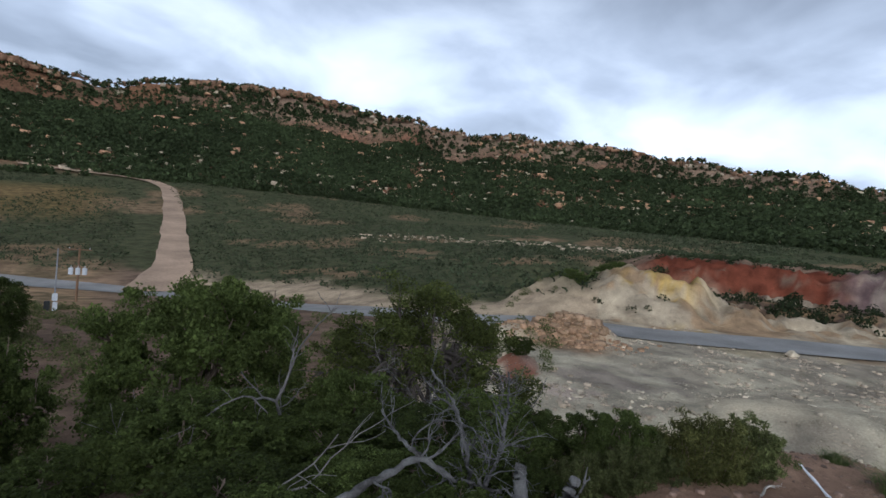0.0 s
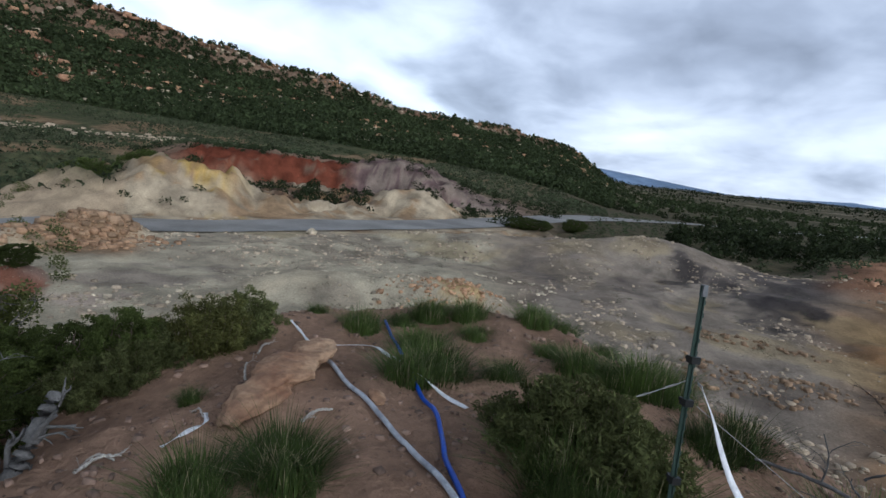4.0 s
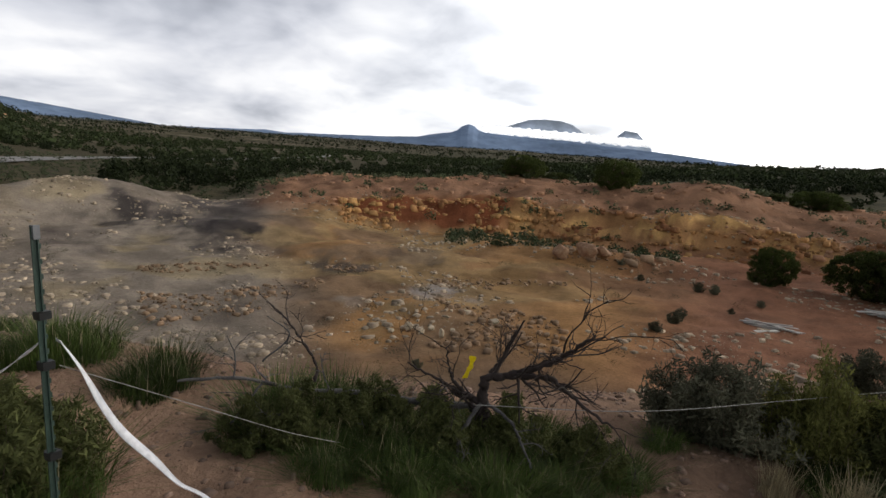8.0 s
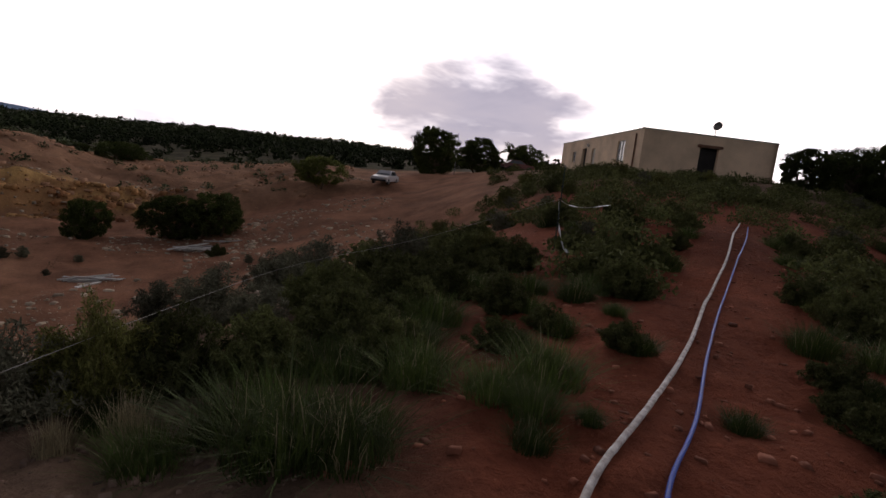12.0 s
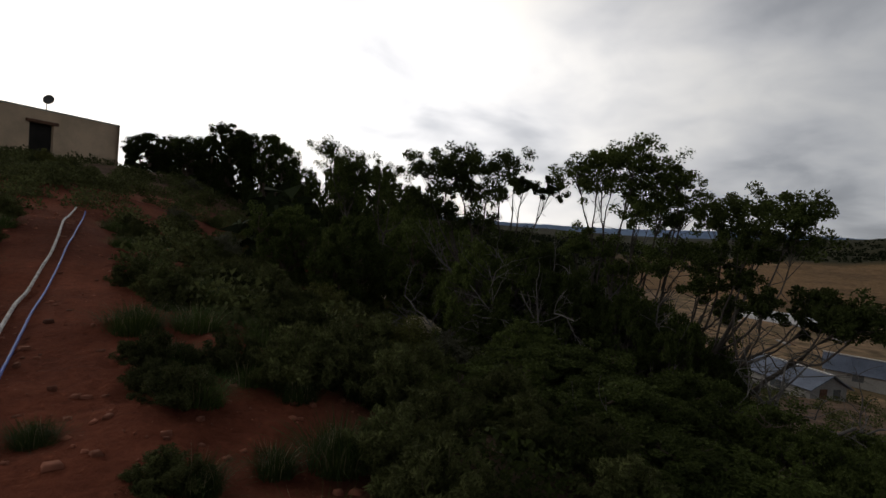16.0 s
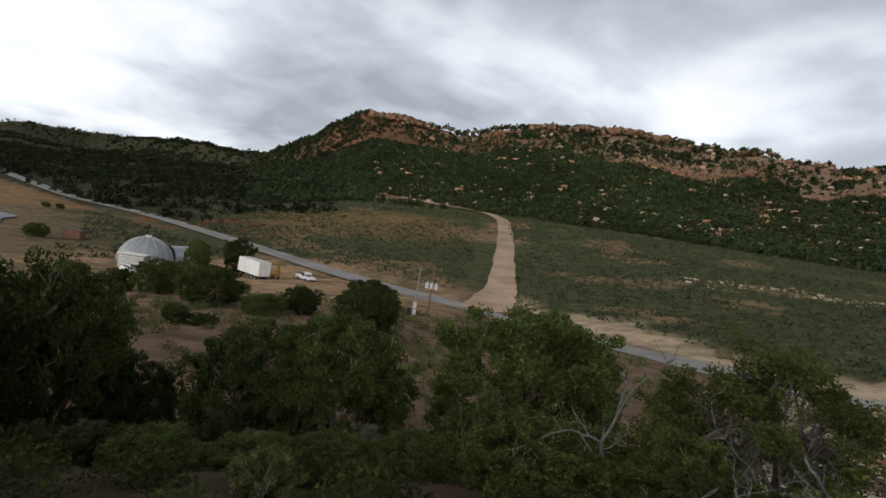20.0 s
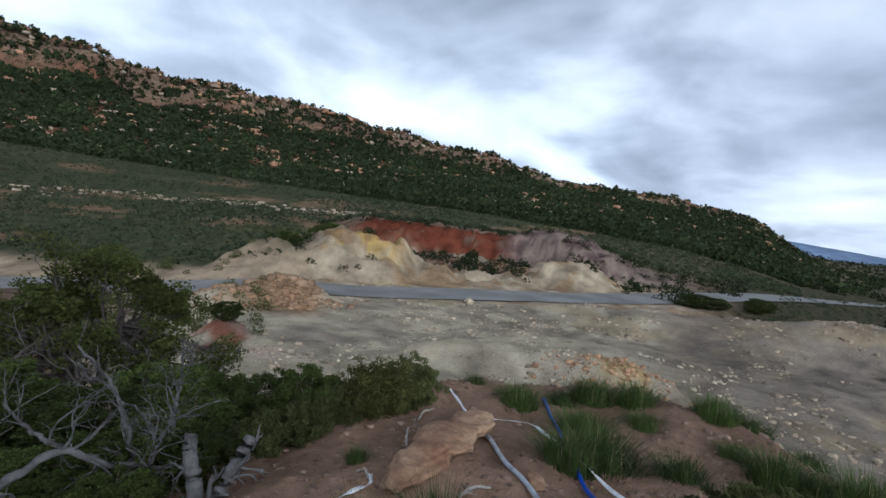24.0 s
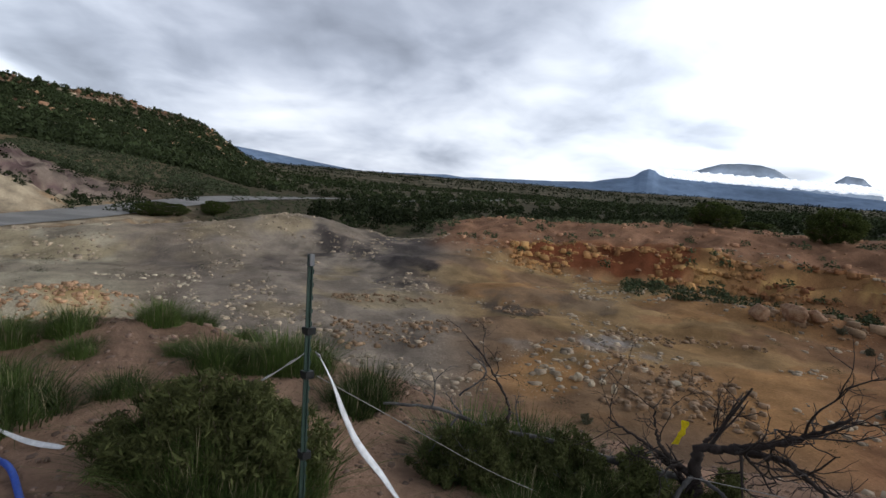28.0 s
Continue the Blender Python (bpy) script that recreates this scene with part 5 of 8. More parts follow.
for x, y, s in ((4.1, 3.2, 0.68), (3.85, 3.35, 0.6), (4.35, 3.1, 0.6), (3.5, 3.4, 0.6), (3.2, 3.5, 0.55)):
    shrub(YELLOW if x > 4 else BRUSH, x, y, s, "yellow-green rabbitbrush below the rock slab")
shrub(BRUSH, 4.8, 3.2, 0.8, DARK_L)
shrub(BRUSH, 4.6, 3.1, 0.5, DARK_L)
tuft(3.35, 2.6, 0.4)
# low green growth under the dead shrub
for az, d, s in ((118.5, 2.9, 0.8), (121, 2.7, 1.0), (126, 2.6, 1.1), (131, 2.45, 1.1), (136, 2.4, 1.1), (141, 2.5, 1.1), (146, 2.5, 1.1), (151, 2.6, 1.0), (156, 2.8, 0.9), (124, 2.3, 0.9), (133, 2.15, 0.8), (143, 2.2, 0.9), (150, 2.3, 0.8), (128, 2.9, 1.0), (138, 2.8, 1.0), (148, 2.9, 0.8), (160, 3.3, 0.7)):
    tuft(*polar(az, d * 1.3), s * 0.95, 0.85)
for az, d, s in ((122, 2.85, 0.8), (129, 2.75, 0.8), (136, 2.65, 0.85), (144, 2.7, 0.8), (152, 2.75, 0.7)):
    shrub(BRUSH, *polar(az, d * 1.28), s * 0.8, "dark green low brush under a dead shrub")
for az, d, s in ((119.5, 3.8, 1.3), (122.5, 3.7, 1.25), (125.5, 3.9, 1.2), (128.5, 3.8, 1.1), (124, 3.5, 1.1)):
    tuft(*polar(az, d), s, 1.05)
for az, d, s in ((117, 3.5, 0.5), (121, 3.4, 0.5), (125, 3.5, 0.5)):
    shrub(BRUSH, *polar(az, d), s, "dark green low brush under a dead shrub", tall=1.15)
# slope towards the pit
shrub(SAGE, *polar(162.5, 4.8), 0.92, "open sagebrush with pale twisted stems", tall=1.1)
shrub(SAGE, *polar(165.8, 4.7), 0.9, "open sagebrush with pale twisted stems", tall=1.1)
shrub(YELLOW, *polar(170.3, 4.9), 0.78, YEL_L)
shrub(YELLOW, *polar(174.6, 5.0), 0.82, YEL_L)
shrub(BRUSH, *polar(178.5, 5.0), 1.0, DARK_L, tall=1.15)
shrub(YELLOW, *polar(172.5, 4.8), 0.5, YEL_L, tall=2.1)
plant("dry_grass_tuft", (("blade_clump", STRAWS),), 0.35, -4.15, 1.0, "pale dry bunchgrass tuft", "grass tuft", "grass tufts on the spur")
plant("dry_grass_tuft", (("blade_clump", STRAWS),), 0.75, -4.0, 0.7, "pale dry bunchgrass tuft", "grass tuft", "grass tufts on the spur")
for x, y, s in ((-0.55, -3.5, 1.5), (-0.85, -3.2, 1.2), (-0.3, -3.9, 1.2), (-1.2, -4.6, 1.3), (-1.8, -4.95, 1.3), (-0.9, -5.0, 1.1), (-1.95, -3.5, 0.9), (-2.05, -3.15, 0.7), (-2.5, -5.9, 1.3), (-1.6, -6.3, 1.2), (-3.7, -5.85, 0.9),
                (-4.6, -5.3, 0.55), (-2.35, -2.95, 0.35), (0.55, -4.5, 0.8), (0.2, -3.7, 0.9)):
    tuft(x, y, s * 1.15)
for x, y, s in ((-0.5, -5.1, 1.0), (-1.3, -5.6, 1.1), (-2.3, -6.8, 1.1), (-3.2, -7.2, 1.0), (-1.8, -7.8, 1.1), (-3.9, -8.6, 1.1), (-2.9, -9.3, 1.1), (-4.9, -9.9, 1.2)):
    shrub(BRUSH, x, y, s, DARK_L)
for x, y, s in ((-1.25, -9.9, 1.3), (-0.2, -8.3, 1.2), (-2.2, -11.3, 1.4), (0.6, -9.5, 1.2), (-4.0, -11.5, 1.4), (-0.7, -6.9, 1.0)):
    shrub(SAGE, x, y, s, SAGE_L)
# both sides of the red path up to the house
for x, y, s in ((-5.4, -3.0, 0.95), (-4.65, -2.3, 0.9), (-4.9, -2.7, 0.7), (-3.45, -1.65, 0.7), (-6.2, -2.15, 1.0), (-3.85, -4.1, 0.75), (-3.6, -2.8, 0.6), (-3.65, -5.05, 0.85), (-2.7, -4.5, 0.9), (-1.85, -2.85, 0.6), (-5.95, -7.2, 1.1), (-7.8, -7.65, 1.2), (-2.7, -1.75, 0.4)):
    tuft(x, y, s * 1.0)
    if s > 0.65:
        shrub(BRUSH, x + 0.1, y - 0.12, s * 0.72, DARK_L, tall=0.85)
for x, y, s in ((-6.6, -1.65, 1.1), (-5.95, -0.9, 1.1), (-7.4, -2.3, 1.1), (-9.2, -3.3, 1.2), (-5.2, -0.3, 1.0), (-4.3, -0.6, 0.9), (-7.2, -0.7, 1.2), (-8.3, -1.5, 1.2), (-10.5, -4.2, 1.3), (-3.6, -0.2, 0.9), (-6.5, 0.3, 1.1)):
    shrub(BRUSH, x, y, s, DARK_L)


def clear_of_path(x, y):
    """True off the red path that the hoses follow."""
    return abs(x * 0.62 - y * 0.785) > 1.3 + 0.06 * math.hypot(x, y) or math.hypot(x, y) > 26


n = 0
while n < 110:
    az, d = 178 + 92 * R2.random(), 7.5 + 30 * R2.random() ** 1.3
    x, y = polar(az, d)
    if not clear_of_path(x, y) or (az < 200 and d > 27) or (az < 207 and n % 5):
        n += az < 207
        continue
    kinds, lab = ((BRUSH, DARK_L), (BRUSH, DARK_L), (SAGE, SAGE_L), (YELLOW, YEL_L))[R2.integers(0, 4)]
    shrub(kinds, x, y, 0.55 + 0.5 * R2.random() + 0.012 * d, lab)
    n += 1
n = 0
while n < 40:
    az, d = (258 + 150 * R2.random()) % 360, 8 + 14 * R2.random() ** 1.1
    x, y = polar(az, d)
    if 36 < az < 100:
        continue
    kinds, lab = ((BRUSH, "dark green brush on the shaded slope"), (SAGE, SAGE_L))[R2.integers(0, 2)]
    shrub(kinds, x, y, 0.6 + 0.7 * R2.random(), lab)
    n += 1
n = 0
while n < 75:
    az, d = 190 + 74 * R2.random(), 4.2 + 13 * R2.random()
    x, y = polar(az, d)
    if abs(x * 0.62 - y * 0.785) < 1.0 + 0.05 * d or (az > 216 and az < 240 and d < 6):
        continue
    if n % 2:
        tuft(x, y, 0.8 + 0.6 * R2.random() + 0.02 * d)
    else:
        shrub(BRUSH, x, y, 0.65 + 0.4 * R2.random() + 0.012 * d, DARK_L)
    n += 1
# growth that closes in on the red path further up
R4 = np.random.default_rng(44)
for k in range(34):
    d = 7.0 + 11 * R4.random()
    o = (-0.7 - 1.9 * R4.random()) if k % 3 else (0.9 + 1.5 * R4.random())
    x, y = -0.785 * d + 0.62 * o, -0.62 * d - 0.785 * o
    if k % 2:
        tuft(x, y, 0.9 + 0.5 * R4.random())
    else:
        shrub(BRUSH, x, y, 0.5 + 0.35 * R4.random() + 0.01 * d, DARK_L)
for x, y, q in ((-3.0, -0.75, 0.9), (-2.6, -0.4, 0.9), (-3.9, -1.35, 0.6), (-2.35, -0.95, 0.45), (-5.6, -2.6, 0.8), (-4.2, -1.0, 1.0), (-5.3, -1.7, 0.8)):
    tuft(x, y, q * 1.1)
# brush farther off, past counting
xs, ys = scatter(1500, 192, 264, 10, 58, R2)
k = (np.abs(xs * 0.62 - ys * 0.785) > 1.2 + 0.07 * np.hypot(xs, ys)) | (np.hypot(xs, ys) > 24)
k &= (fbm(xs, ys, 6, 3, 111) > -0.1) & ((np.degrees(np.arctan2(xs, ys)) % 360 > 208) | ((np.hypot(xs, ys) < 30) & (R2.random(len(xs)) < 0.22)))
clump_trees("hill_brush", xs[k], ys[k], 0.62, M_BRUSH, "low dark brush on the hill below the house", R2, 150, "brush", 0.85, 0.07)
xs, ys = scatter(1100, 262, 400, 11, 75, R2)
k = line_distance(xs, ys, ROAD_LINE) > 7
clump_trees("slope_brush", xs[k], ys[k], 0.8, M_BRUSH, "low scrub between the junipers on the slope", R2, 110, "brush", 0.8, 0.07)
xs, ys = scatter(260, 118, 194, 54, 90, R2)
clump_trees("bank_brush", xs, ys, 0.7, M_SAGE, "grey-green scrub along the bank of the pit", R2, 50, "brush", 0.9, 0.12)
xs, ys = scatter(90, 139, 162, 45, 54, R2)
clump_trees("bank_foot_brush", xs, ys, 0.8, M_SAGE, "grey-green scrub at the foot of the bank", R2, 70, "brush", 0.9, 0.1)
for az, d, s in ((165.8, 38.3, 1.0), (162.5, 29.2, 0.9), (160.9, 26.1, 0.7), (169.7, 36.7, 0.6), (159, 39.7, 0.8), (136, 18.1, 0.5), (163, 30.5, 0.8), (164.4, 38.5, 0.9), (167.4, 34, 0.6), (181, 36, 1.3), (186, 30, 1.2), (184, 33, 0.8), (157, 42, 0.6), (188, 24, 1.3)):
    shrub(SAGE if s < 1.1 else BRUSH, *polar(az, d), s, "small grey-green shrub on the pit floor")


# ---------- dead wood ----------
def dead_branches(seed, stems, depth, spread_up=0.5):
    """Forking bare limbs: stems are (start, direction, length, radius)."""
    rng = np.random.default_rng(seed)
    pieces = []

    def fork(p, dirn, length, radius, level):
        pts, q, dd = [p], p.copy(), dirn.copy()
        for _ in range(5):
            dd = dd + rng.normal(size=3) * 0.17
            dd /= np.linalg.norm(dd)
            q = q + dd * length / 5
            pts.append(q)
        pieces.append(tube(pts, np.linspace(radius, radius * 0.5, 6), 6 if radius > 0.012 else 4))
        if level == 0:
            return
        for _ in range(rng.integers(3, 5)):
            i = rng.integers(1, 6)
            d2 = dd + rng.normal(size=3) * 0.62 + np.array([0, 0, 0.12 * spread_up])
            d2 /= np.linalg.norm(d2)
            fork(pts[i], d2, length * (0.42 + 0.28 * rng.random()), radius * 0.55, level - 1)

    for p, dirn, length, radius in stems:
        dirn = np.array(dirn, float)
        fork(np.array(p, float), dirn / np.linalg.norm(dirn), length, radius, depth)
    v, f = merge(pieces)
    return raw_mesh("branchwork", v, f, True)


M_SILVER = material("silver_deadwood", (0.135, 0.125, 0.118), 0.9, dark=(0.06, 0.055, 0.05), scale=5, fine=50, bump=0.6)
crown = new("dead_tree")
x, y = polar(29.5, 8.6)
crown.location = (x, y, ground_z(x, y))
mesh_part("branchwork", dead_branches(9, [((0, 0, 0), (0.25, -0.1, 1), 1.2, 0.025), ((0, 0, 0), (-0.4, 0.2, 0.9), 1.2, 0.022), ((0.1, 0, 0.2), (0.8, -0.4, 0.5), 1.2, 0.025), ((0, 0, 0.3), (0.5, -0.7, 0.45), 1.2, 0.022)], 4), M_SILVER, crown)
tagged(crown, "bare silver-grey dead branches in front of the pinyon", "dead tree")
for az, d, sd_, k in ((266, 12.4, 401, 1.0), (272.5, 12.2, 402, 1.15), (278, 11.8, 403, 1.25), (283, 11.6, 404, 1.25), (287.5, 11.4, 405, 1.15), (292, 11.2, 406, 1.0), (296, 11.0, 407, 0.8)):
    o = new("dead_tree")
    x, y = polar(az, d)
    o.location, o.scale = (x, y, ground_z(x, y) + 0.3), (k, k, k)
    mesh_part("branchwork", dead_branches(sd_, [((0, 0, 0), (0.7, 0.5, 0.8), 1.9, 0.03), ((0, 0, 0), (-0.8, 0.4, 0.7), 1.9, 0.03), ((0, 0, 0.2), (0.5, -0.8, 0.6), 1.7, 0.024), ((0, 0, 0.2), (-0.5, -0.7, 0.9), 1.8, 0.024)], 3, 0.3), M_SILVER, o)
    tagged(o, "tangle of bare brown juniper limbs below the open crowns", "dead tree", group="bare limbs under the open trees")
for az, d, sd_ in ((275, 10.5, 15), (296, 10, 16)):
    o = new("dead_tree")
    x, y = polar(az, d)
    o.location = (x, y, ground_z(x, y))
    mesh_part("branchwork", dead_branches(sd_, [((0, 0, 0), (0.3, 0.2, 1), 2.0, 0.045), ((0, 0, 0), (-0.5, 0.3, 0.9), 1.8, 0.035), ((0, 0, 0.2), (0.1, -0.6, 0.8), 1.6, 0.028)], 3), M_DEADWOOD, o)
    tagged(o, "bare pale-limbed dead juniper among the green trees", "dead tree", group="dead trees on the slope")


for i in range(46):
    az, d = 268 + 92 * R2.random(), 2.6 + 9.5 * R2.random()
    if d < 3.4 and az < 300:
        continue
    shrub((BRUSH, BRUSH, SAGE, BRUSH)[i % 4], *polar(az, d), 0.6 + 0.5 * R2.random(), "dark low brush under the junipers", tall=0.9)
for i in range(9):
    az, d = 272 + 85 * R2.random(), 3.2 + 6 * R2.random()
    o = new("fallen_branch")
    x, y = polar(az, d)
    o.location, o.rotation_euler = (x, y, ground_z(x, y) + 0.05), (0, 0, R2.random() * 6.28)
    mesh_part("branchwork", dead_branches(200 + i, [((0, 0, 0), (1, 0.2, 0.12), 0.9 + 0.7 * R2.random(), 0.018), ((0.2, 0, 0), (0.8, -0.5, 0.2), 0.6, 0.012)], 2), M_DEADWOOD, o)
    tagged(o, "grey fallen branch lying in the brush", "branch", group="fallen branches on the slope")


# thick brush over the slope below the house and under the pinyon
xs, ys = scatter(280, 200, 264, 8.5, 42, R2, 0.62)
k_ = (np.degrees(np.arctan2(xs, ys)) % 360 > 214) | (R2.random(len(xs)) < 0.3)
xs, ys = xs[k_], ys[k_]
k = np.abs(xs * 0.62 - ys * 0.785) > np.where(np.hypot(xs, ys) < 17, 1.2, 0.15)
clump_trees("hillside_brush", xs[k], ys[k], 0.62, M_BRUSH, "dark green brush over the slope below the house", R2, 420, "brush", 0.95, 0.045)
xs, ys = np.concatenate([scatter(30, 6, 36, 3.6, 7.5, R2, 0.6), scatter(60, 268, 366, 2.6, 9, R2, 0.6)], axis=1)
clump_trees("slope_brush", xs, ys, 0.42, M_LEAF, "dark tangled brush on the slope under the trees", R2, 500, "brush", 0.95, 0.04)


for az, d, dz, sd_, stems in ((15, 7.4, -0.3, 303, [((0, 0, 0), (-0.15, 0.05, 1), 1.5, 0.035), ((0, 0, 0.6), (0.5, -0.3, 0.8), 0.9, 0.022), ((0, 0, 0.4), (-0.5, 0.2, 0.8), 0.8, 0.02)]),):
    o = new("dead_tree")
    x, y = polar(az, d)
    o.location = (x, y, ground_z(x, y) + dz)
    mesh_part("branchwork", dead_branches(sd_, stems, 3), M_SILVER, o)
    tagged(o, "silver-grey dead juniper limbs tangled in front of the pinyon", "dead tree", group="dead trees on the slope")


# ---------- stones ----------
def stone(name, x, y, size, seed, mat, label, turn=0, sink=0.25, cat="rock", tilt=0):
    rng = np.random.default_rng(seed)
    v, f = ICO3
    v = np.sign(v) * np.abs(v) ** 0.72
    for _ in range(12):  # knock flat faces off
        n_ = rng.normal(size=3)
        n_ /= np.linalg.norm(n_)
        lim = 0.55 + 0.35 * rng.random()
        over = np.maximum(v @ n_ - lim, 0)
        v -= over[:, None] * n_ * 0.9
    v += 0.03 * np.sin(v[:, [2, 0, 1]] * 13 + rng.random(3) * 6)
    v += 0.06 * np.sin(v[:, [1, 2, 0]] * 7 + rng.random(3) * 6) + 0.025 * np.sin(v[:, [2, 0, 1]] * 19 + rng.random(3) * 6)
    me = raw_mesh(name, v * np.array(size) / 2, f, False)
    ob = mesh_part(name, me, mat)
    ob.location = (x, y, ground_z(x, y) + size[2] * (0.5 - sink))
    ob.rotation_euler = (0, radians(tilt), radians(turn))
    return tagged(ob, label, cat)


M_SLAB = material("tan_sandstone", (0.34, 0.19, 0.105), 0.9, dark=(0.2, 0.1, 0.06), light=(0.45, 0.31, 0.2), scale=2.2, fine=25, bump=1.0, patch=0.8, stripes=7.0)
M_CREAM = material("cream_rock", (0.5, 0.42, 0.3), 0.9, scale=1.5, fine=20, bump=0.6)
stone("rock", 3.75, 1.35, (0.22, 0.14, 0.1), 6, M_SLAB, "small tan stone beside the pipe", 30)
stone("rock", 4.3, 3.2, (0.2, 0.16, 0.2), 7, M_SLAB, "small orange stone beside the brush", 10)
for az, d, sz, sd_, m in ((150.8, 42, (1.9, 1.4, 1.5), 11, M_SLAB), (153.6, 42.4, (2.3, 1.4, 1.3), 12, M_SLAB), (155.2, 42.6, (1.4, 1.1, 1.0), 13, M_SLAB)):
    stone("boulder", *polar(az, d), sz, sd_, m, "orange sandstone boulder on the pit floor", az, 0.2, "boulder")
for az, d, sz, sd_ in ((134.9, 22.5, (0.62, 0.5, 0.5), 21), (136.3, 22.2, (0.4, 0.3, 0.25), 22), (138.6, 21.8, (0.42, 0.3, 0.5), 23), (144.4, 24, (0.6, 0.4, 0.35), 24), (133, 22.2, (0.35, 0.3, 0.2), 25), (137.4, 22.6, (0.4, 0.3, 0.25), 26), (61.2, 54, (1.6, 1.1, 0.8), 27), (139.8, 22.4, (0.3, 0.26, 0.2), 28)):
    stone("rock", *polar(az, d), sz, sd_, M_CREAM, "cream-coloured broken stone on the quarry floor", az)
x, y = polar(264.3, 14.5)
stone("boulder", x, y, (1.25, 0.95, 0.85), 31, M_CREAM, "smooth pale tan boulder among the brush", 20, 0.15, "boulder")
for az, d, s in ((267.5, 15, 0.7), (269, 14.2, 0.8), (268.4, 13.4, 0.6), (258, 22, 1.6), (196, 7.2, 0.5), (180.2, 5.6, 0.4), (184, 6.4, 0.5)):
    stone("boulder", *polar(az, d), (1.3 * s, s, 0.7 * s), int(az * 10), M_CREAM if az > 200 else M_SLAB, "pale weathered stone in the brush", az * 3, 0.3, "boulder")
# low weeds dotted over the pit floor
xs, ys = scatter(420, 60, 192, 12, 50, R2)
k = fbm(xs, ys, 9, 3, 131) + 0.1 * R2.random(len(xs)) > 0.12
clump_trees("pit_weeds", xs[k], ys[k], 0.3, M_SAGE, "small dusty weeds dotted over the pit floor", R2, 60, "weeds", 1.1, 0.05)

# gravel and rubble
xs, ys = scatter(24000, 20, 190, 1.2, 9, R2, 0.6)
v, f = rocks(np.stack([xs, ys, land(xs, ys)], 1), 0.004 + 0.034 * R2.random(len(xs)) ** 7, R2)
tagged(mesh_part("gravel", raw_mesh("gravel", v, f), material("spur_gravel", (0.29, 0.195, 0.145), 0.9, scale=0.8, fine=8, island=0.45, bump=0.6, bump_size=0.02)), "pale and reddish gravel on the spur", "gravel", kind="stuff")
xs, ys = scatter(6000, 190, 260, 1.3, 22, R2, 0.6)
v, f = rocks(np.stack([xs, ys, land(xs, ys)], 1), 0.006 + 0.045 * R2.random(len(xs)) ** 5, R2)
tagged(mesh_part("path_gravel", raw_mesh("path_gravel", v, f), material("red_clod", (0.2, 0.075, 0.045), 0.95, scale=0.8, fine=8, island=0.45, bump=0.6, bump_size=0.02)), "red gravel on the clay path", "gravel", kind="stuff")
xs, ys = scatter(72000, 34, 198, 9, 62, R2, 0.6)
k = fbm(xs, ys, 6, 4, 101) + 0.2 * R2.random(len(xs)) > 0.14
xs, ys = xs[k], ys[k]
v, f = rocks(np.stack([xs, ys, land(xs, ys)], 1), 0.02 + 0.2 * R2.random(len(xs)) ** 9, R2)
tagged(mesh_part("quarry_rubble", raw_mesh("quarry_rubble", v, f), material("quarry_stone", (0.33, 0.265, 0.19), 0.9, scale=0.8, fine=8, island=0.4, bump=0.6, bump_size=0.04)), "cream and grey rubble scattered on the quarry floor", "rubble", kind="stuff")
xs, ys = np.concatenate([scatter(700, 38, 45, 45, 53, R2), scatter(300, 33, 39, 42, 50, R2), scatter(400, 72, 80, 27, 33, R2), scatter(400, 150, 162, 41.5, 46, R2), scatter(9000, 108, 152, 20, 35, R2)], axis=1)
k = (np.hypot(xs, ys) > 36) | (fbm(xs, ys, 4, 4, 111) + 0.1 * R2.random(len(xs)) > 0.16)
xs, ys = xs[k], ys[k]
v, f = rocks(np.stack([xs, ys, land(xs, ys) + 0.05], 1), np.where(np.hypot(xs, ys) > 35, 1.0, 0.4) * (0.045 + 0.45 * R2.random(len(xs)) ** 9), R2)
tagged(mesh_part("rubble_heaps", raw_mesh("rubble_heaps", v, f), material("orange_rubble", (0.27, 0.18, 0.11), 0.9, scale=0.8, fine=8, island=0.3, bump=0.6)), "orange and tan rubble heaps by the road", "rubble", kind="stuff")
xs, ys = scatter(5000, 40, 88, 24, 40, R2)
k = fbm(xs, ys, 5, 4, 121) + 0.1 * R2.random(len(xs)) > 0.2
xs, ys = xs[k], ys[k]
v, f = rocks(np.stack([xs, ys, land(xs, ys) + 0.01], 1), 0.02 + 0.17 * R2.random(len(xs)) ** 8, R2)
tagged(mesh_part("marl_rubble", raw_mesh("marl_rubble", v, f), material("marl_stone", (0.33, 0.28, 0.205), 0.9, scale=0.8, fine=8, island=0.35, bump=0.6)), "pale broken marl strewn over the quarry flat", "rubble", kind="stuff")
xs, ys = scatter(4200, 127, 178, 53.0, 58.5, R2)
k = fbm(xs, ys, 3, 3, 141) > -0.12
xs, ys = xs[k], ys[k]
v, f = rocks(np.stack([xs, ys, land(xs, ys) + 0.02], 1), 0.06 + 0.34 * R2.random(len(xs)) ** 5, R2, flat=0.8)
tagged(mesh_part("bank_outcrop", raw_mesh("bank_outcrop", v, f), material("orange_sandstone", (0.36, 0.175, 0.07), 0.9, dark=(0.17, 0.06, 0.03), light=(0.52, 0.31, 0.12), scale=0.12, fine=6, island=0.4, bump=0.6, bump_size=0.05, patch=0.85)), "blocky orange sandstone outcropping in the bank", "outcrop", kind="stuff")
xs, ys = scatter(2600, 120, 194, 54, 86, R2)
v, f = rocks(np.stack([xs, ys, land(xs, ys) + 0.03], 1), 0.05 + 0.4 * R2.random(len(xs)) ** 6, R2)
tagged(mesh_part("bank_rubble", raw_mesh("bank_rubble", v, f), M_RED_ROCK), "reddish stones strewn over the bank", "rubble", kind="stuff")
az = 18 + 36 * R2.random(260)
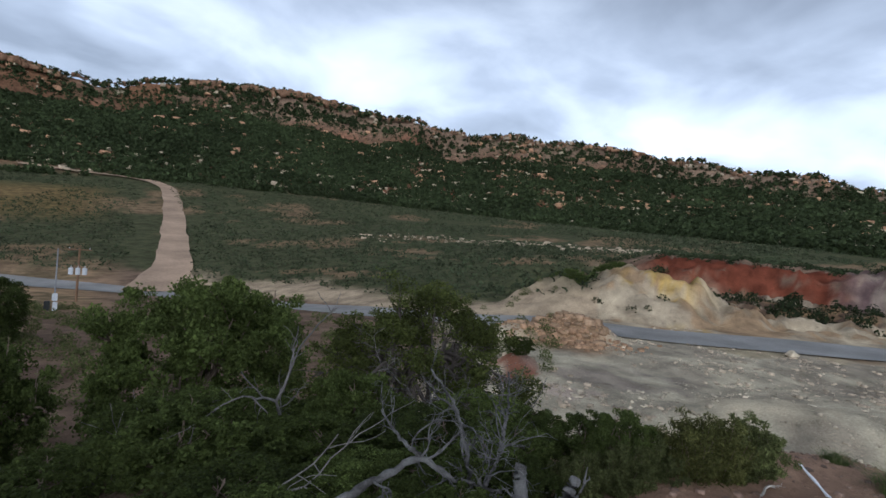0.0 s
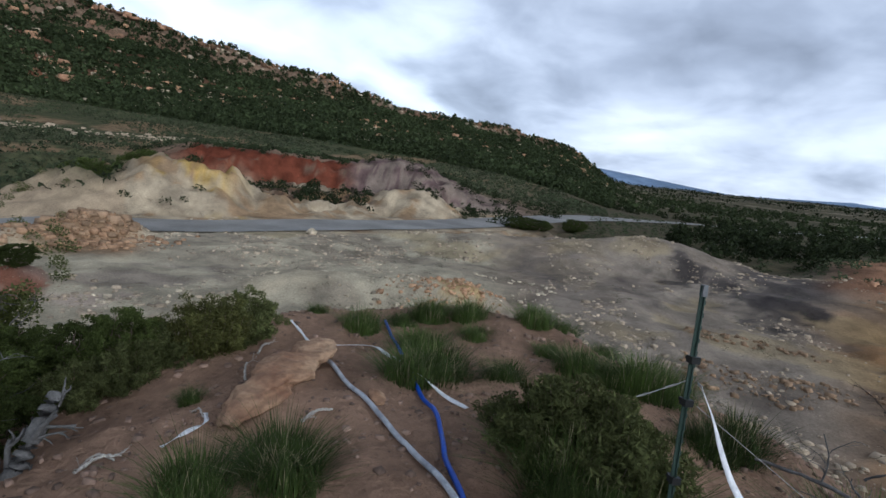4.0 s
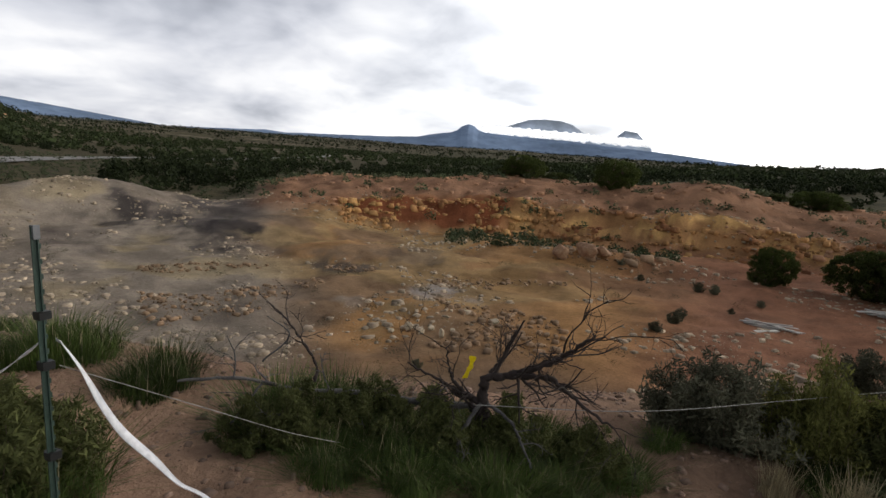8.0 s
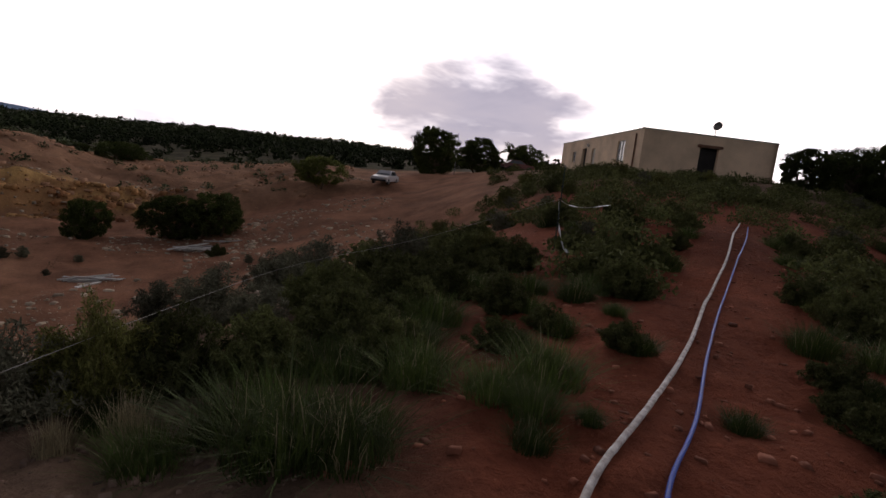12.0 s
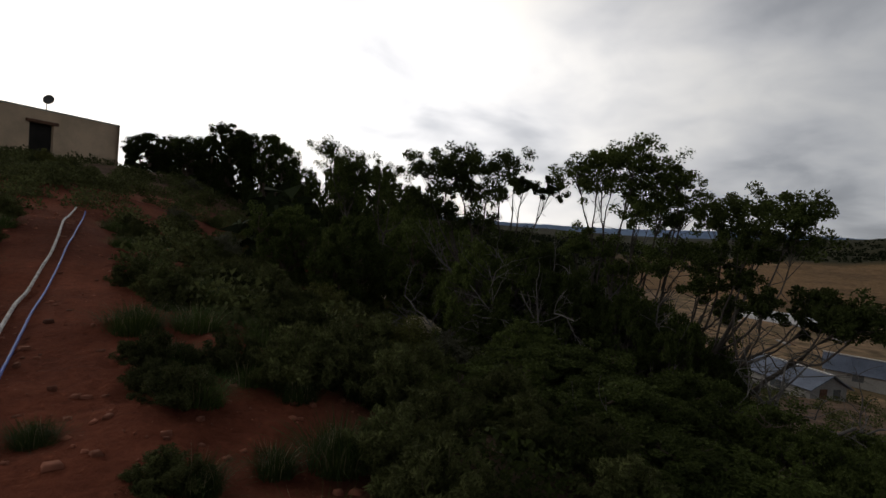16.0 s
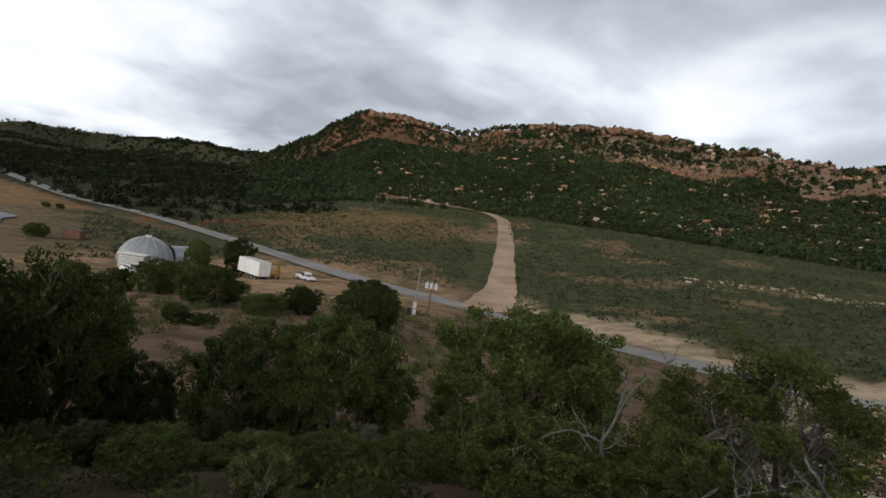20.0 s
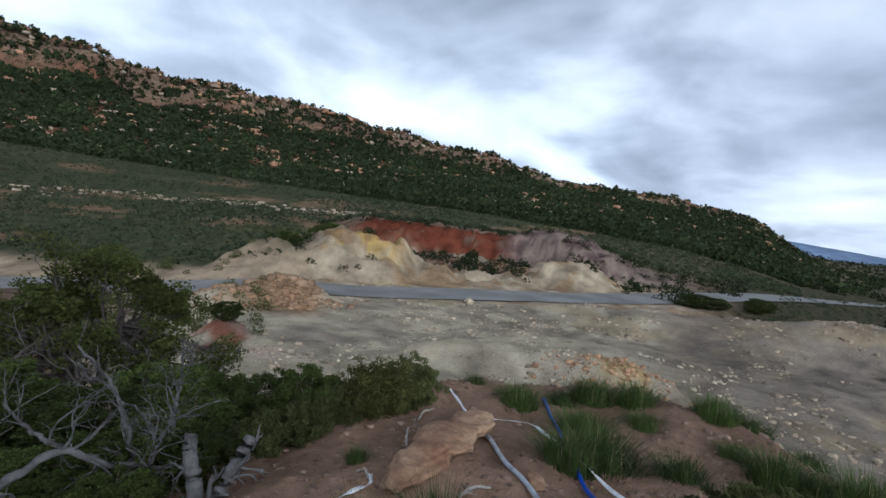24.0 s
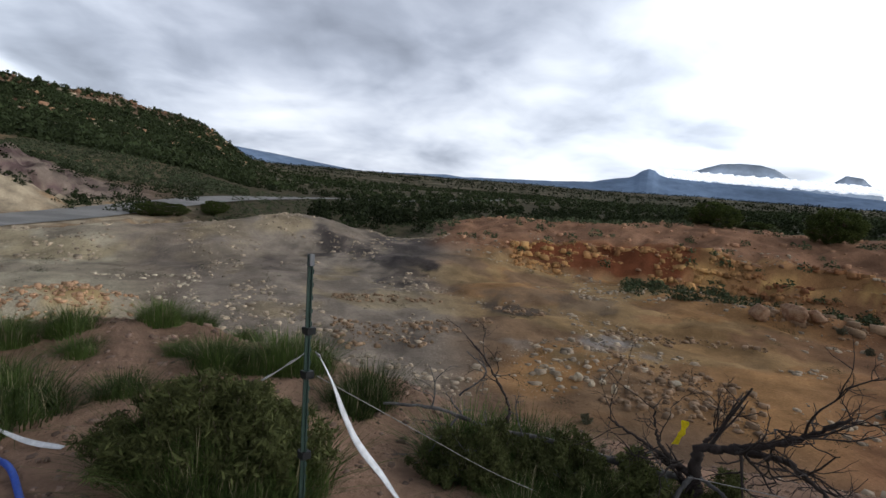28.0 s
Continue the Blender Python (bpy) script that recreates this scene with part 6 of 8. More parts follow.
d_ = 168 + 10 * fbm(az, az * 0.3, 5, 2, 3) + 5 * R2.normal(size=260)
xs, ys = d_ * np.sin(np.radians(az)), d_ * np.cos(np.radians(az))
v, f = rocks(np.stack([xs, ys, land(xs, ys) + 0.1], 1), 0.25 + 0.7 * R2.random(260) ** 3, R2)
tagged(mesh_part("field_stones", raw_mesh("field_stones", v, f), M_PALE_ROCK), "line of pale stones across the sage flat", "stones", kind="stuff")


# ---------- hoses, pipe, tapes and fence ----------
def curve_through(points, n=60):
    """Smooth points through a few given ones (Catmull-Rom)."""
    p = np.array(points, float)
    p = np.vstack([2 * p[0] - p[1], p, 2 * p[-1] - p[-2]])
    out_ = []
    m = len(p) - 3
    for i in range(m):
        for t in np.linspace(0, 1, max(2, n // m), endpoint=i == m - 1):
            a, b, c, d = p[i:i + 4]
            out_.append(0.5 * (2 * b + (c - a) * t + (2 * a - 5 * b + 4 * c - d) * t * t + (3 * b - a - 3 * c + d) * t ** 3))
    return np.array(out_)


def hose(name, plan, radius, mat, label, lift=None, cat="hose"):
    """A hose lying on the ground through plan points."""
    q = curve_through(plan, 70)
    z = land(q[:, 0].copy(), q[:, 1].copy()) + (radius if lift is None else lift)
    z = np.convolve(np.pad(z, 2, mode="edge"), np.ones(5) / 5, mode="valid") + 0.008
    v, f = tube(np.column_stack([q, z]), radius, 10)
    return tagged(mesh_part(name, raw_mesh(name, v, f, True), mat), label, cat)


M_PIPE = material("grey_pvc", (0.36, 0.40, 0.46), 0.5, dark=(0.2, 0.2, 0.22), light=(0.6, 0.62, 0.66), scale=9, fine=60, bump=0.2, patch=0.6)
M_BLUE = material("blue_hose", (0.012, 0.07, 0.42), 0.45, scale=6, fine=50, bump=0.1, patch=0.3)
M_WHITE_HOSE = material("white_hose", (0.58, 0.55, 0.52), 0.6, dark=(0.26, 0.2, 0.17), light=(0.75, 0.73, 0.7), scale=11, fine=60, bump=0.2, patch=0.7)
M_TAPE = material("white_tape", (0.72, 0.73, 0.76), 0.5, scale=7, fine=40, bump=0.1, patch=0.3)
hose("plastic_pipe", [(4.5, 2.25), (4.27, 2.02), (3.68, 1.43), (3.33, 1.07), (3.01, 0.76), (2.5, 0.35), (1.9, 0.0)], 0.018, M_PIPE, "grey plastic water pipe lying on the gravel", cat="pipe")
hose("blue_hose", [(6.1, 2.2), (5.29, 1.74), (4.28, 1.23), (3.79, 0.92), (3.42, 0.75), (3.09, 0.63), (2.6, 0.4), (2.0, 0.2)], 0.017, M_BLUE, "bright blue hose lying on the gravel")


def tape(name, pts, width, label, mat=None, twist=0.0):
    """A flat ribbon through points in space, with a little thickness."""
    q = curve_through(pts, 60)
    t = np.gradient(q, axis=0)
    t /= np.linalg.norm(t, axis=1)[:, None]
    s = np.arange(len(q))
    side = np.cross(t, np.array([0, 0, 1.0])) + np.array([0, 0, 1.0]) * np.sin(s * 0.21)[:, None] * (0.35 + twist)
    side /= np.linalg.norm(side, axis=1)[:, None]
    nrm = np.cross(side, t)
    w, h = width / 2, 0.0015
    ring = np.stack([q - side * w - nrm * h, q + side * w - nrm * h, q + side * w + nrm * h, q - side * w + nrm * h], 1).reshape(-1, 3)
    i, j = np.meshgrid(np.arange(len(q) - 1), np.arange(4), indexing="ij")
    a0, a1 = i * 4 + j, i * 4 + (j + 1) % 4
    me = raw_mesh(name, ring, np.stack([a0, a1, a1 + 4, a0 + 4], -1).reshape(-1, 4), False)
    return tagged(mesh_part(name, me, mat or M_TAPE), label, "tape")


def on_ground(points, lift=0.02):
    return [(a, b, ground_z(a, b) + lift) for a, b in points]


tape("white_tape", on_ground([(4.77, 2.24), (5.15, 1.97), (4.82, 1.66), (4.4, 1.25), (4.1, 0.92), (3.9, 0.69)], 0.04), 0.035, "white fence tape lying over the gravel", twist=0.2)
tape("white_tape", on_ground([(3.98, 0.5), (4.03, 0.42), (4.05, 0.3)]), 0.03, "short white fence tape end on the gravel")
tape("white_tape", on_ground([(5.3, 3.0), (5.1, 2.75), (4.75, 2.45)], 0.05), 0.03, "white fence tape behind the rock slab")
tape("white_tape", on_ground([(2.75, 2.3), (2.9, 2.25), (3.0, 2.2), (3.1, 2.28)]), 0.03, "scrap of white tape on the gravel", twist=0.4)
M_POST = material("green_post_paint", (0.022, 0.045, 0.034), 0.55, scale=6, fine=50, bump=0.2, patch=0.5, spec=0.4)
M_STEEL = material("grey_steel", (0.16, 0.165, 0.17), 0.6, scale=4, fine=40, metal=0.3, bump=0.1)
M_BLACK = material("black_plastic", (0.015, 0.016, 0.016), 0.5, scale=5, fine=40, bump=0.05)


def t_post(x, y, height, lean_az, lean, label):
    """Studded steel T-post with insulator clips."""
    base = new("fence_post")
    base.location = (x, y, ground_z(x, y))
    base.rotation_euler = (radians(lean) * math.cos(radians(lean_az)), radians(lean) * math.sin(radians(lean_az)), 0.4)
    bm = bmesh.new()
    for sx, sy, ox in ((0.02, 0.005, 0.0), (0.005, 0.016, 0.0)):
        m = Matrix.Translation((ox, 0.0105 if sy > 0.01 else 0, height / 2 - 0.15)) @ Matrix.Diagonal((sx, sy, height + 0.3, 1))
        bmesh.ops.create_cube(bm, size=1, matrix=m)
    part("shaft", bm, M_POST, base)
    bm = bmesh.new()
    for k_ in range(int(height / 0.055)):
        bmesh.ops.create_cube(bm, size=1, matrix=Matrix.Translation((0, -0.006, 0.05 + k_ * 0.055)) @ Matrix.Diagonal((0.012, 0.008, 0.018, 1)))
    tagged(part("stud_strip", bm, M_POST, base), kind="stuff")
    for hz in (height * 0.76, height * 0.62, height * 0.36):
        bm = bmesh.new()
        bmesh.ops.create_cube(bm, size=1, matrix=Matrix.Translation((0, 0, hz)) @ Matrix.Diagonal((0.042, 0.04, 0.03, 1)))
        bmesh.ops.create_cube(bm, size=1, matrix=Matrix.Translation((0.032, 0, hz)) @ Matrix.Diagonal((0.03, 0.016, 0.016, 1)))
        bmesh.ops.bevel(bm, geom=bm.edges[:], offset=0.004, segments=1)
        part("clip", bm, M_BLACK, base, "black plastic insulator clip")
    bm = bmesh.new()
    bmesh.ops.create_cube(bm, size=1, matrix=Matrix.Translation((0, 0.004, height - 0.02)) @ Matrix.Diagonal((0.024, 0.022, 0.05, 1)))
    part("tip", bm, M_STEEL, base, "bare worn steel tip")
    return tagged(base, label, "fence post", group="fence posts")


M_ROPE = material("white_rope", (0.3, 0.29, 0.275), 0.8, scale=20, fine=90, bump=0.4, patch=0.5)


def rope(pts, radius, label):
    v, f = tube(curve_through(pts, 60), radius, 6)
    return tagged(mesh_part("fence_rope", raw_mesh("fence_rope", v, f, True), M_ROPE), label, "rope")


M_YELLOW = material("yellow_flagging", (0.75, 0.62, 0.015), 0.5, scale=9, fine=40, bump=0.05, patch=0.3, through=0.2)
def plank_pile(az, d, count, length, label, seed):
    """Loose boards thrown on one another."""
    rng = np.random.default_rng(seed)
    x, y = polar(az, d)
    base = new("lumber_pile")
    base.location = (x, y, ground_z(x, y))
    for i in range(count):
        bm = bmesh.new()
        sz = (length * (0.5 + 0.5 * rng.random()), 0.12 + 0.1 * rng.random(), 0.05)
        bmesh.ops.create_cube(bm, size=1, matrix=Matrix.Diagonal((*sz, 1)))
        bmesh.ops.bevel(bm, geom=bm.edges[:], offset=0.008, segments=1)
        o = part("board", bm, M_BOARD, base)
        o.location = (rng.normal() * 0.35, rng.normal() * 0.4, 0.04 + 0.05 * (i // 3))
        o.rotation_euler = (rng.normal() * 0.05, rng.normal() * 0.05, rng.normal() * 0.35 + radians(20))
    return tagged(base, label, "lumber pile", group="lumber piles in the pit")


M_BOARD = material("weathered_board", (0.36, 0.35, 0.33), 0.85, scale=2, fine=30, island=0.35, bump=0.4)
plank_pile(170.6, 32.2, 14, 2.8, "grey weathered boards heaped on the pit floor", 1)
plank_pile(178.9, 39.5, 18, 3.2, "heap of pale weathered boards on the pit floor", 2)
plank_pile(182, 40.5, 5, 1.6, "few loose grey boards on the pit floor", 3)


# ---------- house and cars on the hill ----------
def box(bm, size, at, turn=0.0, bevel=0.0):
    """A box with an optional bevel, added to bm."""
    b2 = bmesh.new()
    bmesh.ops.create_cube(b2, size=1, matrix=Matrix.Diagonal((*size, 1)))
    if bevel:
        bmesh.ops.bevel(b2, geom=b2.edges[:], offset=bevel, segments=2, affect="EDGES")
    b2.transform(Matrix.Translation(at) @ Matrix.Rotation(turn, 4, "Z"))
    me = bpy.data.meshes.new("tmp")
    b2.to_mesh(me)
    b2.free()
    bm.from_mesh(me)
    bpy.data.meshes.remove(me)
    return bm


def boxes(*items, bevel=0.0):
    bm = bmesh.new()
    for size, at in items:
        box(bm, size, at, 0.0, bevel)
    return bm


def cylinder(bm, r1, r2, depth, at, axis="Z", segs=20):
    m = Matrix.Translation(at)
    if axis == "X":
        m = m @ Matrix.Rotation(math.pi / 2, 4, "Y")
    elif axis == "Y":
        m = m @ Matrix.Rotation(math.pi / 2, 4, "X")
    bmesh.ops.create_cone(bm, cap_ends=True, segments=segs, radius1=r1, radius2=r2, depth=depth, matrix=m)
    return bm


M_STUCCO = material("tan_stucco", (0.66, 0.50, 0.345), 0.9, scale=0.4, fine=18, patch=0.4, bump=0.3)
M_ROOF_EDGE = material("white_coping", (0.55, 0.53, 0.49), 0.6, scale=1, fine=20, patch=0.3)
M_FRAME = material("white_frame", (0.66, 0.65, 0.62), 0.5, scale=3, fine=30, patch=0.3, bump=0.05)
M_DOOR = material("pale_door", (0.5, 0.46, 0.4), 0.6, scale=2, fine=20, patch=0.3)
# near-black colour for sheets that stand in for the shade inside openings
M_OPENING_SHADE = material("opening_shade", (0.02, 0.018, 0.016), 0.8, scale=2, fine=20, bump=0)
M_RUST = material("rusty_steel", (0.16, 0.08, 0.05), 0.8, scale=3, fine=30, patch=0.7)


def glass(name, colour, rough=0.05):
    m = material(name, colour, rough, scale=1, fine=10, bump=0, patch=0.2, spec=0.8)
    return m


M_PANE = glass("window_glass", (0.10, 0.115, 0.125))


def build_house():
    """Flat-roofed stucco house; x runs along the long front, y into the building."""
    base = new("house")
    length, depth, high = 23.5, 10.8, 3.2
    corner = Vector((-29.8, -32.3, 0))
    base.location = (corner.x, corner.y, 3.55)
    base.rotation_euler = (0, 0, math.atan2(-0.936, -0.352))
    t = 0.3
    # openings of the long front: (centre along, half-width, sill, head)
    holes = [(4.4, 0.85, 0.75, 2.55), (11.6, 0.5, 0.0, 2.15), (14.6, 0.75, 0.0, 2.3), (18.2, 0.6, 0.95, 2.1)]
    front = bmesh.new()
    s = 0.0
    for c, h, lo, hi in holes:
        box(front, (c - h - s, t, high + 0.9), ((s + c - h) / 2, -t / 2, (high - 0.9) / 2))
        if lo > 0:
            box(front, (2 * h, t, lo + 0.9), (c, -t / 2, (lo - 0.9) / 2))
        else:
            box(front, (2 * h, t, 0.9), (c, -t / 2, -0.45))
        box(front, (2 * h, t, high - hi), (c, -t / 2, (high + hi) / 2))
        s = c + h
    box(front, (length - s, t, high + 0.9), ((s + length) / 2, -t / 2, (high - 0.9) / 2))
    part("front_wall", front, M_STUCCO, base)
    side = bmesh.new()
    w0, w1 = 4.6, 6.1
    box(side, (t, w0 - t, high + 0.9), (t / 2, -(w0 + t) / 2, (high - 0.9) / 2))
    box(side, (t, w1 - w0, high - 2.3), (t / 2, -(w0 + w1) / 2, (high + 2.3) / 2))
    box(side, (t, depth - w1, high + 0.9), (t / 2, -(depth + w1) / 2, (high - 0.9) / 2))
    part("side_wall", side, M_STUCCO, base)
    part("back_wall", boxes(((length, t, high + 0.9), (length / 2, -depth + t / 2 - 0.003, (high - 0.9) / 2))), M_STUCCO, base)
    part("end_wall", boxes(((t, depth - 2 * t, high + 0.9), (length - t / 2 - 0.003, -depth / 2, (high - 0.9) / 2))), M_STUCCO, base)
    part("roof", boxes(((length - 0.6, depth - 0.6, 0.2), (length / 2, -depth / 2, high - 0.35))), M_ROOF_EDGE, base, "pale flat roof behind a parapet")
    for k, (sz, at) in enumerate((((length + 0.1, t + 0.1, 0.1), (length / 2, -t / 2, high + 0.05)), ((t + 0.1, depth - t - 0.06, 0.1), (t / 2, -depth / 2 - t / 2, high + 0.053)), ((length, t + 0.1, 0.1), (length / 2, -depth + t / 2, high + 0.047)))):
        part("coping", boxes((sz, at), bevel=0.02), M_ROOF_EDGE, base, "pale parapet coping")
    for c, h, lo, hi in (holes[0], holes[3]):
        win = part("window", boxes(((2 * h, 0.06, 0.08), (c, -0.12, lo + 0.04)), ((2 * h, 0.06, 0.08), (c, -0.12, hi - 0.04)), ((0.08, 0.06, hi - lo), (c - h + 0.04, -0.123, (lo + hi) / 2)), ((0.08, 0.06, hi - lo), (c + h - 0.04, -0.123, (lo + hi) / 2)),
                                     ((0.05, 0.05, hi - lo), (c, -0.123, (lo + hi) / 2)), ((2 * h, 0.05, 0.05), (c, -0.12, lo + (hi - lo) * 0.33)), ((2 * h, 0.05, 0.05), (c, -0.12, lo + (hi - lo) * 0.66))), M_FRAME, base, "white-framed window with small panes")
        for a in (-0.5, 0.5):
            part("pane", boxes(((h - 0.06, 0.015, hi - lo - 0.1), (c + a * h, -0.15, (lo + hi) / 2))), M_PANE, win)
        part("sill", boxes(((2 * h + 0.2, 0.14, 0.07), (c, 0.05, lo - 0.035)), bevel=0.01), M_STUCCO, win)
    c, h, lo, hi = holes[1]
    door = part("door", boxes(((2 * h - 0.04, 0.06, hi - 0.03), (c, -0.15, hi / 2)), bevel=0.01), M_DOOR, base, "pale panelled house door")
    part("handle", boxes(((0.03, 0.06, 0.12), (c + h - 0.15, -0.1, 1.0))), M_STEEL, door)
    c, h, lo, hi = holes[2]
    # flat near-black sheets put in where only shade fills the doorways
    part("doorway", boxes(((2 * h, 0.05, hi), (c, -0.28, hi / 2))), M_OPENING_SHADE, base, "doorway recess filled with a near-black sheet of painted shade")
    part("doorway", boxes(((0.05, w1 - w0, 2.3), (0.27, -(w0 + w1) / 2, 1.15))), M_OPENING_SHADE, base, "doorway recess filled with a near-black sheet of painted shade")
    part("lintel", boxes(((0.25, w1 - w0 + 0.5, 0.2), (-0.06, -(w0 + w1) / 2, 2.4)), bevel=0.02), M_RUST, base, "dark timber lintel over the doorway")
    bm = bmesh.new()
    cylinder(bm, 0.06, 0.06, 2.9, (1.3, 0.07, 1.45))
    part("downpipe", bm, M_RUST, base)
    bm = bmesh.new()
    cylinder(bm, 0.12, 0.12, 1.0, (6.3, -2.5, high + 0.3))
    cylinder(bm, 0.18, 0.1, 0.16, (6.3, -2.5, high + 0.85))
    part("stove_pipe", bm, M_STEEL, base)
    for xx in (12.0, 15.2):
        bm = bmesh.new()
        cylinder(bm, 0.1, 0.1, 0.7, (xx, -1.5, high + 0.15))
        box(bm, (0.35, 0.35, 0.12), (xx, -1.5, high + 0.5))
        part("vent", bm, M_STEEL, base)
    part("light", boxes(((0.3, 0.25, 0.3), (13.3, 0.12, 2.55)), bevel=0.05), M_FRAME, base, "small white wall lamp")
    bm = bmesh.new()
    cylinder(bm, 0.03, 0.03, 0.9, (0.8, -6.0, high + 0.4))
    m = Matrix.Translation((0.65, -6.0, high + 0.95)) @ Matrix.Rotation(radians(60), 4, "Y")
    bmesh.ops.create_cone(bm, cap_ends=True, segments=20, radius1=0.36, radius2=0.12, depth=0.12, matrix=m)
    cylinder(bm, 0.015, 0.015, 0.5, (0.35, -6.0, high + 1.1), "X", 8)
    part("satellite_dish", bm, M_STEEL, base)
    return tagged(base, "flat-roofed tan stucco house on the hilltop", "house")


build_house()


def wheel(parent, x, y, r, w=0.2):
    bm = bmesh.new()
    cylinder(bm, r, r, w, (x, y, r), "Y", 24)
    bmesh.ops.bevel(bm, geom=[e for e in bm.edges if len(e.link_faces) == 2 and e.calc_face_angle(0) > 0.8], offset=0.03, segments=2)
    tyre = part("wheel", bm, M_BLACK, parent, "black rubber tyre")
    bm = bmesh.new()
    s = 1 if y > 0 else -1
    cylinder(bm, r * 0.6, r * 0.5, 0.05, (x, y + s * (w / 2), r), "Y", 18)
    part("rim", bm, M_STEEL, tyre)


def car(name, profile, cabin, width, paint, glass_mat, at, turn, label, cat, wheel_x, r=0.31):
    """A car from its side profile (x, z) and its cabin profile."""
    base = new(name)
    base.location, base.rotation_euler = at, (0, 0, radians(turn))

    def loft(points, half, taper):
        bm = bmesh.new()
        rings = []
        for s in (-1, 1):
            rings.append([bm.verts.new((x, s * half * (1 - taper * k), z)) for x, z, k in points])
        n_ = len(points)
        for i in range(n_):
            j = (i + 1) % n_
            bm.faces.new((rings[0][i], rings[0][j], rings[1][j], rings[1][i]))
        bm.faces.new(rings[0][::-1])
        bm.faces.new(rings[1])
        bmesh.ops.recalc_face_normals(bm, faces=bm.faces[:])
        bmesh.ops.bevel(bm, geom=bm.edges[:], offset=0.05, segments=2)
        return bm

    part("body", loft(profile, width / 2, 0.08), paint, base)
    part("cabin", loft(cabin, width / 2 - 0.06, 0.22), paint, base)
    xs_ = [p[0] for p in cabin]
    zs_ = [p[1] for p in cabin]
    z0, z1 = min(zs_), max(zs_)
    lo, hi = [x for x, z, k in cabin if z < z0 + 0.05], [x for x, z, k in cabin if z > z1 - 0.1]
    for s in (-1, 1):
        bm = bmesh.new()
        y0, y1 = s * (width / 2 - 0.07), s * (width / 2 * 0.8)
        q = [(min(lo) + 0.25, y0, z0 + 0.06), (max(lo) - 0.25, y0, z0 + 0.06), (max(hi) - 0.05, y1 * 1.02, z1 - 0.08), (min(hi) + 0.05, y1 * 1.02, z1 - 0.08)]
        bm.faces.new([bm.verts.new(p) for p in q])
        bmesh.ops.solidify(bm, geom=bm.faces[:], thickness=0.03)
        part("side_window", bm, glass_mat, base)
    for a, b, s in ((min(lo), min(hi), -1), (max(lo), max(hi), 1)):
        bm = bmesh.new()
        q = [(a + s * 0.015, -width * 0.4, z0 + 0.08), (a + s * 0.015, width * 0.4, z0 + 0.08), (b + s * 0.03, width * 0.34, z1 - 0.1), (b + s * 0.03, -width * 0.34, z1 - 0.1)]
        bm.faces.new([bm.verts.new(p) for p in q])
        bmesh.ops.solidify(bm, geom=bm.faces[:], thickness=0.03)
        part("windscreen" if s > 0 else "rear_window", bm, glass_mat, base)
    nose, tail = max(p[0] for p in profile), min(p[0] for p in profile)
    for y in (-1, 1):
        part("headlight", boxes(((0.08, 0.36, 0.16), (nose - 0.02, y * width * 0.36, 0.66)), bevel=0.02), M_FRAME, base)
        part("tail_light", boxes(((0.08, 0.3, 0.2), (tail + 0.02, y * width * 0.37, 0.72)), bevel=0.02), M_RUST, base)
    part("bumper", boxes(((0.14, width * 0.94, 0.2), (nose - 0.02, 0, 0.42)), bevel=0.04), M_BLACK, base)
    part("bumper", boxes(((0.14, width * 0.94, 0.2), (tail + 0.02, 0, 0.42)), bevel=0.04), M_BLACK, base)
    for x in wheel_x:
        for y in (-1, 1):
            wheel(base, x, y * (width / 2 - 0.1), r)
    return tagged(base, label, cat)


SEDAN = [(-2.2, 0.35, 0), (-2.25, 0.7, 0), (-2.1, 0.92, 1), (0.9, 0.95, 1), (2.1, 0.8, 1), (2.25, 0.6, 0), (2.2, 0.32, 0)]
SEDAN_TOP = [(-1.75, 0.9, 0), (-1.15, 1.42, 1), (0.15, 1.45, 1), (0.95, 0.92, 0)]
M_CAR_SILVER = material("silver_paint", (0.42, 0.43, 0.45), 0.3, scale=2, fine=30, metal=0.3, bump=0, patch=0.2, spec=0.6)
M_MAROON = material("maroon_paint", (0.11, 0.018, 0.016), 0.35, scale=2, fine=30, bump=0, patch=0.2, spec=0.6)
M_WHITE = material("white_paint", (0.72, 0.72, 0.7), 0.4, scale=1.5, fine=25, bump=0.03, patch=0.25, spec=0.5)
x, y = polar(197.1, 57)
car("car", SEDAN, SEDAN_TOP, 1.75, M_CAR_SILVER, M_PANE, (x, y, ground_z(x, y) + 0.02), 55, "silver sedan parked at the top of the pit road", "car", (-1.35, 1.4))
x, y = polar(210.9, 74)
car("car", SEDAN, SEDAN_TOP, 1.8, M_MAROON, M_PANE, (x, y, ground_z(x, y) + 0.02), 165, "dark red car parked beside the house", "car", (-1.35, 1.4))
x, y = polar(204.3, 72)
mast = new("antenna_mast")
mast.location = (x, y, ground_z(x, y))
bm = bmesh.new()
cylinder(bm, 0.05, 0.03, 5.6, (0, 0, 2.8), segs=10)
part("pole", bm, M_STEEL, mast)
bm = bmesh.new()
cylinder(bm, 0.012, 0.012, 0.5, (0, 0, 5.0), "X", 8)
part("crossbar", bm, M_STEEL, mast)
tagged(mast, "thin steel antenna mast behind the junipers", "antenna")


# ---------- the yard in the valley ----------
M_GALV = material("galvanised_sheet", (0.40, 0.42, 0.45), 0.45, scale=0.5, fine=8, metal=0.35, bump=0.1, patch=0.4)
M_BLUE_ROOF = material("blue_metal_roof", (0.17, 0.20, 0.26), 0.45, scale=0.4, fine=8, metal=0.2, bump=0.1, patch=0.4)
M_WALL = material("grey_siding", (0.32, 0.31, 0.29), 0.8, scale=0.5, fine=8, patch=0.4)
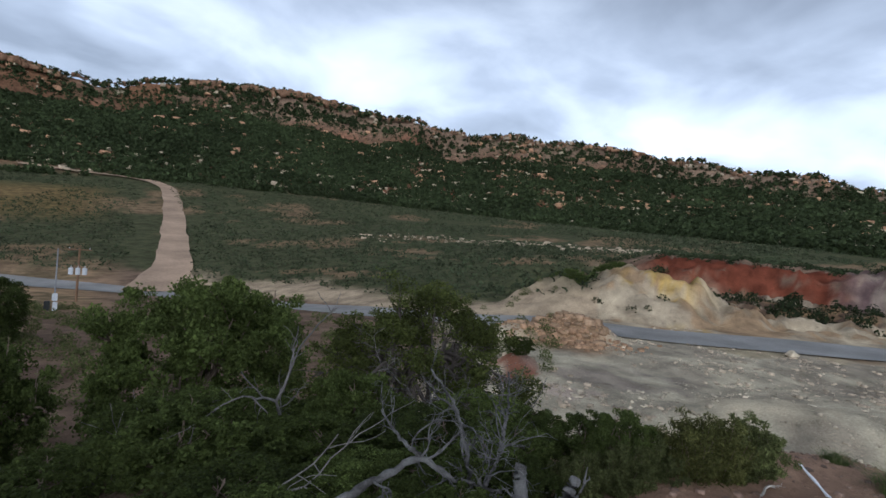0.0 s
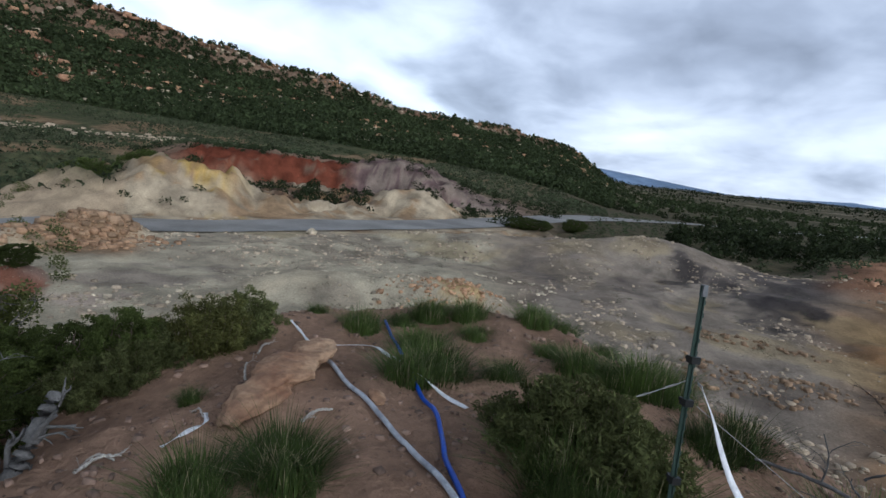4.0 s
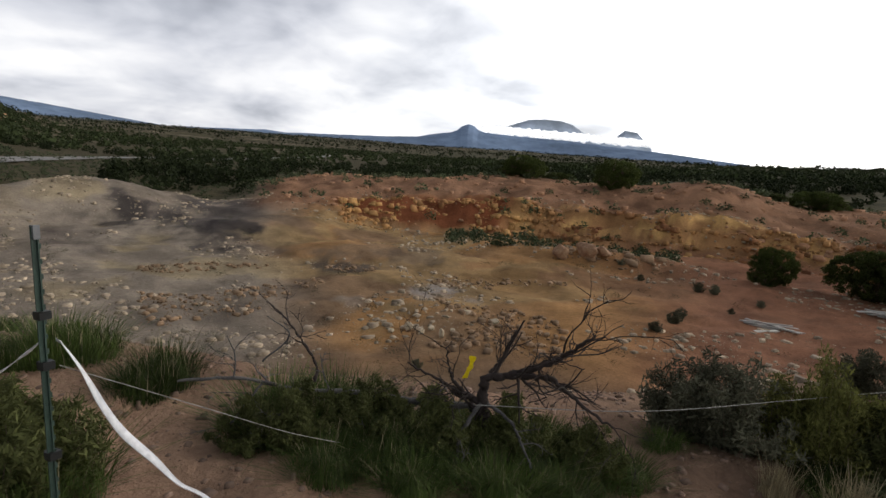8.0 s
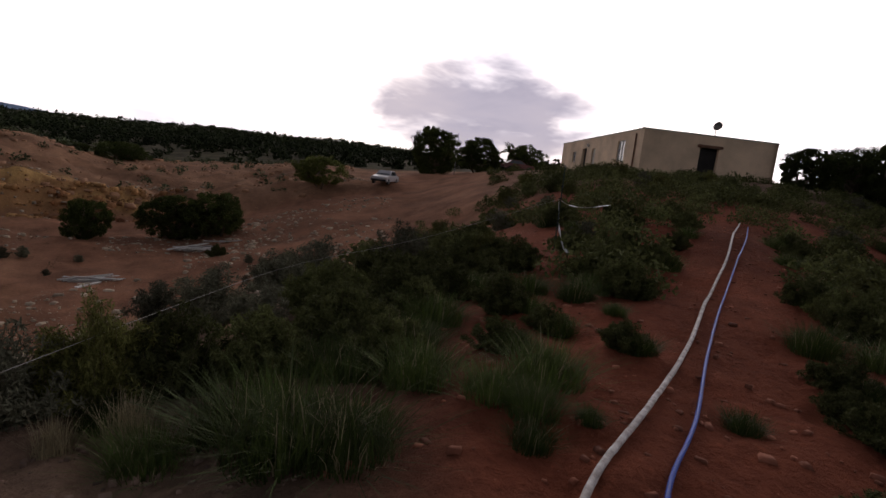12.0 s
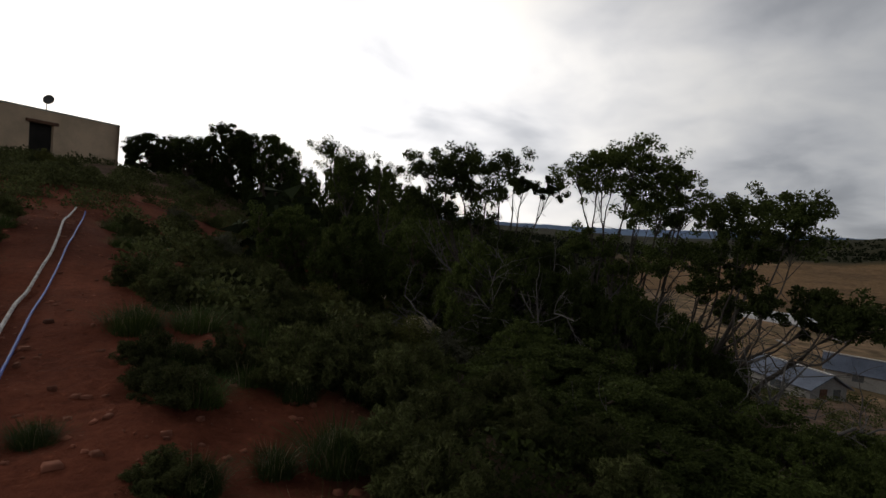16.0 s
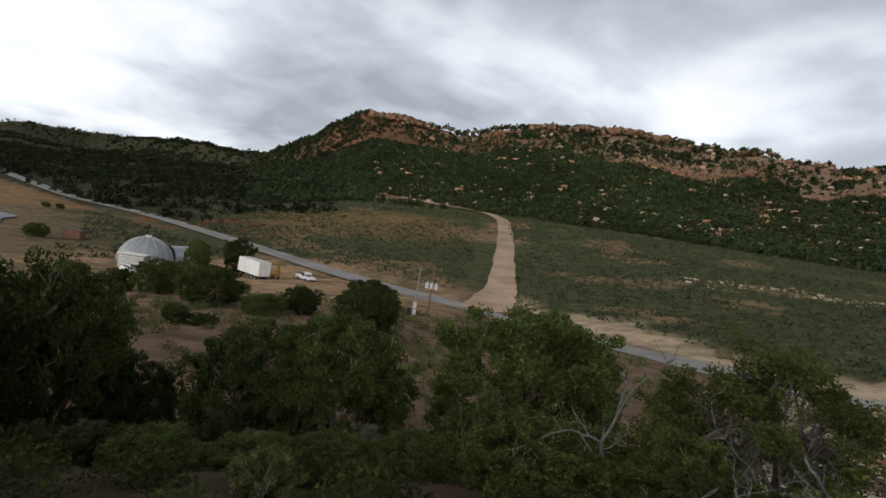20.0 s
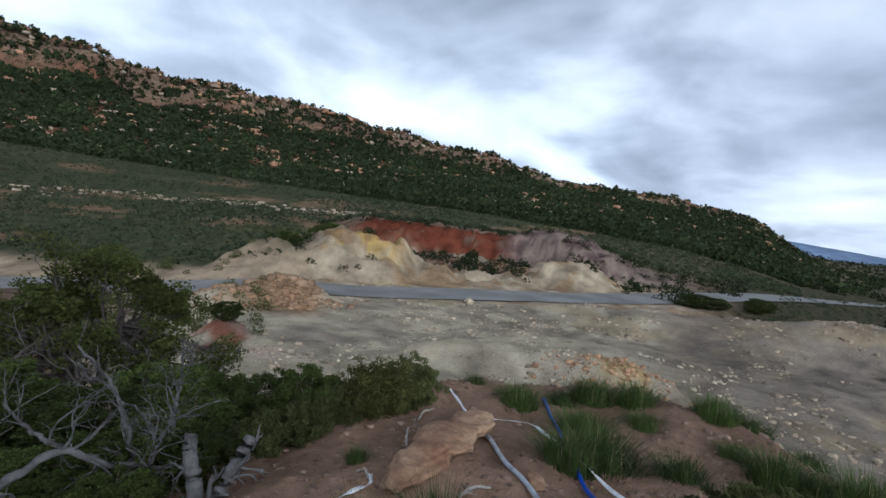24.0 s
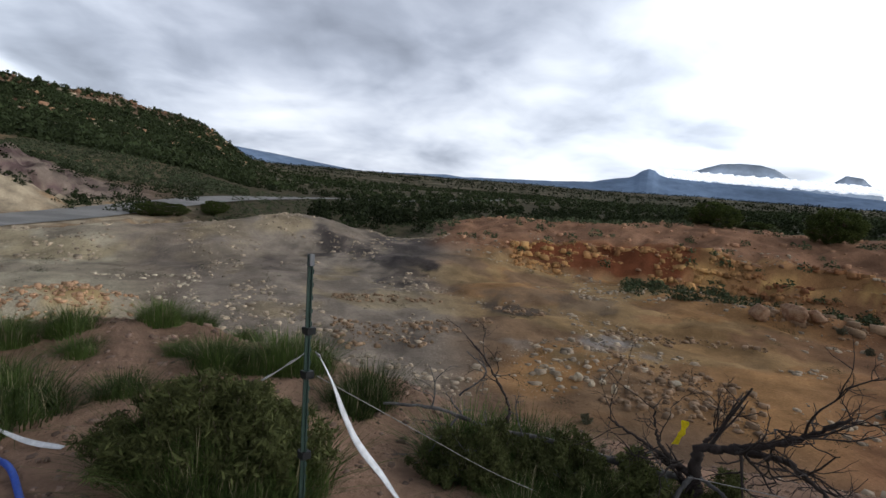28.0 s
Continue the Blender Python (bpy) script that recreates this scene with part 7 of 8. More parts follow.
M_POLE = material("pole_timber", (0.16, 0.095, 0.055), 0.9, scale=1, fine=20, bump=0.4)
M_CAN = material("transformer_grey", (0.46, 0.475, 0.50), 0.4, scale=2, fine=20, patch=0.2, bump=0)
M_YELLOW_PAINT = material("yellow_machine_paint", (0.33, 0.17, 0.035), 0.5, scale=1.5, fine=20, patch=0.5)


def place(name, az, d, turn=0.0, dz=0.0):
    x, y = polar(az, d)
    o = new(name)
    o.location = (x, y, ground_z(x, y) + dz)
    o.rotation_euler = (0, 0, radians(turn))
    return o


# power pole with crossarm and three transformers
pole = place("utility_pole", 353.4, 83, 0)
hp = 1.6 + 83 * math.tan(radians(-4.25)) - pole.location.z
bm = bmesh.new()
cylinder(bm, 0.17, 0.12, hp + 0.6, (0, 0, hp / 2 - 0.3), segs=12)
part("shaft", bm, M_POLE, pole)
part("crossarm", boxes(((2.6, 0.12, 0.14), (0, 0.15, hp - 0.25)), bevel=0.01), M_POLE, pole)
part("crossarm", boxes(((1.9, 0.12, 0.12), (0, 0.15, hp - 2.6)), bevel=0.01), M_POLE, pole)
for k in (-1, 0, 1):
    bm = bmesh.new()
    cylinder(bm, 0.27, 0.27, 0.85, (k * 0.75, -0.35, hp - 3.05), segs=16)
    cylinder(bm, 0.05, 0.03, 0.3, (k * 0.75, -0.35, hp - 2.48), segs=8)
    part("transformer", bm, M_CAN, pole, "pale grey transformer can")
    bm = bmesh.new()
    cylinder(bm, 0.05, 0.04, 0.18, (k * 1.1, 0.15, hp - 0.08), segs=8)
    part("insulator", bm, M_CAN, pole)
tagged(pole, "brown timber utility pole with crossarms and three transformers", "utility pole")
post = place("meter_pole", 351.9, 68, 0)
hm = 1.6 + 68 * math.tan(radians(-4.4)) - post.location.z
bm = bmesh.new()
cylinder(bm, 0.085, 0.065, hm + 0.6, (0, 0, hm / 2 - 0.3), segs=12)
part("shaft", bm, material("dull_steel", (0.2, 0.2, 0.205), 0.6, scale=1, fine=12, bump=0.1), post)
part("meter_box", boxes(((0.45, 0.3, 0.75), (0.05, -0.25, 1.45)), bevel=0.02), M_CAN, post)
part("meter_box", boxes(((0.4, 0.3, 0.9), (0.1, -0.25, 0.45)), bevel=0.02), M_CAN, post)
part("control_box", boxes(((0.5, 0.4, 1.0), (-0.6, -0.1, 0.5)), bevel=0.02), M_BLACK, post)
tagged(post, "grey steel pole with meter boxes at its foot", "pole")
p0, p1 = Vector(pole.location) + Vector((0, 0, hp)), Vector(post.location) + Vector((0, 0, hm))
v, f = tube(curve_through([p0, (p0 + p1) / 2 - Vector((0, 0, 0.5)), p1], 20), 0.012, 5)
tagged(mesh_part("power_line", raw_mesh("power_line", v, f, True), M_BLACK), "black power line between the poles", "cable")

# dome, with its porch
dome = place("dome", 325.2, 125, 20, -0.2)
bm = bmesh.new()
bmesh.ops.create_uvsphere(bm, u_segments=28, v_segments=14, radius=1)
bmesh.ops.delete(bm, geom=[v_ for v_ in bm.verts if v_.co.z < -0.05], context="VERTS")
bm.transform(Matrix.Diagonal((5.4, 5.4, 5.2, 1)) @ Matrix.Translation((0, 0, 0.03)))
part("shell", bm, material("dome_fabric", (0.27, 0.285, 0.30), 0.5, scale=0.3, fine=6, patch=0.4, bump=0.1), dome)
for k in range(14):
    a = k * 6.283 / 14
    pts = [(5.43 * math.cos(a) * math.cos(e), 5.43 * math.sin(a) * math.cos(e), 5.25 * math.sin(e) + 0.15) for e in np.linspace(0, 1.5, 9)]
    v, f = tube(pts, 0.05, 5)
    mesh_part("rib", raw_mesh("rib", v, f, True), M_CAN, dome)
bm = bmesh.new()
cylinder(bm, 0.7, 0.55, 0.6, (0, 0, 5.4), segs=14)
part("cupola", bm, M_FRAME, dome)
tagged(dome, "grey-white ribbed dome shelter in the yard", "dome")
porch = place("shed", 324.3, 116, 15)
part("wall", boxes(((4.6, 3.0, 2.6), (0, 0, 1.3)), bevel=0.03), M_WALL, porch)
part("roof", boxes(((5.0, 3.4, 0.14), (0, 0, 2.68)), bevel=0.02), M_FRAME, porch, "white flat shed roof")
for k in range(6):
    part("slat", boxes(((4.4, 0.06, 0.22), (0, -1.56, 0.35 + 0.38 * k))), M_FRAME, porch)
tagged(porch, "small grey shed with white slatted front", "shed")
hut = place("arched_hut", 328.2, 131, 70)
bm = bmesh.new()
cylinder(bm, 2.6, 2.6, 7.0, (0, 0, 0.4), "X", 24)
bmesh.ops.delete(bm, geom=[v_ for v_ in bm.verts if v_.co.z < -0.6], context="VERTS")
part("shell", bm, M_GALV, hut)
# near-black panel standing for the dark inside of the hut
part("end_wall", boxes(((0.1, 4.6, 2.2), (3.4, 0, 1.1))), M_OPENING_SHADE, hut)
tagged(hut, "low arched metal hut beside the dome", "hut")

# box trailer
tr = place("box_trailer", 334.9, 107, 146)
part("box", boxes(((7.6, 2.5, 2.7), (0, 0, 2.3)), bevel=0.05), M_WHITE, tr)
part("roof", boxes(((7.5, 2.4, 0.05), (0, 0, 3.68))), M_ROOF_EDGE, tr)
part("door", boxes(((0.05, 1.18, 2.4), (-3.83, -0.61, 2.3)), bevel=0.01), M_WHITE, tr)
part("door", boxes(((0.05, 1.18, 2.4), (-3.83, 0.61, 2.3)), bevel=0.01), M_WHITE, tr)
part("chassis", boxes(((7.2, 1.0, 0.3), (0, 0, 0.8))), M_BLACK, tr)
for xx in (-2.6, -1.5, 2.6):
    for yy in (-1.05, 1.05):
        wheel(tr, xx, yy, 0.48, 0.28)
tagged(tr, "white box trailer parked under the junipers", "trailer")

# excavator, its boom raised
ex = place("excavator", 337.1, 108, 100)
ex.scale = (0.62, 0.62, 0.7)
part("cab", boxes(((1.6, 1.2, 1.7), (-0.2, -0.5, 1.9)), bevel=0.06), M_YELLOW_PAINT, ex)
part("body", boxes(((2.6, 2.2, 0.9), (-0.8, 0, 1.3)), bevel=0.08), M_YELLOW_PAINT, ex)
for yy in (-0.95, 0.95):
    part("track", boxes(((3.2, 0.5, 0.7), (-0.3, yy, 0.36)), bevel=0.2), M_BLACK, ex, "black steel crawler track")
for nm, pts in (("boom", [(0.6, 0.1, 1.6), (1.3, 0.1, 3.4), (2.2, 0.1, 4.5)]), ("stick", [(2.2, 0.1, 4.5), (2.9, 0.1, 3.2), (3.3, 0.1, 1.8)])):
    v, f = tube(curve_through(pts, 12), 0.22, 4)
    mesh_part(nm, raw_mesh(nm, v, f), M_YELLOW_PAINT, ex)
part("bucket", boxes(((0.6, 0.9, 0.6), (3.3, 0.1, 1.3)), bevel=0.1), M_RUST, ex)
tagged(ex, "yellow excavator with bent boom behind the trailer", "excavator")

# white pickup
PICK = [(-2.6, 0.45, 0), (-2.62, 0.95, 0), (-0.7, 1.0, 1), (1.3, 1.02, 1), (2.5, 0.92, 1), (2.65, 0.7, 0), (2.6, 0.42, 0)]
PICK_TOP = [(-0.75, 0.97, 0), (-0.55, 1.72, 1), (0.6, 1.75, 1), (1.3, 1.0, 0)]
x, y = polar(340.1, 111)
car("pickup_truck", PICK, PICK_TOP, 1.9, M_WHITE, M_PANE, (x, y, ground_z(x, y) + 0.02), -40, "white pickup truck parked beside the road", "pickup truck", (-1.6, 1.7), 0.37)
x, y = polar(324.2, 110)
car("car", SEDAN, SEDAN_TOP, 1.75, M_WHITE, M_PANE, (x, y, ground_z(x, y) + 0.02), -20, "white car parked before the dome", "car", (-1.35, 1.4))
bin_ = place("dumpster", 319.5, 152, 10)
part("body", boxes(((4.0, 2.2, 2.0), (0, 0, 1.1)), bevel=0.05), M_RUST, bin_)
part("rim", boxes(((4.15, 2.35, 0.12), (0, 0, 2.14)), bevel=0.02), M_BLACK, bin_)
tagged(bin_, "rust-red steel dumpster in the yard", "dumpster")


def cottage(az, d, turn, length, width, wall_h, rise, roof_mat, label):
    """Gabled building with a metal roof, ribs, door and windows."""
    b = place("cottage", az, d, turn, -0.3)
    l, w = length / 2, width / 2
    bm = bmesh.new()
    pts = [(-w, 0), (w, 0), (w, wall_h), (0, wall_h + rise), (-w, wall_h)]
    rings = [[bm.verts.new((s * l, y, z)) for y, z in pts] for s in (-1, 1)]
    for i in range(5):
        j = (i + 1) % 5
        bm.faces.new((rings[0][i], rings[0][j], rings[1][j], rings[1][i]))
    bm.faces.new(rings[0][::-1])
    bm.faces.new(rings[1])
    bmesh.ops.recalc_face_normals(bm, faces=bm.faces[:])
    part("wall", bm, M_WALL, b)
    for s in (-1, 1):
        bm = bmesh.new()
        q = [(-l - 0.4, 0, wall_h + rise + 0.06), (l + 0.4, 0, wall_h + rise + 0.06), (l + 0.4, s * (w + 0.45), wall_h - 0.45 * rise / w + 0.06), (-l - 0.4, s * (w + 0.45), wall_h - 0.45 * rise / w + 0.06)]
        bm.faces.new([bm.verts.new(p) for p in q])
        bmesh.ops.recalc_face_normals(bm, faces=bm.faces[:])
        bmesh.ops.solidify(bm, geom=bm.faces[:], thickness=0.1)
        roof = part("roof", bm, roof_mat, b)
        for k in range(int(length / 0.6) + 1):
            xx = -l - 0.2 + k * 0.6
            v, f = tube([(xx, s * 0.1, wall_h + rise + 0.1), (xx, s * (w + 0.4), wall_h - 0.4 * rise / w + 0.12)], 0.03, 4)
            mesh_part("seam", raw_mesh("seam", v, f), roof_mat, roof)
    part("ridge_cap", boxes(((length + 0.9, 0.4, 0.1), (0, 0, wall_h + rise + 0.17)), bevel=0.02), M_FRAME, b, "pale ridge cap")
    part("door", boxes(((0.06, 0.95, 2.05), (l + 0.03, -w * 0.3, 1.1))), M_RUST, b)
    part("window", boxes(((0.06, 0.9, 0.9), (l + 0.03, w * 0.45, 1.6))), M_PANE, b)
    part("window", boxes(((1.2, 0.06, 0.9), (0, -w - 0.03, 1.6))), M_PANE, b)
    return tagged(b, label, "cottage", group="cottages in the yard")


cottage(299.9, 68, 22, 7.6, 5.0, 2.2, 1.25, M_BLUE_ROOF, "small cottage with blue-grey metal roof and white ridge")
cottage(304.2, 90, 60, 7, 5, 2.4, 1.5, M_BLUE_ROOF, "small cottage with blue-grey metal roof")
for az, d in ((299.0, 168), (298.4, 177)):
    g = place("greenhouse", az, d, 62)
    bm = bmesh.new()
    cylinder(bm, 3.0, 3.0, 22, (0, 0, -0.6), "X", 24)
    bmesh.ops.delete(bm, geom=[v_ for v_ in bm.verts if v_.co.z < -1.2], context="VERTS")
    part("cover", bm, M_WHITE, g)
    part("end_wall", boxes(((0.1, 4.5, 1.6), (11.02, 0, 0.8))), M_FRAME, g)
    tagged(g, "long low white greenhouse tunnel by the field", "greenhouse", group="greenhouses")
for az, d, s in ((309, 110, 1.0), (312, 130, 1.3), (299, 120, 1.2), (303, 140, 1.5), (307, 90, 0.8), (295, 150, 1.4), (321, 100, 0.9)):
    k = place("material_pile", az, d, az * 3)
    rng = np.random.default_rng(int(az))
    for i in range(7):
        o = part("board", boxes(((3.2 * s * (0.6 + 0.4 * rng.random()), 0.3, 0.12), (0, 0, 0))), M_BOARD if i % 3 else M_RUST, k)
        o.location, o.rotation_euler = (rng.normal() * 0.5, rng.normal() * 0.6, 0.1 + 0.1 * (i // 2)), (0, 0, rng.normal() * 0.2)
    tagged(k, "stack of weathered lumber and scrap in the yard", "lumber stack", group="yard stacks")

# pond
M_WATER = material("pond_water", (0.17, 0.19, 0.21), 0.5, scale=0.05, fine=0.6, bump=0.15, patch=0.4, spec=0.08)
px, py = polar(311, 185)
bm = bmesh.new()
ring_ = [bm.verts.new((13.5 * math.cos(a) * (1 + 0.12 * math.sin(3 * a) + 0.07 * math.sin(7 * a)), 24 * math.sin(a) * (1 + 0.1 * math.cos(2 * a) + 0.06 * math.sin(5 * a + 1)), 0)) for a in np.linspace(0, 6.283, 40, endpoint=False)]
bm.faces.new(ring_)
pond = part("pond", bm, M_WATER)
pond.location = (px, py, float(land(px + np.array([-16.0, 0, 16, 0, 0]), py + np.array([0.0, -16, 0, 16, 0])).max()) + 0.25)
pond.rotation_euler = (0, 0, radians(49))
tagged(pond, "grey pond in the bare valley floor", "water", kind="structure")
for az, d in ((317.2, 235), (318.2, 232)):
    tree(JUNIPER_C, az, d, -3.3, 0.35, az, "narrow dark conifer beside the road", "conifer", "conifer", "conifers by the road")

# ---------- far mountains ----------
# aerial haze is put into the far ranges' blue base colour
M_HAZE_BLUE = material("haze_blue_mountain", (0.2, 0.275, 0.40), 1.0, scale=0.002, fine=0.01, bump=0, spec=0.0, patch=0.5)


def mountain(name, profile, dist, depth, label, mat=M_HAZE_BLUE):
    """A far range: crest elevations over headings, falling away before and behind."""
    az = np.arange(profile[0][0], profile[-1][0] + 0.01, 0.1)
    el = np.interp(az, [p[0] for p in profile], [p[1] for p in profile])
    el = el + 0.05 * fbm(az, az * 0 + 3, 1.2, 4, 7) * (el > 0.2)
    rows_ = []
    for k, (off, fac) in enumerate(((-depth, 0.0), (-depth * 0.55, 0.42), (-depth * 0.2, 0.8), (0, 1.0), (depth * 0.5, 0.3))):
        d = dist + off + (depth * 0.08 * fbm(az, az * 0 + k, 4, 2, 8 + k) if 0 < k < 3 else 0)
        zc = dist * np.tan(np.radians(el))
        z = (40 if k else -120) + (zc - 40) * fac + (14 * fbm(az, az * 0 + k, 2.5, 3, 9 + k) if 0 < k < 3 else 0)
        rows_.append(np.stack([d * np.sin(np.radians(az)), d * np.cos(np.radians(az)), z], 1))
    v = np.concatenate(rows_)
    n_ = len(az)
    i, j = np.meshgrid(np.arange(4), np.arange(n_ - 1), indexing="ij")
    a = i * n_ + j
    me = raw_mesh(name, v, np.stack([a, a + 1, a + n_ + 1, a + n_], -1).reshape(-1, 4), True)
    return tagged(mesh_part(name, me, mat), label, "mountain", kind="structure")


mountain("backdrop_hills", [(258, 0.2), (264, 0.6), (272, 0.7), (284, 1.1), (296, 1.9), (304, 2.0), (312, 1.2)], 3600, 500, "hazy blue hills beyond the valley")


# ---------- closing the round ----------
def carried_over(x, y, first):
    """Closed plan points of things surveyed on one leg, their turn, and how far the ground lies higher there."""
    xn, yn, t = turned(x, y, LEG_A if first else LEG_B)
    dz = np.zeros_like(x)
    az = np.degrees(np.arctan2(xn, yn)) % 360
    k = (az > 86.5) & (az < 97.5)
    if k.any():
        dz[k] = final_land(xn[k], yn[k]) - land(x[k], y[k])
    return xn, yn, t, dz


def heading_of(x, y):
    return np.degrees(np.arctan2(x, y)) % 360


LAID = ("ground", "road", "dirt_track")  # laid on the closed land already
for ob in [o for o in scene.objects if o.parent is None and o.type in ("MESH", "EMPTY") and o.name not in LAID]:
    if ob.location.xy.length > 0.01:
        x, y = np.array([ob.location.x]), np.array([ob.location.y])
        x, y, t, dz = carried_over(x, y, heading_of(x, y)[0] < 94.5)
        ob.location.x, ob.location.y = float(x[0]), float(y[0])
        ob.location.z += float(dz[0])
        ob.rotation_euler.z -= float(t[0])
        continue
    for o in ([ob] if ob.type == "MESH" else ob.children_recursive):
        if o.type != "MESH":
            continue
        co = np.empty(3 * len(o.data.vertices), np.float32)
        o.data.vertices.foreach_get("co", co)
        co = co.reshape(-1, 3)
        x, y = co[:, 0].astype(float), co[:, 1].astype(float)
        if ob.get("kind") == "stuff" or len(co) > 20000:
            first = heading_of(x, y) < 94.7
        else:
            first = np.full(len(x), heading_of(x.mean(), y.mean()) < 94.5)
        for leg in (True, False):
            k = first == leg
            if k.any():
                co[k, 0], co[k, 1], _, dz = carried_over(x[k], y[k], leg)
                co[k, 2] += dz
        o.data.vertices.foreach_set("co", co.ravel())
        o.data.update()


M_SILVER_WOOD = material("silver_wood", (0.085, 0.081, 0.08), 0.9, dark=(0.04, 0.037, 0.035), light=(0.19, 0.185, 0.18), scale=7, fine=60, bump=0.7, patch=0.7)
M_PALE_STICK = material("bleached_stick", (0.42, 0.39, 0.35), 0.9, scale=8, fine=60, bump=0.5)


M_CLOUD = material("glowing_cloud_white", (0.9, 0.91, 0.93), 1.0, scale=0.004, fine=0.02, bump=0, spec=0.0, patch=0.1)
# emission makes the cloud glow, in place of daylight scattered inside it
M_CLOUD.node_tree.nodes["Principled BSDF"].inputs["Emission Color"].default_value = (1, 1, 1, 1)
M_CLOUD.node_tree.nodes["Principled BSDF"].inputs["Emission Strength"].default_value = 0.7


# ---------- set straight into the closed plan ----------
def floor_z(x, y):
    return float(final_land(np.array([float(x)]), np.array([float(y)]))[0])


def stand(meshes, az, d, el_top, half, turn, label, cat="juniper tree", name="juniper_tree", group="junipers on the hillside"):
    """A tree by its heading, distance, top elevation and half-width, in the closed plan."""
    x, y = polar(az, d)
    base = new(name)
    z = floor_z(x, y) - 0.1
    w = d * math.tan(radians(half)) / meshes[3]
    base.location, base.rotation_euler = (x, y, z), (0, 0, radians(turn))
    base.scale = (w, w, max(0.5, 1.6 + d * math.tan(radians(el_top)) - z) / meshes[2])
    for n, me in zip(("trunk", "crown"), meshes[:2]):
        o = new(n, me)
        o.parent = base
    return tagged(base, label, cat, group=group)


def spreading_tree(seed, az0, d, tufts, label):
    """A leaning juniper: long bare limbs reach from one foot to tufts of foliage at (heading, elevation, size)."""
    rng = np.random.default_rng(seed)
    x0, y0 = polar(az0, d)
    base = new("juniper_tree")
    base.location = (x0, y0, floor_z(x0, y0))
    limbs, centres, widths = [], [], []
    t8 = np.linspace(0, 1, 12)[:, None]

    def bend(a, b, sag, r0, r1, sides):
        mid = a + (b - a) * np.array([0.62, 0.62, 0.38]) + rng.normal(size=3) * sag
        q = (1 - t8) ** 2 * a + 2 * t8 * (1 - t8) * mid + t8 * t8 * b + np.cumsum(rng.normal(size=(12, 3)) * 0.12 * sag, axis=0)
        limbs.append(tube(q, np.linspace(r0, r1, 12), sides))
        return q

    ends = []
    for az, el, size in tufts:
        dk = d + 1.3 * (rng.random() - 0.5)
        x, y = polar(az, dk)
        ends.append(np.array([x - x0, y - y0, 1.6 + dk * math.tan(radians(el - 0.7)) - base.location.z]))
    ends = np.array(ends)
    # three or so main stems, each to the middle of a bundle of tufts
    n_main = max(2, len(tufts) // 4)
    order = np.argsort((ends - ends.mean(0)) @ np.array([math.cos(radians(az0)), -math.sin(radians(az0)), 0.0]))
    for group_ in np.array_split(order, n_main):
        goal = ends[group_].mean(0) * np.array([0.72, 0.72, 0.66])
        stem = bend(np.array([0.2 * rng.normal(), 0.2 * rng.normal(), -0.2]), goal, 0.22, 0.06, 0.034, 8)
        for k in group_:
            size = 1.3 * tufts[k][2]
            q = bend(stem[rng.integers(7, 12)], ends[k], 0.16, 0.026, 0.01, 6)
            for i in range(2, 11):
                dd = rng.normal(size=3) * 0.22 + np.array([0, 0, 0.05])
                limbs.append(tube([q[i], q[i] + dd * 0.6, q[i] + dd + rng.normal(size=3) * 0.06], (0.009, 0.006, 0.002), 4))
            sub = rng.normal(size=(24, 3))
            sub /= np.linalg.norm(sub, axis=1)[:, None]
            sub = q[-1] + sub * size * (0.2 + 1.0 * rng.random((24, 1))) * np.array([1.2, 1.2, 0.85])
            for p in sub[:10]:
                limbs.append(tube([q[rng.integers(8, 12)], 0.5 * (q[10] + p) + rng.normal(size=3) * 0.07, p], (0.008, 0.006, 0.003), 4))
            centres.append(sub)
            widths.append(size * (0.22 + 0.22 * rng.random(24)))
        for _ in range(5):
            i = rng.integers(3, 11)
            dd = rng.normal(size=3) * 0.45
            bend(stem[i], stem[i] + dd + np.array([0, 0, 0.1]), 0.1, 0.016, 0.004, 5)
    v, f = merge(limbs)
    mesh_part("trunk", raw_mesh("trunk", v, f, True), M_LIMB, base)
    lv, lf = leaf_quads(np.concatenate(centres), np.concatenate(widths), 0.018, 120, rng)
    mesh_part("crown", raw_mesh("crown", lv, lf), M_LEAF, base)
    return tagged(base, label, "juniper tree", group="junipers on the hillside")


OPEN_L = "open-crowned juniper with bare forking limbs and tufted top"
spreading_tree(61, 269.6, 13.8, ((259.6, 6.6, 0.42), (261.2, 7.4, 0.4), (263.0, 6.6, 0.45), (264.6, 7.8, 0.42), (266.6, 6.9, 0.45), (268.6, 7.4, 0.38), (265.0, 4.6, 0.42), (262.0, 4.4, 0.38), (267.6, 4.6, 0.36), (259.8, 3.2, 0.36), (270.2, 5.6, 0.22), (273.4, 5.6, 0.26), (262.5, 1.8, 0.4), (266.0, 1.4, 0.4), (268.6, 0.2, 0.4)), OPEN_L)
spreading_tree(62, 279.6, 13.0, ((275.4, 7.4, 0.36), (277.0, 8.6, 0.4), (279.0, 8.0, 0.42), (281.0, 8.7, 0.42), (283.2, 8.2, 0.44), (285.4, 7.4, 0.42), (286.4, 5.2, 0.4), (283.8, 5.4, 0.42), (281.2, 6.0, 0.4), (278.4, 6.0, 0.36), (285.0, 3.0, 0.34), (282.0, 3.4, 0.3), (276.4, 0.4, 0.3), (279.0, 0.2, 0.34), (283.0, -0.6, 0.36), (286.5, 0.2, 0.34), (280.6, -2.2, 0.34)), OPEN_L)
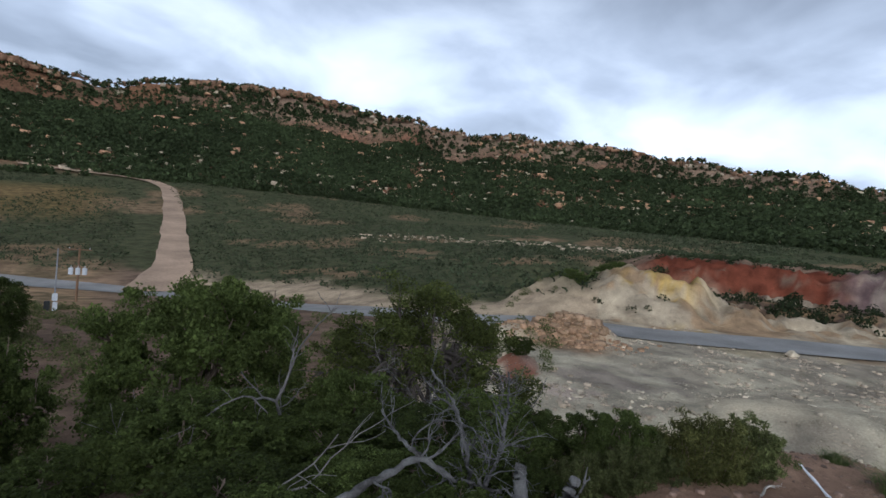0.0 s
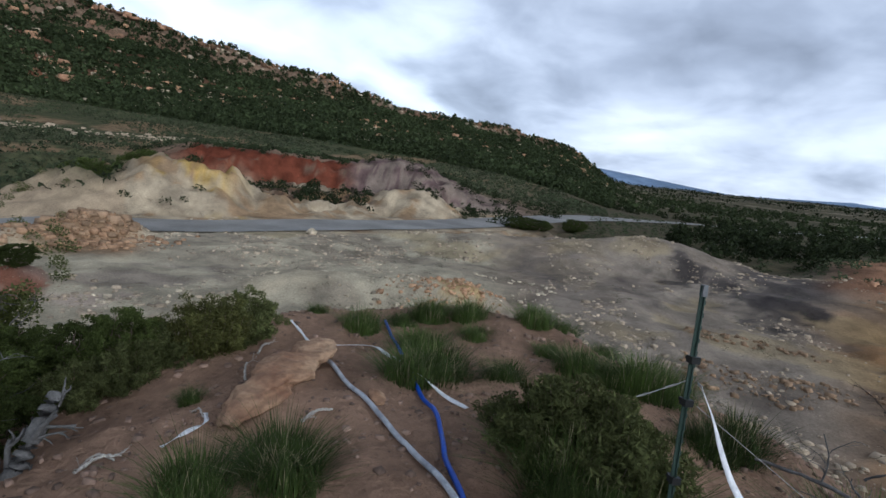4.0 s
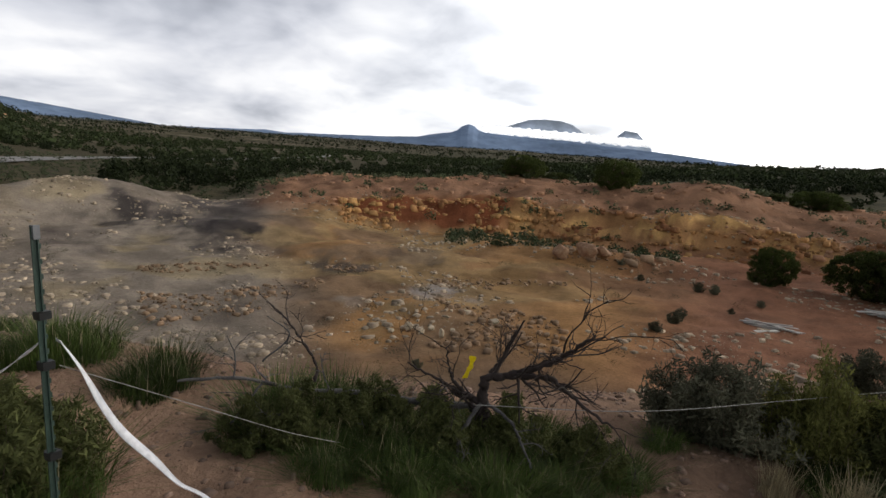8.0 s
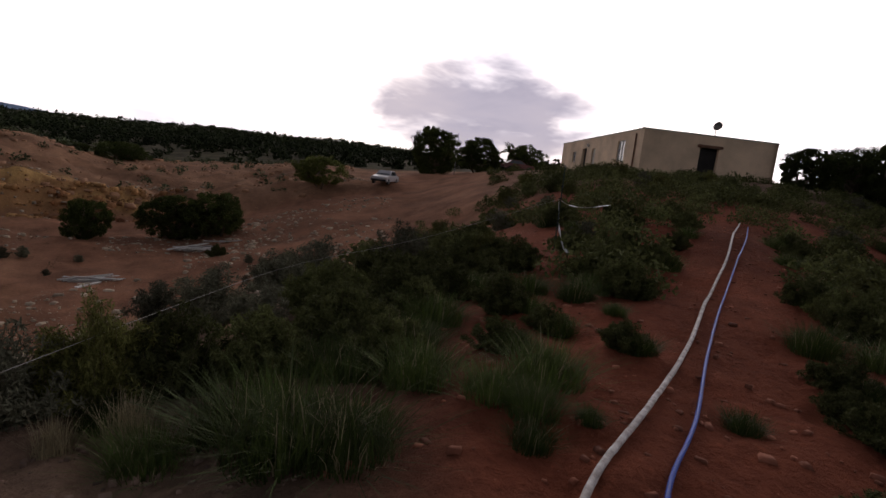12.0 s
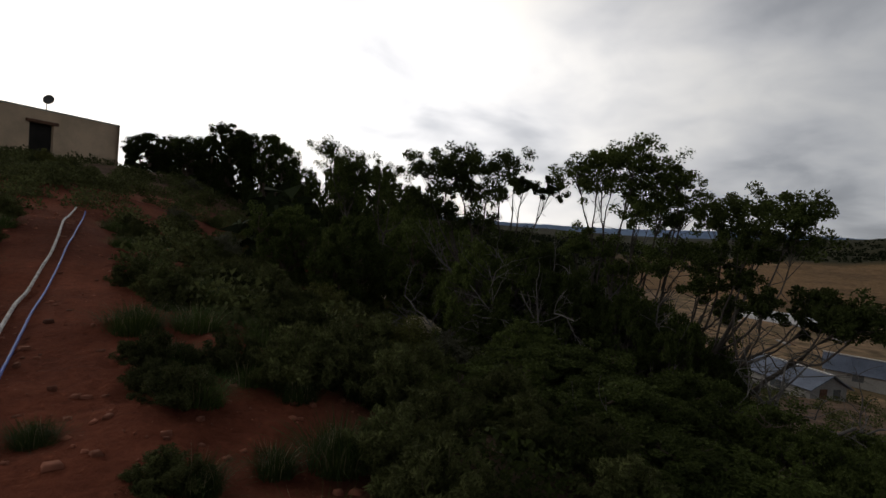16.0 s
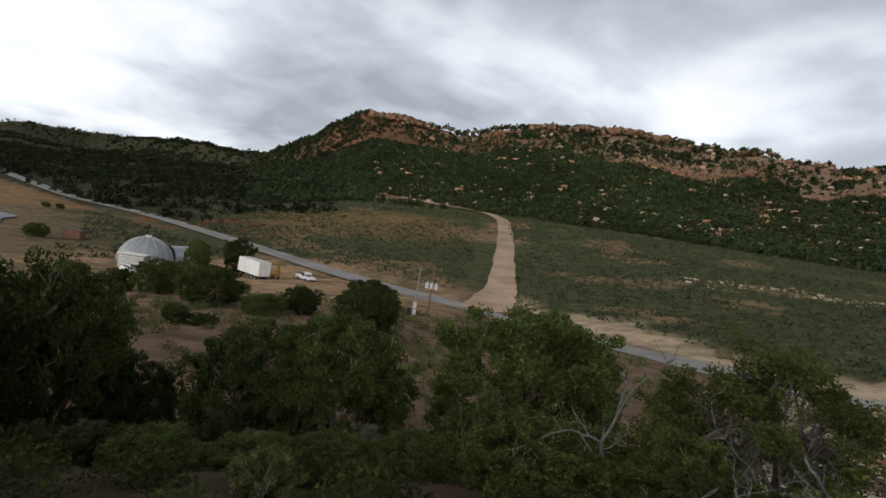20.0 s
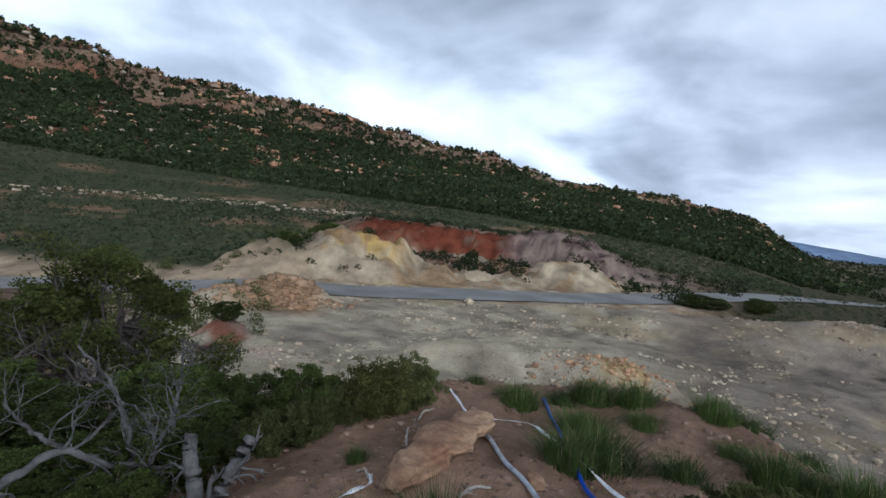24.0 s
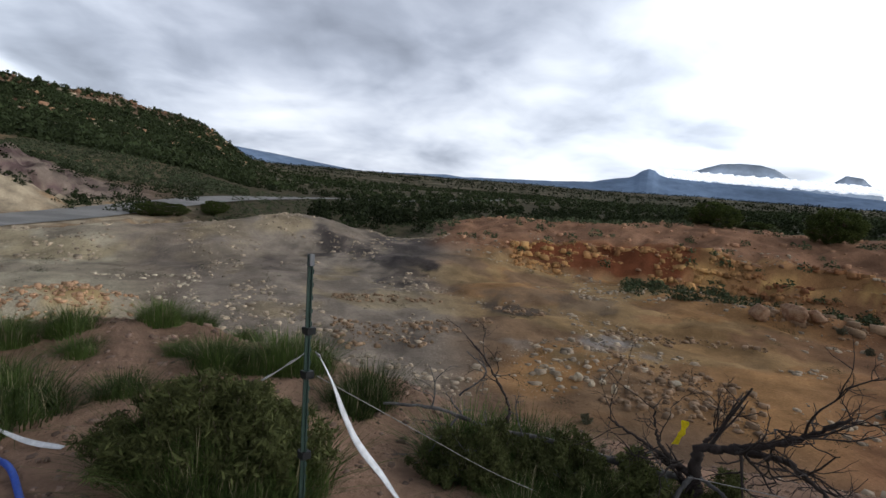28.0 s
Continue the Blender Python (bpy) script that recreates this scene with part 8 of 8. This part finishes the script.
spreading_tree(63, 285.5, 12.0, ((288.6, 3.2, 0.3), (290.0, 4.8, 0.34), (291.8, 3.4, 0.36), (293.4, 5.0, 0.36), (295.0, 4.2, 0.34), (294.6, 2.0, 0.34), (292.0, 1.2, 0.3), (289.2, 0.6, 0.3), (287.6, -2.4, 0.3), (290.4, -4.6, 0.26)), OPEN_L)
spreading_tree(64, 286.5, 11.2, ((296.4, -2.6, 0.3), (298.4, -3.0, 0.34), (300.2, -3.6, 0.32), (299.4, -4.9, 0.28), (297.0, -4.6, 0.26), (293.0, -4.4, 0.24), (291.0, -2.0, 0.26)), OPEN_L)
spreading_tree(65, 254.5, 20.0, ((249.2, 6.8, 0.5), (250.6, 5.2, 0.45), (252.0, 6.6, 0.5), (253.4, 4.6, 0.45), (255.0, 5.4, 0.45), (256.6, 3.4, 0.42), (258.2, 2.4, 0.4), (251.2, 3.4, 0.45)), OPEN_L)
for kind, az, d, el, half, turn in ((AIRY, 262.5, 17.5, 0.2, 4.4, 15), (AIRY, 267, 11.6, -0.6, 4.4, 70), (AIRY, 271.5, 11.0, -0.9, 4.6, 130), (AIRY, 276, 10.8, -2.2, 4.4, 200), (AIRY, 281, 10.6, -3.6, 4.4, 260), (AIRY, 286, 10.4, -5.6, 4.2, 310), (AIRY, 290, 10.2, -9, 3.4, 20),
                                    (AIRY, 272, 8.6, -8.5, 4.6, 45), (AIRY, 278, 8.4, -10.5, 5.0, 95), (AIRY, 284.5, 8.2, -12.5, 5.0, 145), (AIRY, 303.5, 9.0, -12.5, 4.0, 185), (AIRY, 296.5, 7.8, -13.2, 5.4, 225), (AIRY, 301.5, 7.4, -14.5, 5.0, 265)):
    stand(kind, az, d, el, half, turn, "dark juniper with thin bare stems showing through", "juniper bush", "juniper_bush")
for az, d, el, half in ((27, 4.6, -21.5, 6), (33, 4.8, -20.5, 5), (20, 4.4, -24, 7), (12, 4.3, -25.5, 7), (36.5, 4.5, -22, 3.5), (30, 4.0, -26.5, 5)):
    stand(BUSHY, az, d, el, half, az * 11, "low dark green juniper bush beneath the trees", "juniper bush", "juniper_bush")


def twiggy(seed, spines):
    """Bare limbs along given spines, with finer twigs forking off: (points, thick, thin, twigs, their length)."""
    rng = np.random.default_rng(seed)
    pieces = []

    def twig(p, dirn, length, radius, level):
        pts, q, dd = [p], p.copy(), dirn.copy()
        for _ in range(5):
            dd = dd + rng.normal(size=3) * 0.2
            dd /= np.linalg.norm(dd)
            q = q + dd * length / 5
            pts.append(q)
        pieces.append(tube(pts, np.linspace(radius, radius * 0.4, 6), 5 if radius > 0.006 else 4))
        if level:
            for _ in range(3):
                d2 = dd + rng.normal(size=3) * 0.55
                twig(pts[rng.integers(1, 6)], d2 / np.linalg.norm(d2), length * (0.4 + 0.3 * rng.random()), radius * 0.55, level - 1)

    for pts, r0, r1, count, reach in spines:
        q = curve_through(pts, 40)
        q = q + rng.normal(size=q.shape) * r0 * (0.22 if r0 < 0.04 else 0.05)
        r = np.linspace(r0, r1, len(q)) * (1 + (0.14 if r0 < 0.04 else 0.05) * np.sin(np.arange(len(q)) * 1.3 + rng.random() * 6))
        pieces.append(tube(q, r, 9 if r0 > 0.02 else 6))
        t = np.gradient(q, axis=0)
        for _ in range(count):
            i = rng.integers(len(q) // 6, len(q))
            d = t[i] / np.linalg.norm(t[i]) * 0.7 + rng.normal(size=3) * 0.55 + np.array([0, 0, 0.12])
            twig(q[i], d / np.linalg.norm(d), reach * (0.5 + 0.8 * rng.random()), max(0.0035, r[i] * 0.5), 2)
    v, f = merge(pieces)
    return raw_mesh("branchwork", v, f, True)


def dead_wood(name, meshes, label, cat, group=""):
    """A dead plant from branch meshes in place, its base at its lowest point."""
    base = new(name)
    for part_name, me, mat in meshes:
        mesh_part(part_name, me, mat, base)
    co = np.array([v.co[:] for v in meshes[0][1].vertices])
    low = co[co[:, 2].argmin()]
    base.location = (low[0], low[1], low[2])
    for o in base.children:
        o.data.transform(Matrix.Translation((-low[0], -low[1], -low[2])))
    return tagged(base, label, cat, group)


FOOT_ = (2.52, -2.66)
dead_wood("dead_shrub", (
    ("dark_branchwork", twiggy(5, [
        ([(FOOT_[0], FOOT_[1], floor_z(*FOOT_) - 0.1), (2.53, -2.65, -0.1), (2.56, -2.63, 0.04)], 0.045, 0.036, 3, 0.25),
        ([(2.56, -2.63, 0.03), (2.55, -2.64, 0.20), (2.43, -2.74, 0.26), (2.26, -2.80, 0.35), (2.10, -2.84, 0.49), (1.95, -2.87, 0.65)], 0.034, 0.008, 13, 0.42), ([(2.43, -2.74, 0.26), (2.24, -2.75, 0.31), (2.13, -2.77, 0.33), (1.92, -2.78, 0.25), (1.73, -2.82, 0.18)], 0.022, 0.006, 10, 0.32), ([(2.56, -2.63, 0.03), (2.68, -2.53, 0.12), (2.72, -2.48, 0.22), (2.75, -2.45, 0.40)], 0.018, 0.005, 6, 0.24),
        ([(2.55, -2.64, 0.07), (2.57, -2.69, 0.21), (2.55, -2.77, 0.31), (2.52, -2.80, 0.39)], 0.018, 0.005, 7, 0.24), ([(2.56, -2.63, 0.05), (2.75, -2.5, 0.12), (2.95, -2.3, 0.25)], 0.016, 0.005, 8, 0.3)]), M_TWIG),
    ("upright_sprig", twiggy(7, [([(3.6, -1.98, -0.06), (3.66, -2.02, 0.04), (3.74, -1.94, 0.22), (3.80, -1.82, 0.41), (3.85, -1.72, 0.51)], 0.014, 0.004, 6, 0.25)]), M_TWIG),
    ("grey_branchwork", twiggy(6, [
        ([(4.04, -1.19, -0.03), (3.82, -1.53, -0.01), (3.58, -1.82, -0.07), (3.24, -2.17, -0.05), (2.91, -2.43, -0.05), (2.63, -2.64, -0.02)], 0.010, 0.022, 12, 0.34), ([(2.56, -2.63, 0.05), (2.51, -2.41, -0.08), (2.45, -2.33, -0.18), (2.40, -2.24, -0.27)], 0.016, 0.007, 3, 0.2), ([(2.54, -2.65, 0.04), (2.29, -2.59, 0.05), (2.15, -2.57, -0.05), (2.04, -2.53, -0.12)], 0.012, 0.005, 4, 0.2),
        ([(3.44, -1.85, -0.07), (3.35, -1.61, -0.10), (3.30, -1.47, -0.25)], 0.011, 0.005, 5, 0.2), ([(3.67, -1.62, -0.01), (3.55, -1.40, -0.14), (3.49, -1.25, -0.21)], 0.009, 0.004, 5, 0.2), ([(3.76, -1.66, 0.11), (3.69, -1.82, 0.29), (3.75, -1.68, 0.44)], 0.007, 0.003, 3, 0.15)]), M_SILVER_WOOD)),
    "dead shrub with dark upright and grey fallen branches", "dead shrub")
dead_wood("dead_juniper", (
    ("trunk", twiggy(21, [([(2.43, 3.27, -0.58), (2.44, 3.32, -0.34), (2.43, 3.39, -0.14), (2.46, 3.43, -0.03)], 0.06, 0.042, 1, 0.2), ([(1.9, 3.2, -0.66), (2.2, 3.17, -0.6), (2.42, 3.15, -0.5), (2.53, 3.13, -0.33), (2.66, 3.15, -0.15), (2.73, 3.15, -0.04)], 0.075, 0.04, 4, 0.22)]), M_SILVER_WOOD),
    ("limb", twiggy(22, [([(1.05, 3.80, -0.40), (1.38, 3.82, -0.25), (1.64, 3.83, -0.15), (1.87, 3.84, -0.10), (2.01, 3.77, -0.19), (2.18, 3.73, -0.26), (2.45, 3.62, -0.33)], 0.034, 0.012, 9, 0.28), ([(1.87, 3.84, -0.1), (1.7, 3.95, 0.05), (1.6, 4.1, 0.2)], 0.02, 0.006, 6, 0.3)]), M_SILVER_WOOD),
    ("branchwork", twiggy(23, [([(2.4, 3.8, -0.7), (2.3, 3.9, -0.2), (2.2, 4.0, 0.2), (2.0, 4.1, 0.5)], 0.028, 0.007, 12, 0.36),
                               ([(2.45, 3.8, -0.6), (2.6, 3.9, -0.1), (2.7, 4.0, 0.2), (2.75, 4.1, 0.45)], 0.024, 0.006, 12, 0.34),
                               ([(2.4, 3.8, -0.5), (2.3, 3.6, -0.2), (2.35, 3.5, 0.1)], 0.022, 0.006, 12, 0.38)]), M_SILVER_WOOD)),
    "weathered silver-grey dead juniper with split trunk and tangled limbs", "dead tree")

# flagging tape
bm = bmesh.new()
prev = None
line = curve_through([(2.59, -2.54, 0.37), (2.59, -2.53, 0.32), (2.59, -2.51, 0.28), (2.59, -2.48, 0.24)], 12)
for i, p in enumerate(line):
    w = 0.014 * (1 - 0.02 * i) * (1 + 0.3 * math.sin(i * 1.3))
    row = [bm.verts.new((p[0] - w, p[1] - w * 0.8, p[2])), bm.verts.new((p[0] + w, p[1] + w * 0.8, p[2] + 0.01 * math.sin(i)))]
    if prev:
        bm.faces.new((prev[0], prev[1], row[1], row[0]))
    prev = row
bmesh.ops.solidify(bm, geom=bm.faces[:], thickness=0.003)
tagged(part("flagging_tape", bm, M_YELLOW), "yellow flagging tape tied to the dead shrub", "flagging tape")

# fence post, its tapes and rope
o = t_post(2.62, -0.40, 1.33, 72, 4.6, "dark green steel T-post leaning in the grass")
o.location.z = floor_z(2.62, -0.40)
tape("white_tape", [(2.69, -0.43, 0.84), (2.69, -0.45, 0.81), (2.66, -0.50, 0.71), (2.63, -0.55, 0.58), (2.59, -0.61, 0.46), (2.51, -0.70, 0.35), (2.44, -0.77, 0.26), (2.38, -0.86, 0.19)] + [(2.25, -1.1, floor_z(2.25, -1.1) + 0.03), (2.0, -1.3, floor_z(2.0, -1.3) + 0.02)], 0.036, "white fence tape hanging from the post to the ground", twist=0.05)
tape("white_tape", [(2.73, -0.39, 0.83), (2.86, -0.33, 0.73), (2.98, -0.24, 0.62)], 0.014, "thin white fence tape tied to the post")
rope([(2.66, -0.43, 0.75), (2.75, -0.95, 0.4), (2.82, -1.4, 0.1), (2.86, -1.75, -0.1)], 0.0018, "thin white fence rope running down into the grass")
o = t_post(-5.88, -10.03, 1.82, 0, 0.5, "dark green steel T-post in the hillside brush")
o.location.z = floor_z(-5.88, -10.03)
tape("white_tape", [(-5.84, -10.06, 1.34), (-5.88, -10.03, 1.00), (-5.93, -10.00, 0.67), (-5.93, -9.76, 0.38), (-5.97, -9.50, 0.20)], 0.06, "white fence tape hanging from the hillside post", twist=0.3)
tape("white_tape", [(-5.88, -10.03, 1.30), (-6.07, -9.92, 1.22), (-6.35, -9.73, 1.22), (-6.71, -9.47, 1.33)], 0.05, "sagging white fence tape on the hillside")
rope([(2.45, -2.45, 0.12), (1.75, -3.2, 0.17), (1.26, -4.49, 0.1), (0.69, -5.60, 0.12), (-0.48, -7.39, 0.2), (-2.66, -9.0, 0.45), (-5.88, -10.03, 1.34)], 0.0024, "white fence rope strung along the slope")


def slab(x, y, length, turn):
    """A long weathered sandstone slab: thick at one end, layered along its length, its edges broken."""
    n_u, n_v = 46, 22
    u, a = np.meshgrid(np.linspace(0, 1, n_u), np.linspace(0, 2 * np.pi, n_v, endpoint=False), indexing="ij")
    wide = 0.20 * np.sin(np.clip(u * 1.06 + 0.02, 0, 1) * np.pi) ** 0.45 * (0.72 + 0.35 * u)
    high = 0.07 * np.sin(np.clip(u * 1.04 + 0.03, 0, 1) * np.pi) ** 0.4 * (0.55 + 0.75 * u)
    sq = lambda q: np.sign(q) * np.abs(q) ** 0.62
    yy, zz = wide * sq(np.cos(a)), high * sq(np.sin(a))
    rough = 0.085 * fbm(u * 9 + 3, a * 1.1, 1.0, 4, 5) + 0.05 * fbm(u * 26, a * 3.0, 1.0, 3, 6)
    step = 0.018 * np.round(3.2 * fbm(u * 4, a * 0.8, 1.0, 3, 9) * 2) / 2
    k = 1 + (rough + step) / 0.13
    v = np.stack([(u - 0.5) * length, yy * k + 0.05 * np.sin(u * 5), zz * k + 0.03 + 0.05 * u], -1).reshape(-1, 3)
    i, j = np.meshgrid(np.arange(n_u - 1), np.arange(n_v), indexing="ij")
    a0, a1 = i * n_v + j, i * n_v + (j + 1) % n_v
    me = raw_mesh("rock_slab", v, np.stack([a0, a1, a1 + n_v, a0 + n_v], -1).reshape(-1, 4))
    ob = mesh_part("rock_slab", me, M_SLAB)
    ob.location, ob.rotation_euler = (x, y, floor_z(x, y) - 0.02), (0, 0, radians(turn))
    return tagged(ob, "long weathered orange sandstone slab on the gravel", "rock")


slab(3.82, 2.17, 1.75, 7)
for name, plan, r, m, lab in (("white_hose", [(-1.5, -2.35), (-1.86, -2.67), (-2.65, -3.24), (-4.3, -4.56), (-6.6, -6.55), (-9.08, -8.56), (-11.6, -10.75), (-14.3, -13.0)], 0.024, M_WHITE_HOSE, "mud-stained white hose running up the red path"),
                              ("blue_hose", [(-1.9, -2.2), (-2.25, -2.54), (-3.04, -3.16), (-4.46, -4.44), (-6.34, -6.06), (-9.07, -8.31), (-11.3, -10.1), (-14.1, -12.5)], 0.015, M_BLUE, "bright blue hose running up the red path")):
    v, f = tube([(x_, y_, np.mean([floor_z(x_ + e_, y_ + e_) for e_ in (-0.35, -0.15, 0, 0.15, 0.35)]) + r * 1.4 + 0.012) for x_, y_ in curve_through(plan, 90)], r, 8)
    tagged(mesh_part(name, raw_mesh(name, v, f, True), m), lab, "hose")
for (ax, ay), (bx, by), r in (((2.47, 2.68), (2.70, 2.60), 0.012), ((2.66, 2.61), (2.60, 2.75), 0.008), ((3.70, 2.47), (4.10, 2.74), 0.010), ((3.3, 1.75), (3.45, 1.6), 0.012), ((4.5, 2.9), (4.75, 2.95), 0.012), ((3.1, 2.35), (3.22, 2.5), 0.007)):
    o = new("stick")
    o.location = (ax, ay, floor_z(ax, ay))
    end = np.array([bx - ax, by - ay, floor_z(bx, by) - floor_z(ax, ay) + 0.03])
    mesh_part("stem", twiggy(int(ax * 100), [([np.array([0, 0, r]), end * 0.5 + np.array([0.01, 0.02, 0.03]), end], r, r * 0.6, 1, 0.1)]), M_PALE_STICK, o)
    tagged(o, "bleached broken stick lying on the gravel", "stick", group="sticks on the spur")


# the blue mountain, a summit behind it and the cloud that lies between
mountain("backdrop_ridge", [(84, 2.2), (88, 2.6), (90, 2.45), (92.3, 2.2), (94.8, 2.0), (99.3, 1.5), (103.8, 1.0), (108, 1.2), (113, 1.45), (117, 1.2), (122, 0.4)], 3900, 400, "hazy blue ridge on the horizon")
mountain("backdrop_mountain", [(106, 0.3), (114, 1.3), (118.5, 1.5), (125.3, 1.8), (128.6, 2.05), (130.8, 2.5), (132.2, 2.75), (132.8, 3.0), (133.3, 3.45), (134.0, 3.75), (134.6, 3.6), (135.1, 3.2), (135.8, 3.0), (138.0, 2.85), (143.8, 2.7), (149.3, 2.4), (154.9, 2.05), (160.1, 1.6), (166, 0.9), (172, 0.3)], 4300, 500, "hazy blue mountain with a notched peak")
# the summit's paler blue is haze put into its colour
mountain("backdrop_summit", [(137.4, 2.2), (138.3, 3.8), (139.2, 4.2), (140.4, 4.6), (142, 4.75), (143.8, 4.65), (144.9, 4.35), (146.5, 3.4), (149.4, 3.4), (150.2, 4.1), (151.4, 3.95), (153, 2.4)], 4480, 150, "summit in pale haze colour showing above a bank of cloud", material("haze_pale_summit", (0.4, 0.47, 0.57), 1.0, scale=0.002, fine=0.01, bump=0, spec=0.0, patch=0.4))
rng = np.random.default_rng(77)
n = 1100
a_ = 135.6 + 17.5 * rng.random(n)
e_ = 3.0 - 0.022 * (a_ - 136) + (0.75 - 0.012 * (a_ - 136)) * rng.random(n)
d_ = 4330 + 40 * rng.random(n)
v, f = rocks(np.stack([d_ * np.sin(np.radians(a_)), d_ * np.cos(np.radians(a_)), d_ * np.tan(np.radians(e_))], 1), 10 + 14 * rng.random(n), rng, ICO2, 0.5)
cloud_bank = mesh_part("backdrop_cloud", raw_mesh("backdrop_cloud", v, f, True), M_CLOUD)
tagged(cloud_bank, "white bank of cloud lying along the mountain", "cloud", kind="structure")
# broken rock on the two spoil heaps
for cx, cy, rx, ry, count, col, lab in ((29.5, 35.0, 5.2, 3.4, 620, (0.33, 0.205, 0.12), "orange and tan broken rock on the spoil heap by the road"),
                                        (29.0, 6.8, 3.2, 2.8, 420, (0.40, 0.33, 0.2), "yellow broken marl on a low heap")):
    u, w = rng.normal(size=count) * 0.5 * rx, rng.normal(size=count) * 0.5 * ry
    t_ = math.atan2(cy, cx)
    x, y = cx - u * math.sin(t_) + w * math.cos(t_), cy + u * math.cos(t_) + w * math.sin(t_)
    size = (0.05 if cy < 20 else 0.07) + (0.12 if cy < 20 else 0.26) * rng.random(count) ** 3.0
    v, f = rocks(np.stack([x, y, final_land(x, y) + 0.25 * size], 1), size, rng)
    tagged(mesh_part("spoil_rock", raw_mesh("spoil_rock", v, f), material("spoil_stone", col, 0.9, scale=0.8, fine=8, island=0.35, bump=0.6)), lab, "rubble", kind="stuff")
